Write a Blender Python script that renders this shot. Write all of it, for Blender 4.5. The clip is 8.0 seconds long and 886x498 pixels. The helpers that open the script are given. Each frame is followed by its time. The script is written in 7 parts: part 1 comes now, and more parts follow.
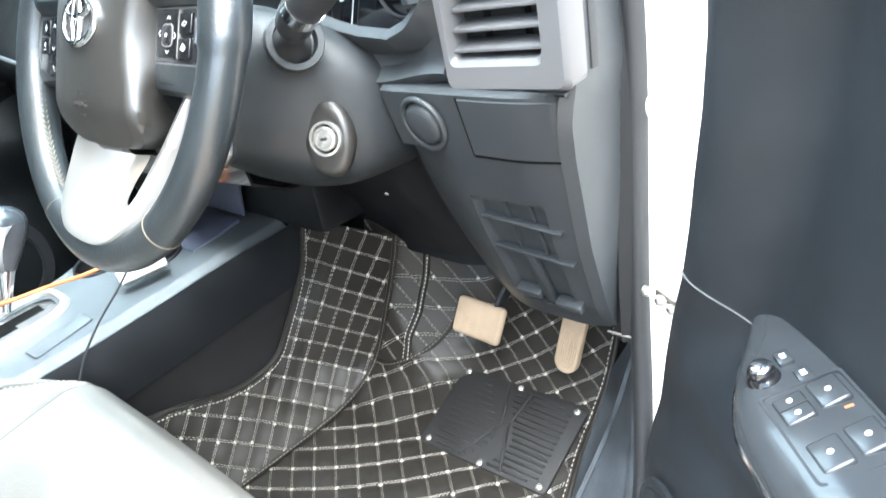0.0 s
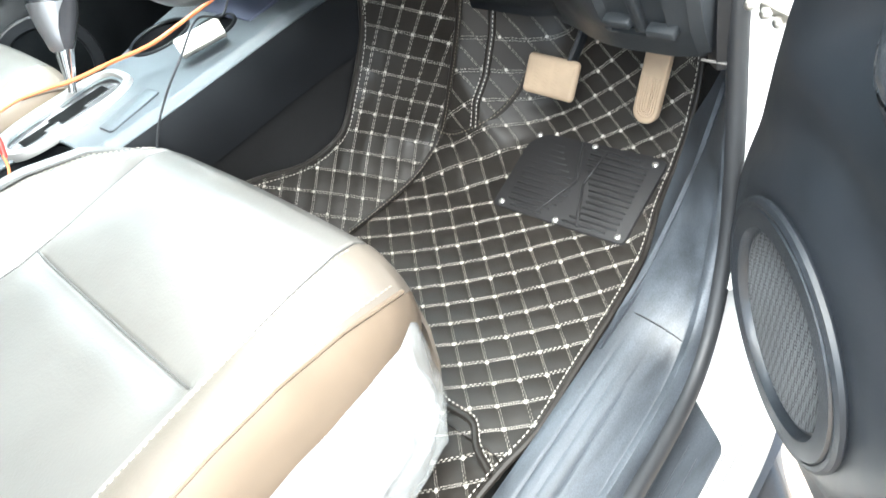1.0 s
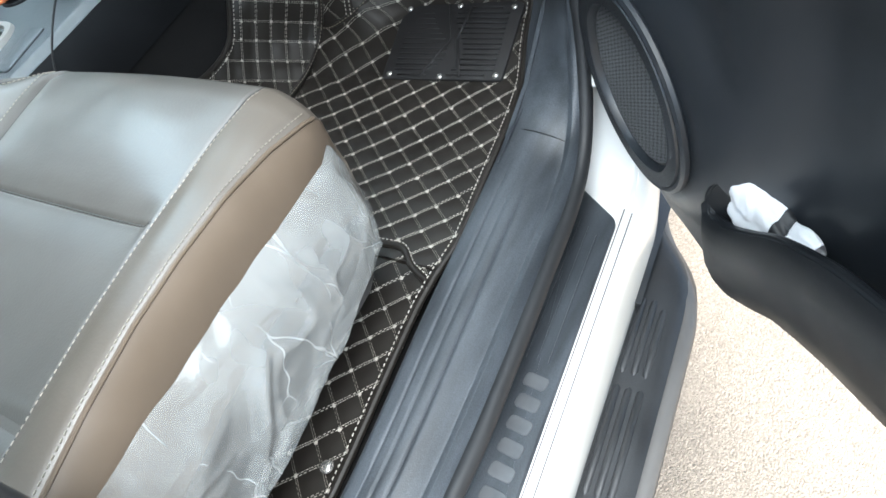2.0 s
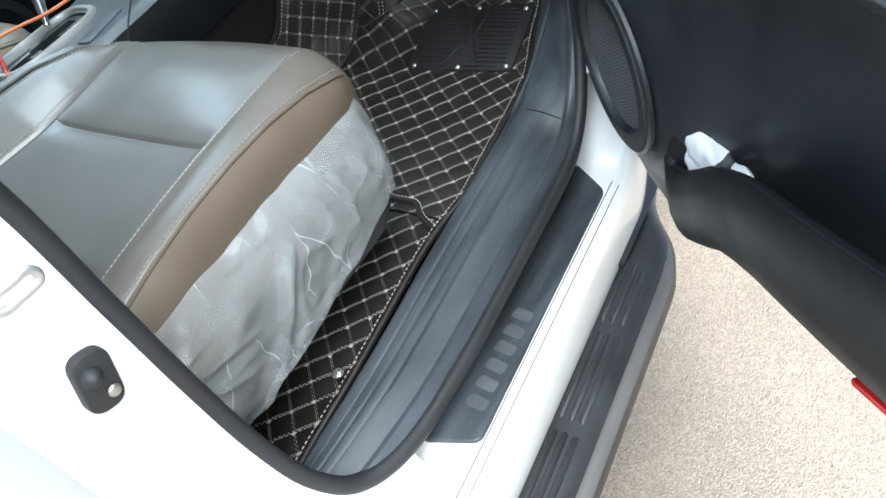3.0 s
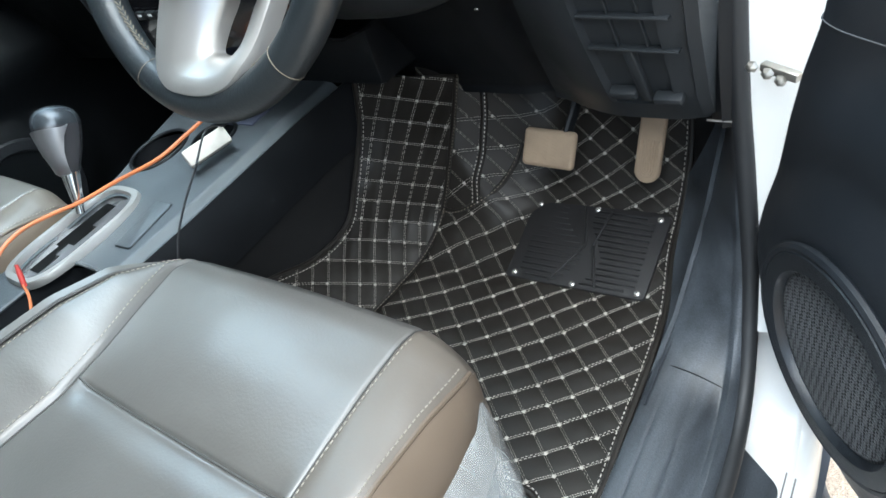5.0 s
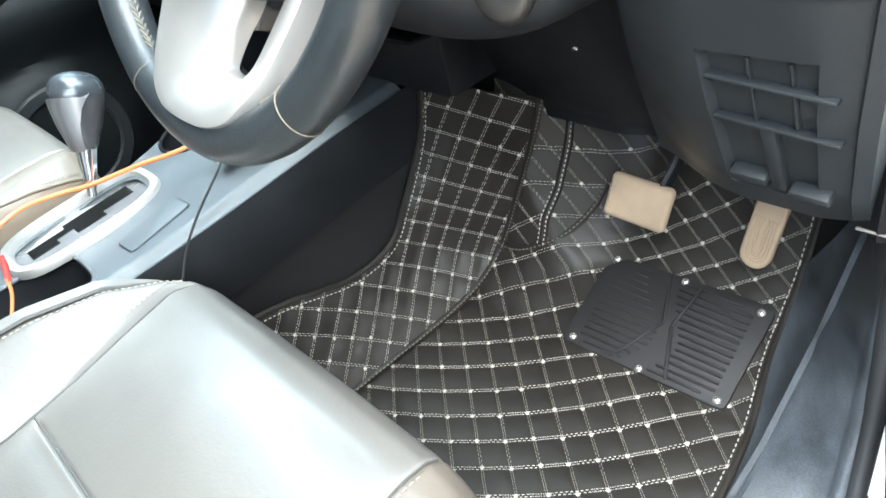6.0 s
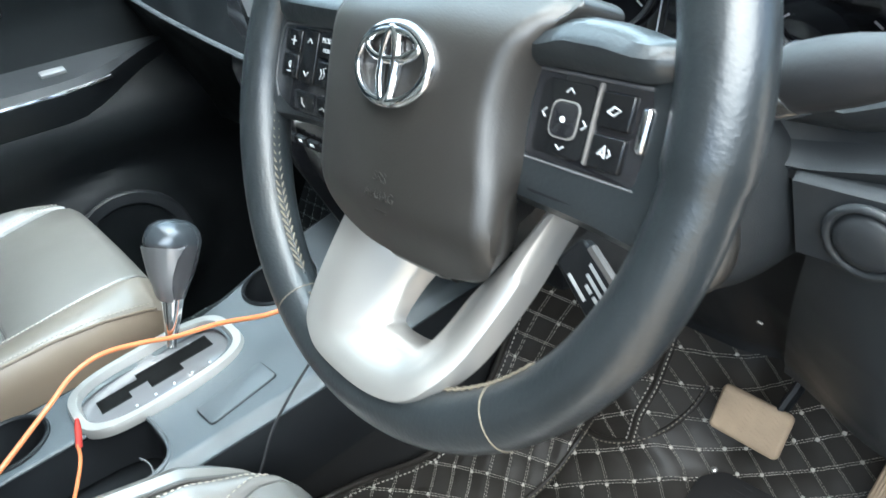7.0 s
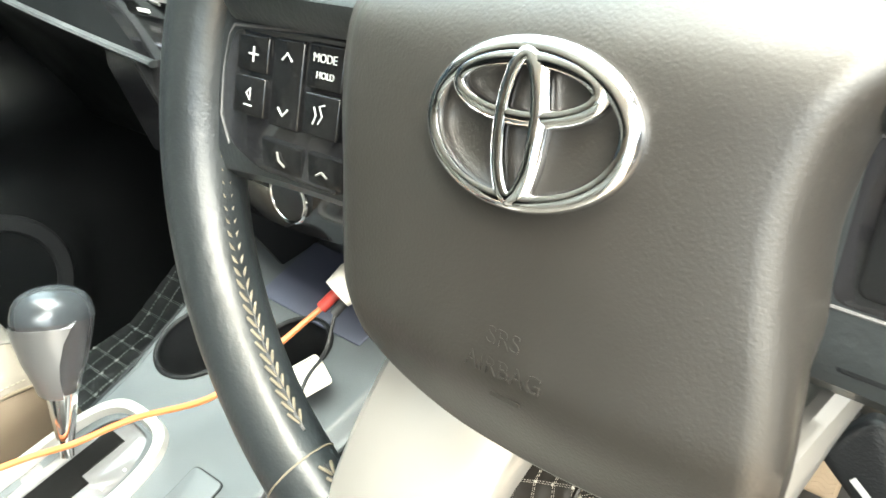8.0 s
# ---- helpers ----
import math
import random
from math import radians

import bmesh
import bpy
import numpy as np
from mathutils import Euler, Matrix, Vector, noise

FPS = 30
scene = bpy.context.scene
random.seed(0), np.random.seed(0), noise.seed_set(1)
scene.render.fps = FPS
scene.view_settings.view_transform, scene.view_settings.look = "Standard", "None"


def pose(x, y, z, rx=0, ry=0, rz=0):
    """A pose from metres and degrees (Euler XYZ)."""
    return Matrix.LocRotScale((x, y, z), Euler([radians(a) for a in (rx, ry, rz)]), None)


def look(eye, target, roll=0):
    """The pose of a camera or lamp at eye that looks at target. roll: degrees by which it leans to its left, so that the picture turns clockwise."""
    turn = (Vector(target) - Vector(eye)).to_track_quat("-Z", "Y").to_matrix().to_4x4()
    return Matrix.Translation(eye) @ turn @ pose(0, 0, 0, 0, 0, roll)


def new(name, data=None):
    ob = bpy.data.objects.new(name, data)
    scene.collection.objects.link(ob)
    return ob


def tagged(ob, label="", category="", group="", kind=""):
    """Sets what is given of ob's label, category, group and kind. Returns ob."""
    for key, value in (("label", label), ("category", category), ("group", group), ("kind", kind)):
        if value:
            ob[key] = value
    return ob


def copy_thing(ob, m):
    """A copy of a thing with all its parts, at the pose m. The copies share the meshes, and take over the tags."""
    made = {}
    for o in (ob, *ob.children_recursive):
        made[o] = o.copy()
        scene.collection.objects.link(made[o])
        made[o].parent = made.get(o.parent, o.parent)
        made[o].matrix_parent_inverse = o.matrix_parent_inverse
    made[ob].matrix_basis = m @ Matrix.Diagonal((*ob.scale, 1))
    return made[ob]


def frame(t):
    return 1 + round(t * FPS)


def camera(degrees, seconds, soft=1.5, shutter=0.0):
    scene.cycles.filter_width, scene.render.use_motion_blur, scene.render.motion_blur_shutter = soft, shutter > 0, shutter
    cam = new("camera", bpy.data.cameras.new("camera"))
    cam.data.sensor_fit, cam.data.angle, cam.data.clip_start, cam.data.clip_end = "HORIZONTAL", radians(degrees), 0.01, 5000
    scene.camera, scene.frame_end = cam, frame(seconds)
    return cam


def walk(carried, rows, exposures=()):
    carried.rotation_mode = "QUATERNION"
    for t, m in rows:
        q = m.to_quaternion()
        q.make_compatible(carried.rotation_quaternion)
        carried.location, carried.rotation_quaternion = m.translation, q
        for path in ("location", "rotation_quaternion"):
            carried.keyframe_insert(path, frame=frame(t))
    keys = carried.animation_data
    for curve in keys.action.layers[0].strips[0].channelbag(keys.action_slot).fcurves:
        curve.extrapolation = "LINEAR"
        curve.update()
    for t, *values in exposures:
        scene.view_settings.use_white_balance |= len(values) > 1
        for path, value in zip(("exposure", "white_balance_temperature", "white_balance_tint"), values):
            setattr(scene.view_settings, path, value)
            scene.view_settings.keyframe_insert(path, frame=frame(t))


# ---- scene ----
cam = camera(62.2, 8.0, shutter=0.15)
PATH = [
    (0, (0.6625, 0.165, 1.3455), (-0.6565, 1.3970, 0.4855), -10.2),
    (0.5, (0.6485, 0.160, 1.310), (-0.674, 1.211, 0.2375), -12.1),
    (1, (0.637, 0.107, 1.277), (-0.636, 1.023, 0.035), -16.7),
    (1.5, (0.688, 0.071, 1.249), (-0.474, 0.964, -0.112), -24.7),
    (2, (0.742, -0.035, 1.24), (-0.337, 0.937, -0.135), -25.4),
    (2.2, (0.757, -0.068, 1.238), (-0.347, 0.897, -0.123), -26.3),
    (3.3, (0.88, -0.182, 1.244), (-0.309, 0.856, 0.016), -22.3),
    (3.5, (0.855, -0.154, 1.26), (-0.35, 0.902, 0.064), -22.3),
    (4, (0.735, -0.088, 1.292), (-0.426, 1.077, 0.154), -20.7),
    (4.5, (0.666, -0.048, 1.308), (-0.516, 1.126, 0.201), -20.3),
    (4.7, (0.632, -0.014, 1.321), (-0.567, 1.142, 0.214), -20.2),
    (5.8, (0.482, 0.193, 1.297), (-0.833, 1.137, 0.122), -16.3),
    (6, (0.469, 0.203, 1.307), (-0.863, 1.136, 0.142), -14.7),
    (6.5, (0.428, 0.199, 1.357), (-0.966, 1.19, 0.32), -9.5),
    (6.8, (0.369, 0.205, 1.384), (-1.038, 1.199, 0.368), -7.8),
    (7, (0.329, 0.206, 1.401), (-1.086, 1.222, 0.418), -8.1),
    (7.2, (0.282, 0.212, 1.414), (-1.109, 1.252, 0.422), -8.2),
    (7.5, (0.216, 0.231, 1.406), (-1.127, 1.323, 0.404), -7.9),
    (8, (0.121, 0.274, 1.383), (-1.042, 1.456, 0.264), -7.9),
]
walk(cam, [(t, look(eye, target, roll)) for t, eye, target, roll in PATH], [(0.0, 3.12, 6000, 3), (0.5, 3.40, 6000, 3), (0.9, 3.15, 6200, 3), (1.5, 2.10, 6000, 3), (2.2, 1.45, 5800, 2), (3.3, 1.12, 5720, 2), (4.0, 1.26, 5720, 2), (4.7, 1.34, 5740, 2), (5.8, 2.28, 6000, 2), (6.5, 3.05, 6000, 2), (7.0, 2.08, 5900, 1), (7.5, 1.78, 5900, 1), (7.8, 2.05, 6350, 0), (8.0, 2.80, 7250, 1)])

# ---- world and light ----
world = bpy.data.worlds.new("sky")
scene.world = world
world.use_nodes = True
wn = world.node_tree.nodes
sky = wn.new("ShaderNodeTexSky")
sky.sky_type, sky.sun_disc = "NISHITA", False
sky.sun_elevation, sky.sun_rotation, sky.dust_density = radians(60), radians(115), 3.0
world.node_tree.links.new(sky.outputs[0], wn["Background"].inputs[0])
wn["Background"].inputs[1].default_value = 0.15
sun = new("sun", bpy.data.lights.new("sun", "SUN"))
sun.data.energy, sun.data.angle, sun.data.color = 4.0, radians(80), (1.0, 0.98, 0.94)
sun.matrix_world = look((1.5, -0.7, 2.9), (0, 0, 0))
# sky seen through the windscreen
pane = new("windscreen_light", bpy.data.lights.new("windscreen_light", "AREA"))
pane.data.shape, pane.data.size, pane.data.size_y = "RECTANGLE", 1.25, 0.70
pane.data.energy, pane.data.color = 4.4, (0.78, 0.95, 1.0)
pane.matrix_world = look((-0.42, 0.66, 1.545), (-0.42, 0.25, 0.985))


# ---- materials ----
def material(name, base, rough=0.5, metal=0.0, grain=0.0, grain_size=900.0, vary=0.15, vary_size=12.0, coat=0.0, spec=0.5, fine=0.0, stretch=None, coat_rough=0.03, dent=0.0, dent_size=22.0):
    """A principled surface with stains at a large scale, grain at a small one, and a bump from the grain."""
    m = bpy.data.materials.new(name)
    m.use_nodes = True
    nt = m.node_tree
    bsdf = nt.nodes["Principled BSDF"]
    geo = nt.nodes.new("ShaderNodeTexCoord")
    big = nt.nodes.new("ShaderNodeTexNoise")
    big.inputs["Scale"].default_value, big.inputs["Detail"].default_value = vary_size, 6
    small = nt.nodes.new("ShaderNodeTexNoise")
    small.inputs["Scale"].default_value, small.inputs["Detail"].default_value = grain_size, 3
    if stretch:
        way = nt.nodes.new("ShaderNodeMapping")
        way.inputs["Scale"].default_value = stretch
        nt.links.new(geo.outputs["Object"], way.inputs["Vector"])
        nt.links.new(way.outputs[0], big.inputs["Vector"])
    else:
        nt.links.new(geo.outputs["Object"], big.inputs["Vector"])
    nt.links.new(geo.outputs["Object"], small.inputs["Vector"])
    ramp = nt.nodes.new("ShaderNodeMapRange")
    ramp.inputs["From Min"].default_value, ramp.inputs["From Max"].default_value = 0.2, 0.8
    ramp.inputs["To Min"].default_value, ramp.inputs["To Max"].default_value = 1 - vary, 1 + vary
    nt.links.new(big.outputs["Fac"], ramp.inputs["Value"])
    fleck = nt.nodes.new("ShaderNodeMapRange")
    fleck.inputs["From Min"].default_value, fleck.inputs["From Max"].default_value = 0.3, 0.7
    fleck.inputs["To Min"].default_value, fleck.inputs["To Max"].default_value = 1 - fine, 1 + fine
    nt.links.new(small.outputs["Fac"], fleck.inputs["Value"])
    mul = nt.nodes.new("ShaderNodeMath")
    mul.operation = "MULTIPLY"
    nt.links.new(ramp.outputs[0], mul.inputs[0])
    nt.links.new(fleck.outputs[0], mul.inputs[1])
    tint = nt.nodes.new("ShaderNodeVectorMath")
    tint.operation = "SCALE"
    tint.inputs[0].default_value = base
    nt.links.new(mul.outputs[0], tint.inputs["Scale"])
    nt.links.new(tint.outputs[0], bsdf.inputs["Base Color"])
    worn = nt.nodes.new("ShaderNodeMapRange")
    worn.inputs["From Min"].default_value, worn.inputs["From Max"].default_value = 0.3, 0.7
    worn.inputs["To Min"].default_value, worn.inputs["To Max"].default_value = max(rough - 0.08, 0.02), min(rough + 0.08, 1)
    nt.links.new(big.outputs["Fac"], worn.inputs["Value"])
    nt.links.new(worn.outputs[0], bsdf.inputs["Roughness"])
    bsdf.inputs["Metallic"].default_value = metal
    bsdf.inputs["Coat Weight"].default_value, bsdf.inputs["Coat Roughness"].default_value = coat, coat_rough
    bsdf.inputs["Specular IOR Level"].default_value = spec
    if grain:
        bump = nt.nodes.new("ShaderNodeBump")
        bump.inputs["Strength"].default_value, bump.inputs["Distance"].default_value = grain, 0.0006
        nt.links.new(small.outputs["Fac"], bump.inputs["Height"])
        nt.links.new(bump.outputs[0], bsdf.inputs["Normal"])
        if dent:
            wave = nt.nodes.new("ShaderNodeTexNoise")
            wave.inputs["Scale"].default_value, wave.inputs["Detail"].default_value = dent_size, 2
            nt.links.new(geo.outputs["Object"], wave.inputs["Vector"])
            soft = nt.nodes.new("ShaderNodeBump")
            soft.inputs["Strength"].default_value, soft.inputs["Distance"].default_value = dent, 0.012
            nt.links.new(wave.outputs["Fac"], soft.inputs["Height"])
            nt.links.new(soft.outputs[0], bump.inputs["Normal"])
            if coat:
                nt.links.new(soft.outputs[0], bsdf.inputs["Coat Normal"])
    return m


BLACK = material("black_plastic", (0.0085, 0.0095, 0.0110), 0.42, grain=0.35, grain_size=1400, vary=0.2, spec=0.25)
DASH = material("grained_dash_plastic", (0.026, 0.029, 0.032), 0.38, grain=0.45, grain_size=1200, vary=0.15, spec=0.38)
SHROUD = material("column_plastic", (0.0140, 0.0160, 0.0180), 0.42, grain=0.45, grain_size=1100, vary=0.15, spec=0.38)
SILL = material("scuffed_sill_plastic", (0.042, 0.048, 0.056), 0.38, grain=0.4, grain_size=700, vary=0.80, vary_size=9, fine=0.28, stretch=(3.5, 0.6, 3.5))
STEPBLACK = material("step_plastic", (0.026, 0.027, 0.029), 0.42, grain=0.5, grain_size=500, vary=0.35, vary_size=14, fine=0.1)
ARMBLACK = material("armrest_plastic", (0.036, 0.039, 0.043), 0.18, vary=0.2, vary_size=20)
DOORBLACK = material("grained_door_plastic", (0.0158, 0.0186, 0.0226), 0.40, grain=0.45, grain_size=1300, vary=0.15, spec=0.42, coat=0.22, coat_rough=0.23)
VOID = material("dark_opening", (0.004, 0.004, 0.004), 0.9, spec=0.1)
# black plastic made darker still: the far side's shade put into the colour
SHADEBLACK = material("shade_darkened_black", (0.0035, 0.0042, 0.0048), 0.40, grain=0.3, grain_size=1300, spec=0.16)
GATEGREY = material("gate_grey", (0.11, 0.11, 0.115), 0.10, vary=0.1, coat=0.5)
EMBLEM = material("worn_raised_plastic", (0.080, 0.084, 0.090), 0.4, vary=0.3, vary_size=40)
KEYBLACK = material("glossy_key_black", (0.0065, 0.0068, 0.0075), 0.20, vary=0.15, spec=0.4)
GLOSS = material("piano_black", (0.012, 0.012, 0.014), 0.12, vary=0.1, coat=0.6)
RUBBER = material("black_rubber", (0.016, 0.017, 0.019), 0.55, grain=0.2, grain_size=500)
SEAMDARK = material("dark_seam", (0.05, 0.048, 0.045), 0.6)
SEATTRIM = material("grey_seat_plastic", (0.16, 0.155, 0.15), 0.5, grain=0.3)
SEATSKIRT = material("dark_seat_skirt", (0.052, 0.052, 0.052), 0.5, grain=0.1)
WHEELTHREAD = material("tan_thread", (0.115, 0.098, 0.072), 0.6)
SEATTHREAD = material("taupe_thread", (0.29, 0.265, 0.225), 0.7)
CARPET = material("black_carpet", (0.007, 0.007, 0.0075), 0.95, grain=1.0, grain_size=900, vary=0.3, fine=0.4)
PADRUB = material("heel_pad_rubber", (0.0095, 0.0090, 0.0095), 0.62, grain=0.3, grain_size=800)
SEAT = material("grey_leather", (0.106, 0.091, 0.075), 0.39, grain=0.22, grain_size=340, vary=0.12, vary_size=7, spec=0.6, coat=0.45, coat_rough=0.22, dent=0.16, dent_size=12)
SEATPANEL = material("blue_grey_leather", (0.107, 0.102, 0.094), 0.38, grain=0.32, grain_size=340, vary=0.12, vary_size=7, spec=0.6, coat=0.75, coat_rough=0.22, dent=0.16, dent_size=12)
SEATSIDE = material("taupe_leather", (0.124, 0.096, 0.071), 0.42, grain=0.04, grain_size=340, vary=0.16, vary_size=8, dent=0.15, dent_size=14)
WHEELLEATHER = material("black_leather", (0.0125, 0.0155, 0.0175), 0.37, grain=0.40, grain_size=420, vary=0.2, spec=0.55, coat=0.30, coat_rough=0.22, dent=0.05, dent_size=40)
HUB = material("soft_grey_plastic", (0.0160, 0.0145, 0.0128), 0.42, grain=0.20, grain_size=900, vary=0.10, spec=0.65, coat=0.22, coat_rough=0.40, dent=0.05, dent_size=20)
SILVER = material("silver_paint", (0.50, 0.49, 0.47), 0.36, metal=0.75, vary=0.05)
SHIELD = material("satin_silver_shield", (0.26, 0.26, 0.27), 0.28, metal=0.85, vary=0.05)
CHROME = material("chrome", (0.75, 0.75, 0.76), 0.10, metal=1.0, vary=0.04)
STEEL = material("bare_steel", (0.42, 0.40, 0.36), 0.38, metal=0.9, vary=0.25, vary_size=60)
PAINT = material("white_car_paint", (0.80, 0.80, 0.78), 0.18, vary=0.03, coat=0.5)
GREYTRIM = material("grey_step_plastic", (0.12, 0.113, 0.108), 0.55, grain=0.3, vary=0.15)
MAT = material("quilted_brown_black_leather", (0.0146, 0.0124, 0.0104), 0.50, grain=0.35, grain_size=700, vary=0.25, vary_size=10, spec=0.33)
THREAD = material("beige_thread", (0.40, 0.375, 0.335), 0.7, vary=0.15, vary_size=40)
FINETHREAD = material("fine_beige_thread", (0.28, 0.26, 0.225), 0.7)
GREYTHREAD = material("blue_grey_thread", (0.16, 0.18, 0.185), 0.7)
PMAT = material("quilted_black_leather", (0.0070, 0.0090, 0.0105), 0.5, grain=0.35, grain_size=700, vary=0.25, vary_size=10, spec=0.28)
DARKTHREAD = material("dark_thread", (0.17, 0.15, 0.12), 0.7)
STUD = material("bright_stud", (0.62, 0.60, 0.57), 0.18, metal=0.8, vary=0.05)
PEDAL = material("dusty_brown_rubber", (0.30, 0.225, 0.155), 0.75, grain=0.4, grain_size=500, vary=0.2, vary_size=30)
DIMPRINT = material("worn_white_print", (0.40, 0.41, 0.42), 0.5, vary=0.1, vary_size=200)
WHITEPRINT = material("white_print", (0.75, 0.75, 0.75), 0.5, vary=0.02)
REDPRINT = material("red_print", (0.5, 0.03, 0.03), 0.5, vary=0.02)
ORANGE = material("orange_cable", (0.46, 0.138, 0.048), 0.45, vary=0.1)
PLUGRED = material("red_plug", (0.34, 0.03, 0.024), 0.4, vary=0.1)
WHITEPLASTIC = material("white_plastic", (0.72, 0.70, 0.66), 0.38, vary=0.05)
PAPER = material("cream_paper", (0.62, 0.58, 0.52), 0.7, vary=0.2, vary_size=50)
CLOTH = material("white_cotton", (0.72, 0.73, 0.75), 0.9, grain=0.8, grain_size=900, vary=0.08, vary_size=25)
TRAY = material("blue_grey_plastic", (0.050, 0.057, 0.088), 0.5, grain=0.3, vary=0.1)
CONSOLE = material("grey_console_plastic", (0.062, 0.071, 0.078), 0.40, grain=0.5, grain_size=1100, vary=0.15)
REFLECT = material("red_reflector", (0.6, 0.02, 0.02), 0.18, vary=0.1)
DISPLAY = material("pale_screen", (0.55, 0.56, 0.58), 0.17, vary=0.05, coat=0.5)
VENTGREY = material("silver_grey_vent_trim", (0.125, 0.125, 0.13), 0.40, metal=0.3, vary=0.08)
SHIFTBLACK = material("shift_knob_leather", (0.03, 0.03, 0.033), 0.18, vary=0.1)
GUNMETAL = material("satin_gunmetal", (0.045, 0.052, 0.060), 0.20, metal=0.5, vary=0.06)
CARDLIGHT = material("roof_lining", (0.42, 0.41, 0.39), 0.9, vary=0.05)


def ground_material():
    m = material("chip_seal", (0.43, 0.345, 0.265), 0.85, vary=0.12, vary_size=3.0)
    nt = m.node_tree
    bsdf = nt.nodes["Principled BSDF"]
    tc = nt.nodes["Texture Coordinate"]
    vor = nt.nodes.new("ShaderNodeTexVoronoi")
    vor.inputs["Scale"].default_value = 360
    nt.links.new(tc.outputs["Object"], vor.inputs["Vector"])
    hue = nt.nodes.new("ShaderNodeMapRange")
    hue.inputs["To Min"].default_value, hue.inputs["To Max"].default_value = 0.64, 1.28
    nt.links.new(vor.outputs["Color"], hue.inputs["Value"])
    old = bsdf.inputs["Base Color"].links[0].from_socket
    mixed = nt.nodes.new("ShaderNodeVectorMath")
    mixed.operation = "SCALE"
    nt.links.new(old, mixed.inputs[0])
    nt.links.new(hue.outputs[0], mixed.inputs["Scale"])
    nt.links.new(mixed.outputs[0], bsdf.inputs["Base Color"])
    bump = nt.nodes.new("ShaderNodeBump")
    bump.inputs["Strength"].default_value, bump.inputs["Distance"].default_value = 0.8, 0.0035
    inv = nt.nodes.new("ShaderNodeMath")
    inv.operation = "SUBTRACT"
    inv.inputs[0].default_value = 1
    nt.links.new(vor.outputs["Distance"], inv.inputs[1])
    nt.links.new(inv.outputs[0], bump.inputs["Height"])
    nt.links.new(bump.outputs[0], bsdf.inputs["Normal"])
    return m


GROUND = ground_material()


def grille_material():
    """Fine perforated plastic: rows of small round holes."""
    m = material("grille_mesh", (0.105, 0.107, 0.110), 0.45, vary=0.2)
    nt = m.node_tree
    bsdf = nt.nodes["Principled BSDF"]
    vor = nt.nodes.new("ShaderNodeTexVoronoi")
    vor.inputs["Scale"].default_value, vor.inputs["Randomness"].default_value = 240, 0.0
    turn = nt.nodes.new("ShaderNodeMapping")
    turn.inputs["Rotation"].default_value = (0, 0, radians(45))
    nt.links.new(nt.nodes["Texture Coordinate"].outputs["Object"], turn.inputs["Vector"])
    apart, flat = nt.nodes.new("ShaderNodeSeparateXYZ"), nt.nodes.new("ShaderNodeCombineXYZ")
    nt.links.new(turn.outputs[0], apart.inputs[0])
    nt.links.new(apart.outputs["X"], flat.inputs["X"])
    nt.links.new(apart.outputs["Z"], flat.inputs["Y"])
    nt.links.new(flat.outputs[0], vor.inputs["Vector"])
    vor.voronoi_dimensions = "2D"
    hole = nt.nodes.new("ShaderNodeMapRange")
    hole.inputs["From Min"].default_value, hole.inputs["From Max"].default_value = 0.30, 0.42
    hole.inputs["To Min"].default_value, hole.inputs["To Max"].default_value = 0.10, 1.0
    nt.links.new(vor.outputs["Distance"], hole.inputs["Value"])
    old = bsdf.inputs["Base Color"].links[0].from_socket
    mixed = nt.nodes.new("ShaderNodeVectorMath")
    mixed.operation = "SCALE"
    nt.links.new(old, mixed.inputs[0])
    nt.links.new(hole.outputs[0], mixed.inputs["Scale"])
    nt.links.new(mixed.outputs[0], bsdf.inputs["Base Color"])
    return m


GRILLE = grille_material()


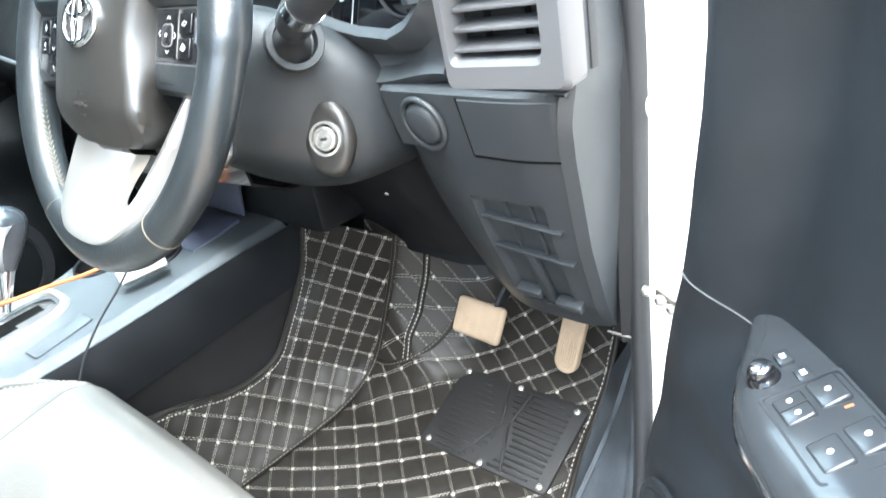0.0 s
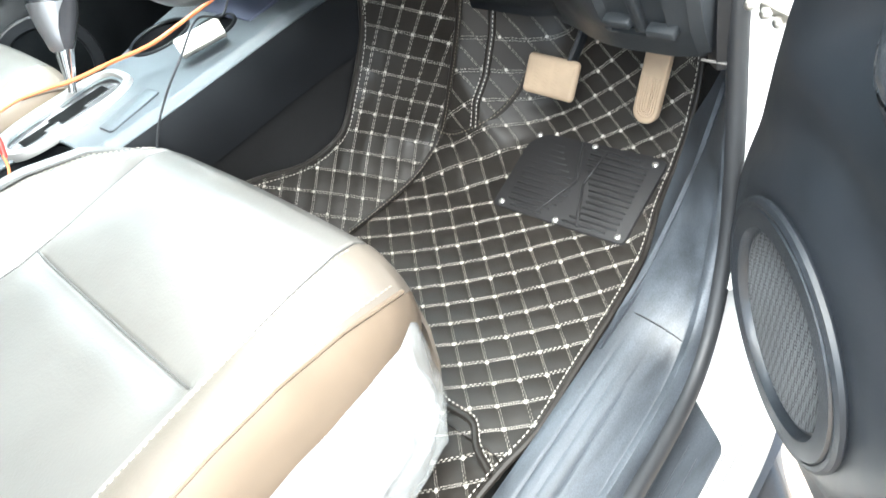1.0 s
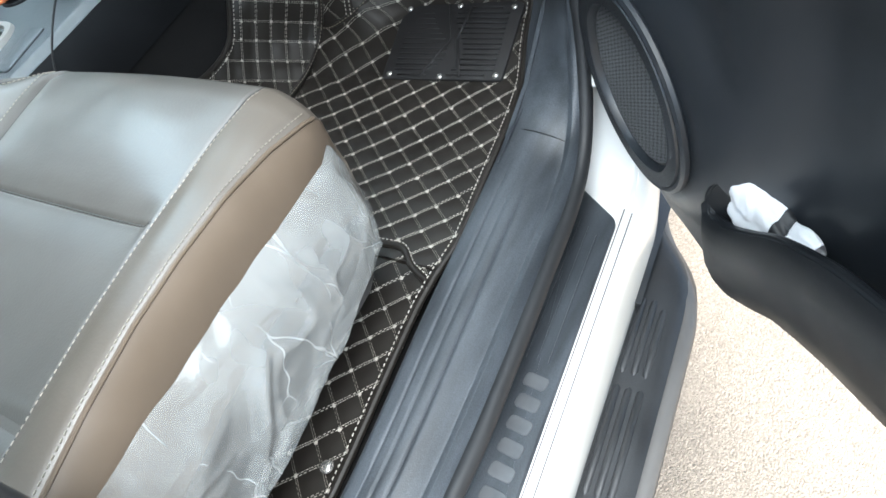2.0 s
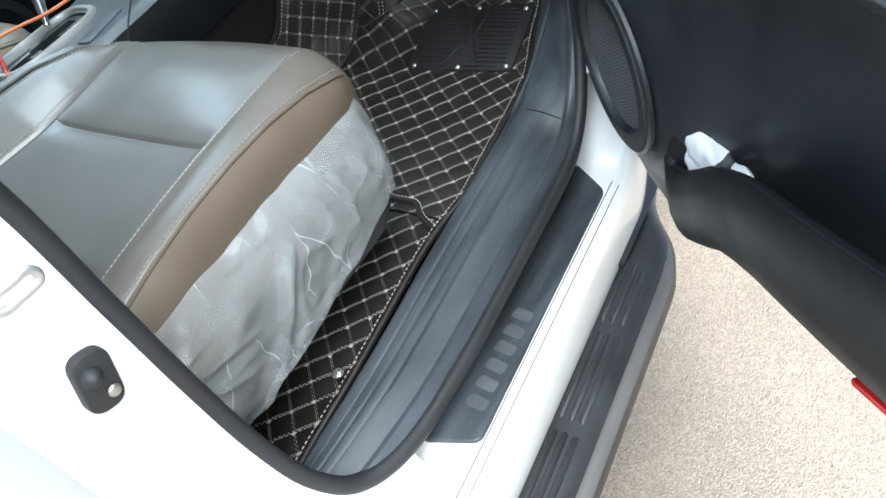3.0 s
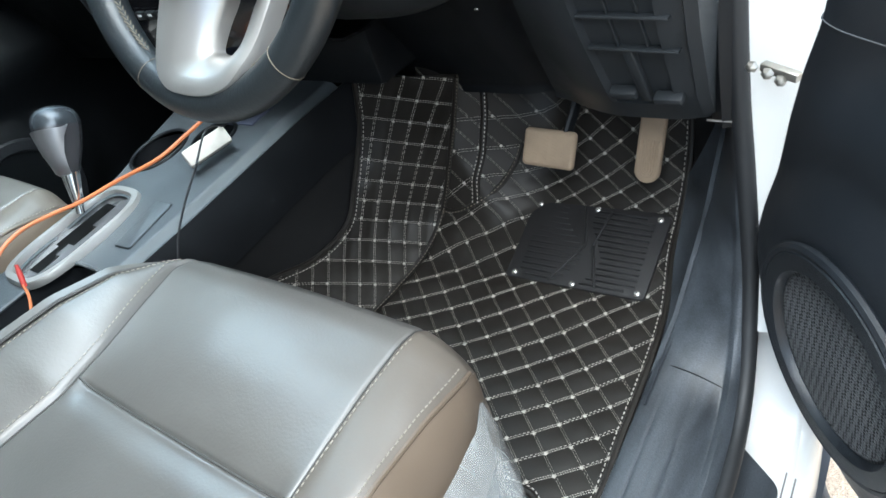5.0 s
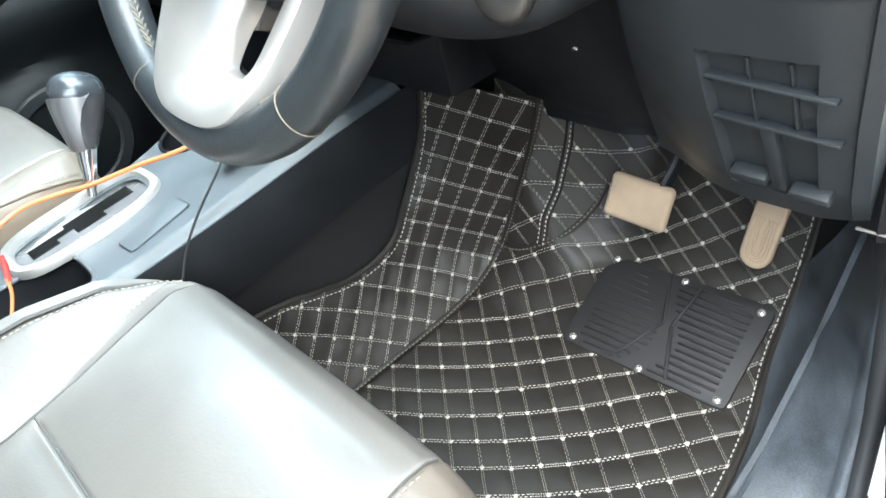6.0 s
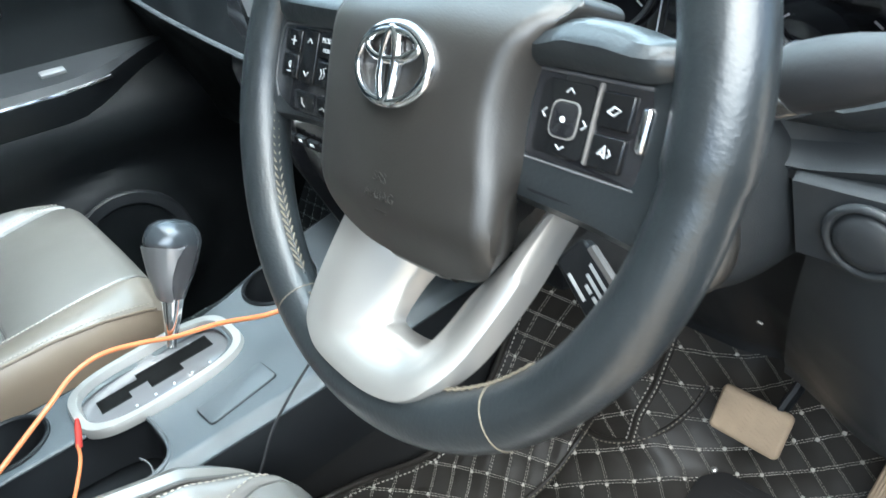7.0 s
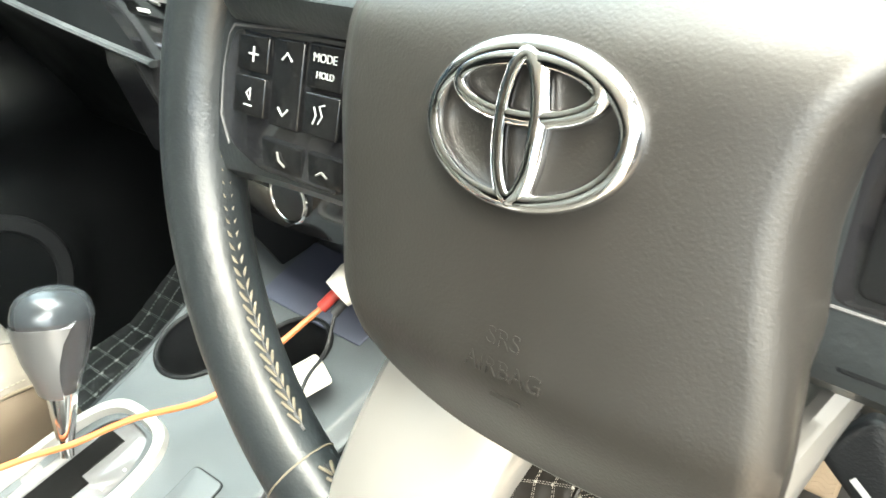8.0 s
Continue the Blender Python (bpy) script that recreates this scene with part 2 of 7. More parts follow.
def film_material():
    """Thin crumpled polythene: mostly clear, milky in the folds, with sharp pale creases."""
    m = bpy.data.materials.new("clear_plastic_film")
    m.use_nodes = True
    nt = m.node_tree
    bsdf, out = nt.nodes["Principled BSDF"], nt.nodes["Material Output"]
    bsdf.inputs["Base Color"].default_value = (0.39, 0.41, 0.415, 1)
    bsdf.inputs["Roughness"].default_value = 0.09
    bsdf.inputs["Specular IOR Level"].default_value = 0.6
    tc = nt.nodes.new("ShaderNodeTexCoord")
    soft = nt.nodes.new("ShaderNodeTexNoise")
    soft.inputs["Scale"].default_value, soft.inputs["Detail"].default_value, soft.inputs["Distortion"].default_value = 8, 1.2, 1.1
    bend = nt.nodes.new("ShaderNodeTexNoise")
    bend.inputs["Scale"].default_value = 14
    warp = nt.nodes.new("ShaderNodeVectorMath")
    warp.operation = "MULTIPLY_ADD"
    warp.inputs[1].default_value = (0.06, 0.06, 0.06)
    way = nt.nodes.new("ShaderNodeMapping")
    way.inputs["Scale"].default_value, way.inputs["Rotation"].default_value = (1.0, 2.6, 0.7), (0.5, 0.3, 0.9)
    facet, line = nt.nodes.new("ShaderNodeTexVoronoi"), nt.nodes.new("ShaderNodeTexVoronoi")
    line.feature = "DISTANCE_TO_EDGE"
    nt.links.new(tc.outputs["Object"], soft.inputs["Vector"])
    nt.links.new(tc.outputs["Object"], bend.inputs["Vector"])
    nt.links.new(bend.outputs["Color"], warp.inputs[0])
    nt.links.new(tc.outputs["Object"], warp.inputs[2])
    nt.links.new(warp.outputs[0], way.inputs["Vector"])
    for tex in (facet, line):
        tex.inputs["Scale"].default_value = 6.5
        nt.links.new(way.outputs[0], tex.inputs["Vector"])
    pleat = nt.nodes.new("ShaderNodeBump")
    pleat.inputs["Strength"].default_value, pleat.inputs["Distance"].default_value = 0.35, 0.012
    nt.links.new(facet.outputs["Distance"], pleat.inputs["Height"])
    bump = nt.nodes.new("ShaderNodeBump")
    nt.links.new(pleat.outputs[0], bump.inputs["Normal"])
    bump.inputs["Strength"].default_value, bump.inputs["Distance"].default_value = 0.6, 0.02
    nt.links.new(soft.outputs["Fac"], bump.inputs["Height"])
    nt.links.new(bump.outputs[0], bsdf.inputs["Normal"])
    clear, mix = nt.nodes.new("ShaderNodeBsdfTransparent"), nt.nodes.new("ShaderNodeMixShader")
    amount = nt.nodes.new("ShaderNodeMapRange")
    amount.inputs["From Min"].default_value, amount.inputs["From Max"].default_value = 0.35, 0.68
    amount.inputs["To Min"].default_value, amount.inputs["To Max"].default_value = 0.27, 0.48
    nt.links.new(soft.outputs["Fac"], amount.inputs["Value"])
    fold = nt.nodes.new("ShaderNodeMapRange")
    fold.inputs["From Min"].default_value, fold.inputs["From Max"].default_value = 0.0, 0.014
    fold.inputs["To Min"].default_value, fold.inputs["To Max"].default_value = 0.60, 0.0
    nt.links.new(line.outputs["Distance"], fold.inputs["Value"])
    part_of = nt.nodes.new("ShaderNodeMath")
    part_of.operation = "MULTIPLY"
    nt.links.new(fold.outputs[0], part_of.inputs[0])
    some = nt.nodes.new("ShaderNodeMapRange")
    some.inputs["From Min"].default_value, some.inputs["From Max"].default_value = 0.45, 0.62
    nt.links.new(bend.outputs["Fac"], some.inputs["Value"])
    nt.links.new(some.outputs[0], part_of.inputs[1])
    both = nt.nodes.new("ShaderNodeMath")
    both.operation = "ADD"
    nt.links.new(amount.outputs[0], both.inputs[0])
    nt.links.new(part_of.outputs[0], both.inputs[1])
    nt.links.new(both.outputs[0], mix.inputs[0])
    nt.links.new(clear.outputs[0], mix.inputs[1])
    nt.links.new(bsdf.outputs[0], mix.inputs[2])
    nt.links.new(mix.outputs[0], out.inputs["Surface"])
    return m


FILM = film_material()


def glass_material():
    m = bpy.data.materials.new("window_glass")
    m.use_nodes = True
    b = m.node_tree.nodes["Principled BSDF"]
    b.inputs["Transmission Weight"].default_value, b.inputs["Roughness"].default_value, b.inputs["IOR"].default_value = 1.0, 0.0, 1.05
    return m


GLASS = glass_material()


# dark pane that dims the skylight entering from the far side
def tint_material():
    m = bpy.data.materials.new("light_cutting_glass")
    m.use_nodes = True
    nt = m.node_tree
    clear, shine, mix = nt.nodes.new("ShaderNodeBsdfTransparent"), nt.nodes.new("ShaderNodeBsdfGlossy"), nt.nodes.new("ShaderNodeMixShader")
    clear.inputs[0].default_value = (0.16, 0.18, 0.18, 1)
    shine.inputs["Roughness"].default_value = 0.04
    mix.inputs[0].default_value = 0.06
    nt.links.new(clear.outputs[0], mix.inputs[1])
    nt.links.new(shine.outputs[0], mix.inputs[2])
    nt.links.new(mix.outputs[0], nt.nodes["Material Output"].inputs[0])
    return m


TINT = tint_material()


# ---- mesh helpers ----
def part(name, bm, mat, parent=None, label="", smooth=True):
    """Links a bmesh as one mesh object under its thing."""
    me = bpy.data.meshes.new(name)
    bmesh.ops.recalc_face_normals(bm, faces=bm.faces[:])
    bm.to_mesh(me)
    bm.free()
    for p in me.polygons:
        p.use_smooth = smooth
    if smooth:
        me.set_sharp_from_angle(angle=radians(38))
    me.materials.append(mat)
    ob = new(name, me)
    if parent is not None:
        ob.parent = parent
    if label:
        ob["label"] = label
    return ob


def thing(name, label, category, place=(0, 0, 0), group="", kind=""):
    """An Empty at the base of a thing. Its parts are made in world places and moved under it."""
    ob = new(name)
    ob.empty_display_size = 0.05
    tagged(ob, label, category, group, kind)
    return ob


def solid_thing(name, bm, mat, label, category, group="", kind="", smooth=True):
    return tagged(part(name, bm, mat, None, "", smooth), label, category, group, kind)


def smooth_line(pts, n):
    """A Catmull-Rom line of n+1 points through the given ones."""
    p = np.array(pts, float)
    p = np.vstack([2 * p[0] - p[1], p, 2 * p[-1] - p[-2]])
    out = []
    for k in range(n + 1):
        s = k / n * (len(p) - 3)
        i = min(int(s), len(p) - 4)
        t = s - i
        a, b, c, d = p[i:i + 4]
        out.append(0.5 * (2 * b + (c - a) * t + (2 * a - 5 * b + 4 * c - d) * t * t + (3 * b - a - 3 * c + d) * t ** 3))
    return np.array(out)


def sheet(rows, thick=0.0, closed=False, bm=None):
    """A surface over rows of points; thick > 0 gives it a back, that far along minus its normal."""
    bm = bm or bmesh.new()
    g = np.array([[tuple(p) for p in r] for r in rows], float)
    n, m = g.shape[:2]

    def lay(grid):
        return [[bm.verts.new(p) for p in r] for r in grid]

    top = lay(g)
    span = range(m) if closed else range(m - 1)

    def faces(v, flip):
        for i in range(n - 1):
            for j in span:
                q = [v[i][j], v[i + 1][j], v[i + 1][(j + 1) % m], v[i][(j + 1) % m]]
                bm.faces.new(q[::-1] if flip else q)

    faces(top, False)
    if thick:
        du, dv = np.gradient(g, axis=0), np.gradient(g, axis=1)
        nor = np.cross(du, dv)
        nor /= np.linalg.norm(nor, axis=2, keepdims=True) + 1e-12
        low = lay(g - nor * thick)
        faces(low, True)
        for a, b in ((top[0], low[0]), (low[-1], top[-1])):
            for j in span:
                bm.faces.new((a[j], a[(j + 1) % m], b[(j + 1) % m], b[j]))
        if not closed:
            for j in (0, m - 1):
                for i in range(n - 1):
                    q = (top[i][j], low[i][j], low[i + 1][j], top[i + 1][j])
                    bm.faces.new(q if j == 0 else q[::-1])
    return bm


def tube(pts, radius, sides=10, bm=None, loop=False, squash=1.0, caps=True):
    """A round bar along a line; radius is a number or one for each point."""
    bm = bm or bmesh.new()
    p = np.array(pts, float)
    n = len(p)
    rad = np.full(n, radius) if np.isscalar(radius) else np.array(radius, float)
    tan = np.roll(p, -1, 0) - np.roll(p, 1, 0) if loop else np.gradient(p, axis=0)
    tan /= np.linalg.norm(tan, axis=1, keepdims=True) + 1e-12
    side = np.cross(tan[0], (0.13, 0.21, 0.97))
    if np.linalg.norm(side) < 1e-3:
        side = np.cross(tan[0], (1, 0, 0))
    rings = []
    for k in range(n):
        side = side - tan[k] * (side @ tan[k])
        side /= np.linalg.norm(side)
        up = np.cross(tan[k], side)
        rings.append([bm.verts.new(p[k] + rad[k] * (math.cos(a) * side + squash * math.sin(a) * up)) for a in (2 * math.pi * j / sides for j in range(sides))])
    for k in range(n if loop else n - 1):
        a, b = rings[k], rings[(k + 1) % n]
        for j in range(sides):
            bm.faces.new((a[j], b[j], b[(j + 1) % sides], a[(j + 1) % sides]))
    if caps and not loop:
        bm.faces.new(rings[0])
        bm.faces.new(rings[-1][::-1])
    return bm


def rbox(size, m, bevel=0.003, seg=2, bm=None):
    """A box with rounded edges, of that size, at the pose m."""
    own = bmesh.new()
    bmesh.ops.create_cube(own, size=1.0)
    bmesh.ops.scale(own, vec=size, verts=own.verts)
    if bevel:
        bmesh.ops.bevel(own, geom=own.edges[:], offset=bevel, segments=seg, affect="EDGES", profile=0.5)
    bmesh.ops.transform(own, matrix=m, verts=own.verts)
    if bm is None:
        return own
    me = bpy.data.meshes.new("tmp")
    own.to_mesh(me)
    own.free()
    bm.from_mesh(me)
    bpy.data.meshes.remove(me)
    return bm


def plate(outline, thick, m, bevel=0.0015, seg=2, hole=None):
    """A flat plate with that outline (x, y), of that thickness from z = 0 up, with its upper edge rounded, at the pose m; hole: an inner outline with as many points."""
    bm = bmesh.new()
    o = np.array(outline, float)
    if hole is None:
        levels = [(0, 0.0), (0, thick - bevel)] + [(bevel * (1 - math.cos(a)), thick - bevel + bevel * math.sin(a)) for a in (math.pi / 2 * k / seg for k in range(1, seg + 1))]
        c = o.mean(0)
        rings = []
        for inset, z in levels:
            d = np.roll(o, -1, 0) - np.roll(o, 1, 0)
            nrm = np.stack([-d[:, 1], d[:, 0]], 1)
            nrm /= np.linalg.norm(nrm, axis=1, keepdims=True) + 1e-12
            if ((c - o) * nrm).sum() < 0:
                nrm = -nrm
            q = o + nrm * inset
            rings.append([bm.verts.new((x, y, z)) for x, y in q])
        n = len(o)
        for a, b in zip(rings, rings[1:]):
            for j in range(n):
                bm.faces.new((a[j], a[(j + 1) % n], b[(j + 1) % n], b[j]))
        bm.faces.new(rings[0][::-1])
        bm.faces.new(rings[-1])
    else:
        h = np.array(hole, float)
        n = len(o)
        prof = [(o, 0), (o, thick - bevel), (o + (h - o) * 0.15, thick), (h + (o - h) * 0.15, thick), (h, thick - bevel), (h, 0)]
        rings = [[bm.verts.new((x, y, z)) for x, y in q] for q, z in prof]
        for k in range(len(rings)):
            a, b = rings[k], rings[(k + 1) % len(rings)]
            for j in range(n):
                bm.faces.new((a[j], a[(j + 1) % n], b[(j + 1) % n], b[j]))
    bmesh.ops.transform(bm, matrix=m, verts=bm.verts)
    return bm


def oval(rx, ry, n=40, power=2.0, cx=0.0, cy=0.0, turn=0.0):
    """A superellipse outline."""
    out = []
    for k in range(n):
        a = 2 * math.pi * k / n
        c, s = math.cos(a), math.sin(a)
        x, y = rx * math.copysign(abs(c) ** (2 / power), c), ry * math.copysign(abs(s) ** (2 / power), s)
        out.append((cx + x * math.cos(turn) - y * math.sin(turn), cy + x * math.sin(turn) + y * math.cos(turn)))
    return out


def rounded(outline, radius, n=4):
    """An outline with its corners rounded."""
    o = [Vector(p) for p in outline]
    out = []
    for k, p in enumerate(o):
        a, b = o[k - 1], o[(k + 1) % len(o)]
        ra = min(radius, (a - p).length * 0.45, (b - p).length * 0.45)
        s, e = p + (a - p).normalized() * ra, p + (b - p).normalized() * ra
        for i in range(n + 1):
            t = i / n
            out.append(tuple((1 - t) ** 2 * s + 2 * t * (1 - t) * p + t * t * e))
    return out


def dome(radius, height, m, sides=12, rings=4, bm=None):
    """A rounded stud head."""
    bm = bm or bmesh.new()
    prev = None
    for k in range(rings + 1):
        a = math.pi / 2 * k / rings
        r, z = radius * math.cos(a), height * math.sin(a)
        cur = [bm.verts.new(m @ Vector((r * math.cos(2 * math.pi * j / sides), r * math.sin(2 * math.pi * j / sides), z))) for j in range(sides)] if k < rings else [bm.verts.new(m @ Vector((0, 0, height)))]
        if prev:
            for j in range(sides):
                bm.faces.new((prev[j], prev[(j + 1) % sides], cur[(j + 1) % sides], cur[j]) if len(cur) > 1 else (prev[j], prev[(j + 1) % sides], cur[0]))
        prev = cur
    return bm


def basis(origin, x, z):
    """A pose from an origin, its x axis and, nearly, its z axis."""
    x, z = Vector(x).normalized(), Vector(z)
    y = z.cross(x).normalized()
    z = x.cross(y)
    return Matrix(((x.x, y.x, z.x, origin[0]), (x.y, y.y, z.y, origin[1]), (x.z, y.z, z.z, origin[2]), (0, 0, 0, 1)))


def stitches(line, normal_up, length=0.0042, gap=0.0022, width=0.0013, height=0.0011, bm=None):
    """Thread dashes that lie along a line."""
    bm = bm or bmesh.new()
    p = np.array(line, float)
    seg = np.linalg.norm(np.diff(p, axis=0), axis=1)
    s = np.r_[0, np.cumsum(seg)]
    up = np.array(normal_up, float)
    k = 0.0
    while k + length < s[-1]:
        a = np.array([np.interp(k, s, p[:, i]) for i in range(3)])
        b = np.array([np.interp(k + length, s, p[:, i]) for i in range(3)])
        dash(bm, a, b, up, width, height)
        k += length + gap
    return bm


def dash(bm, a, b, up, width, height):
    d = b - a
    side = np.cross(d, up)
    side = side / (np.linalg.norm(side) + 1e-12) * width / 2
    h = up / np.linalg.norm(up) * height
    low = [bm.verts.new(q) for q in (a - side, a + side, b + side, b - side)]
    m = (b - a) * 0.2
    top = [bm.verts.new(q) for q in (a - side * 0.5 + h + m, a + side * 0.5 + h + m, b + side * 0.5 + h - m, b - side * 0.5 + h - m)]
    bm.faces.new(top)
    for i in range(4):
        bm.faces.new((low[i], low[(i + 1) % 4], top[(i + 1) % 4], top[i]))


def ease(a, b, x):
    t = min(max((x - a) / (b - a), 0), 1)
    return t * t * (3 - 2 * t)


def text(body, size, m, mat, parent, name="printed_word", depth=0.0004):
    cu = bpy.data.curves.new(name, "FONT")
    cu.body, cu.size, cu.extrude, cu.align_x, cu.align_y = body, size, depth, "CENTER", "CENTER"
    tmp = new(name, cu)
    me = bpy.data.meshes.new_from_object(tmp.evaluated_get(bpy.context.evaluated_depsgraph_get()))
    bpy.data.objects.remove(tmp)
    me.materials.append(mat)
    ob = new(name, me)
    ob.parent = parent
    me.transform(m)
    return ob


# ---- ground ----
bm = bmesh.new()
for x, y in ((-300, -300), (300, -300), (300, 300), (-300, 300)):
    bm.verts.new((x, y, 0.15))
bm.faces.new(bm.verts[:])
solid_thing("ground", bm, GROUND, "pale beige chip-seal ground with fine loose stones", "ground", kind="structure")


# ---- car body round the driver's door opening ----
def slant(y):
    """The sill runs slightly inwards towards the front."""
    return -0.1 * (y - 0.3)


body = thing("pickup_truck", "white pickup truck with black sill trim and open driver doorway", "car")

# the line of the rubber seal round the doorway, from the rear top, down, along the sill and up the front
SEAL_REAR = [(0.345, -0.150, 1.42), (0.352, -0.098, 1.25), (0.358, -0.065, 1.075), (0.361, -0.057, 0.94), (0.364, -0.052, 0.84), (0.368, -0.044, 0.74), (0.375, -0.028, 0.655), (0.388, 0.006, 0.600), (0.402, 0.07, 0.582)]
SEAL_SILL = [(0.402, 0.18, 0.582), (0.392, 0.30, 0.585), (0.380, 0.42, 0.588), (0.370, 0.52, 0.592), (0.360, 0.59, 0.606), (0.351, 0.645, 0.652), (0.341, 0.695, 0.74), (0.332, 0.722, 0.84), (0.326, 0.735, 0.94), (0.328, 0.738, 1.06), (0.334, 0.735, 1.20), (0.342, 0.715, 1.36)]
seal_line = smooth_line(SEAL_REAR + SEAL_SILL, 140)
part("door_seal", tube(seal_line, 0.0105, 10), RUBBER, body, "black rubber weatherstrip round the doorway")

# black trim inside the seal: grooved sill cover that sweeps up into the kick panel
trim_out = smooth_line([(0.382, -0.05, 0.600), (0.392, 0.00, 0.592), (0.396, 0.10, 0.590), (0.392, 0.18, 0.590), (0.383, 0.30, 0.594), (0.371, 0.42, 0.597), (0.361, 0.52, 0.602), (0.352, 0.59, 0.616), (0.344, 0.645, 0.662), (0.333, 0.693, 0.75), (0.324, 0.720, 0.85), (0.318, 0.732, 0.95), (0.320, 0.734, 1.06)], 110)
trim_in = smooth_line([(0.322, -0.06, 0.604), (0.318, 0.00, 0.606), (0.311, 0.10, 0.610), (0.303, 0.18, 0.614), (0.288, 0.30, 0.620), (0.278, 0.42, 0.628), (0.268, 0.52, 0.634), (0.263, 0.59, 0.642), (0.263, 0.645, 0.658), (0.266, 0.74, 0.72), (0.274, 0.82, 0.82), (0.284, 0.85, 0.93), (0.30, 0.86, 1.04)], 110)
rows = []
for a, b in zip(trim_in, trim_out):
    y = a[1]
    flat = 1 - ease(0.45, 0.62, y)
    row = [a + np.array((-0.012, 0, -0.05)), a + np.array((-0.006, 0, -0.012))]
    for k in range(41):
        t = k / 40
        p = a + (b - a) * t
        lift = 0.020 * math.sin(math.pi * min(t * 1.05, 1)) ** 0.8 * (0.35 + 0.65 * flat)
        groove = sum(-0.0014 * math.exp(-((t - g) / 0.016) ** 2) for g in (0.20, 0.36, 0.52)) * flat
        ridge = 0.006 * math.exp(-((t - 0.93) / 0.05) ** 2)
        row.append(p + np.array((0, 0, lift * 0.5 + groove + ridge)))
    row.append(b + np.array((0.006, 0, -0.016)))
    rows.append(row)
part("sill_trim", sheet(rows, 0.003), SILL, body, "scuffed black plastic sill trim with long grooves")

# joint lines across the trim
for name, i in (("trim_joint", 66),):
    a, b = trim_in[i], trim_out[i]
    line = [a + (b - a) * t + np.array((0, 0, 0.0108 * math.sin(math.pi * t) ** 0.8 * 0.7 + 0.0005)) for t in np.linspace(0.05, 0.9, 16)]
    part(name, tube(line, 0.0007, 6), BLACK, body)
part("kick_panel_clip", rbox((0.026, 0.003, 0.0020), basis((0.308, 0.722, 0.908), (1, 0.15, -0.1), (0, -0.2, 1)), 0.0010), GREYTRIM, body, "thin grey clip on the kick panel joint")

# white sill outside the seal
rows = []
for y in np.linspace(-0.30, 0.72, 60):
    s = slant(y)
    up = 0.55 * ease(0.60, 0.76, y) * 0.25
    prof = [(0.355, 0.552), (0.358, 0.541), (0.365, 0.538), (0.438, 0.538), (0.441, 0.537), (0.444, 0.533), (0.452, 0.531), (0.457, 0.526), (0.460, 0.512), (0.461, 0.47), (0.45, 0.40), (0.42, 0.36)]
    rows.append([(x + s, y, z + up) for x, z in prof])
part("sill", sheet(rows, 0.004), PAINT, body, "white painted door sill")

for x, z in ((0.4395, 0.5422), (0.4490, 0.5362)):
    part("sill_groove", tube([(x + slant(y), y, z) for y in np.linspace(-0.28, 0.58, 20)], 0.0009, 6), SEATTRIM, body)

# rear pillar of the doorway
rows = []
for k in range(0, 86):
    p = seal_line[min(k, len(seal_line) - 1)]
    tan = seal_line[min(k + 1, 139)] - seal_line[max(k - 1, 0)]
    tan = tan / np.linalg.norm(tan)
    out = np.cross(tan, (1, 0, 0))
    out = out / np.linalg.norm(out)
    if k > 56:
        break
    near = 1 - 0.86 * ease(34, 54, k)
    rows.append([p + out * (d if d < 0.02 else 0.014 + (d - 0.014) * near) + np.array((dx if d < 0.1 else 0.02 + (dx - 0.02) * near, 0, 0)) for d, dx in ((0.000, -0.012), (0.002, -0.004), (0.006, 0.002), (0.014, 0.006), (0.05, 0.010), (0.085, 0.014), (0.105, 0.022), (0.115, 0.045), (0.125, 0.09), (0.24, 0.115), (0.40, 0.12))])
part("rear_pillar", sheet(rows, 0.004), PAINT, body, "white painted door pillar")

# front hinge pillar and wing, white
rows = []
for k in range(100, 141):
    p = seal_line[k]
    e = ease(100, 116, k)
    rows.append([p + np.array(d) * (0.25 + 0.75 * e) for d in ((-0.012, 0.010, 0.0), (0.004, 0.006, -0.004), (0.016, 0.008, -0.006), (0.05, 0.014, -0.006), (0.10, 0.024, -0.006), (0.125, 0.05, -0.006), (0.14, 0.16, -0.006), (0.17, 0.20, -0.006), (0.18, 0.60, -0.006))])
part("hinge_pillar", sheet(rows, 0.004), PAINT, body, "white painted hinge pillar")
part("rubber_plug", dome(0.0085, 0.0025, basis((0.352, 0.7285, 1.152), (1, 0, 0), (0.1, -1, 0)) @ Matrix.Diagonal((0.8, 1.35, 1, 1)), 20), WHITEPLASTIC, body, "small oval plug in the hinge pillar")

# latch loop on the rear pillar
loop = smooth_line([(0.384, -0.114, 1.017), (0.396, -0.109, 1.0205), (0.400, -0.096, 1.0215), (0.400, -0.087, 1.0215), (0.400, -0.0825, 1.016), (0.399, -0.0855, 1.010), (0.397, -0.098, 1.0085), (0.394, -0.109, 1.007), (0.383, -0.114, 1.004)], 48)
part("striker", tube(loop, 0.0034, 12), SILVER, body, "pale steel latch loop")
# courtesy-light switch
sw = part("door_switch", plate(rounded([(-0.0145, -0.025), (0.0145, -0.025), (0.0145, 0.025), (-0.0145, 0.025)], 0.0135, 8), 0.010, basis((0.378, -0.100, 0.917), (0, 0.96, -0.25), (1, 0, 0)), 0.003), RUBBER, body, "black rubber door switch")
part("switch_cap", dome(0.0085, 0.012, basis((0.386, -0.102, 0.925), (0, 1, -0.2), (1, 0, 0)), 18), RUBBER, sw)
part("switch_screw", dome(0.0052, 0.002, basis((0.3885, -0.097, 0.904), (0, 1, -0.2), (1, 0, 0)), 14), STEEL, sw)

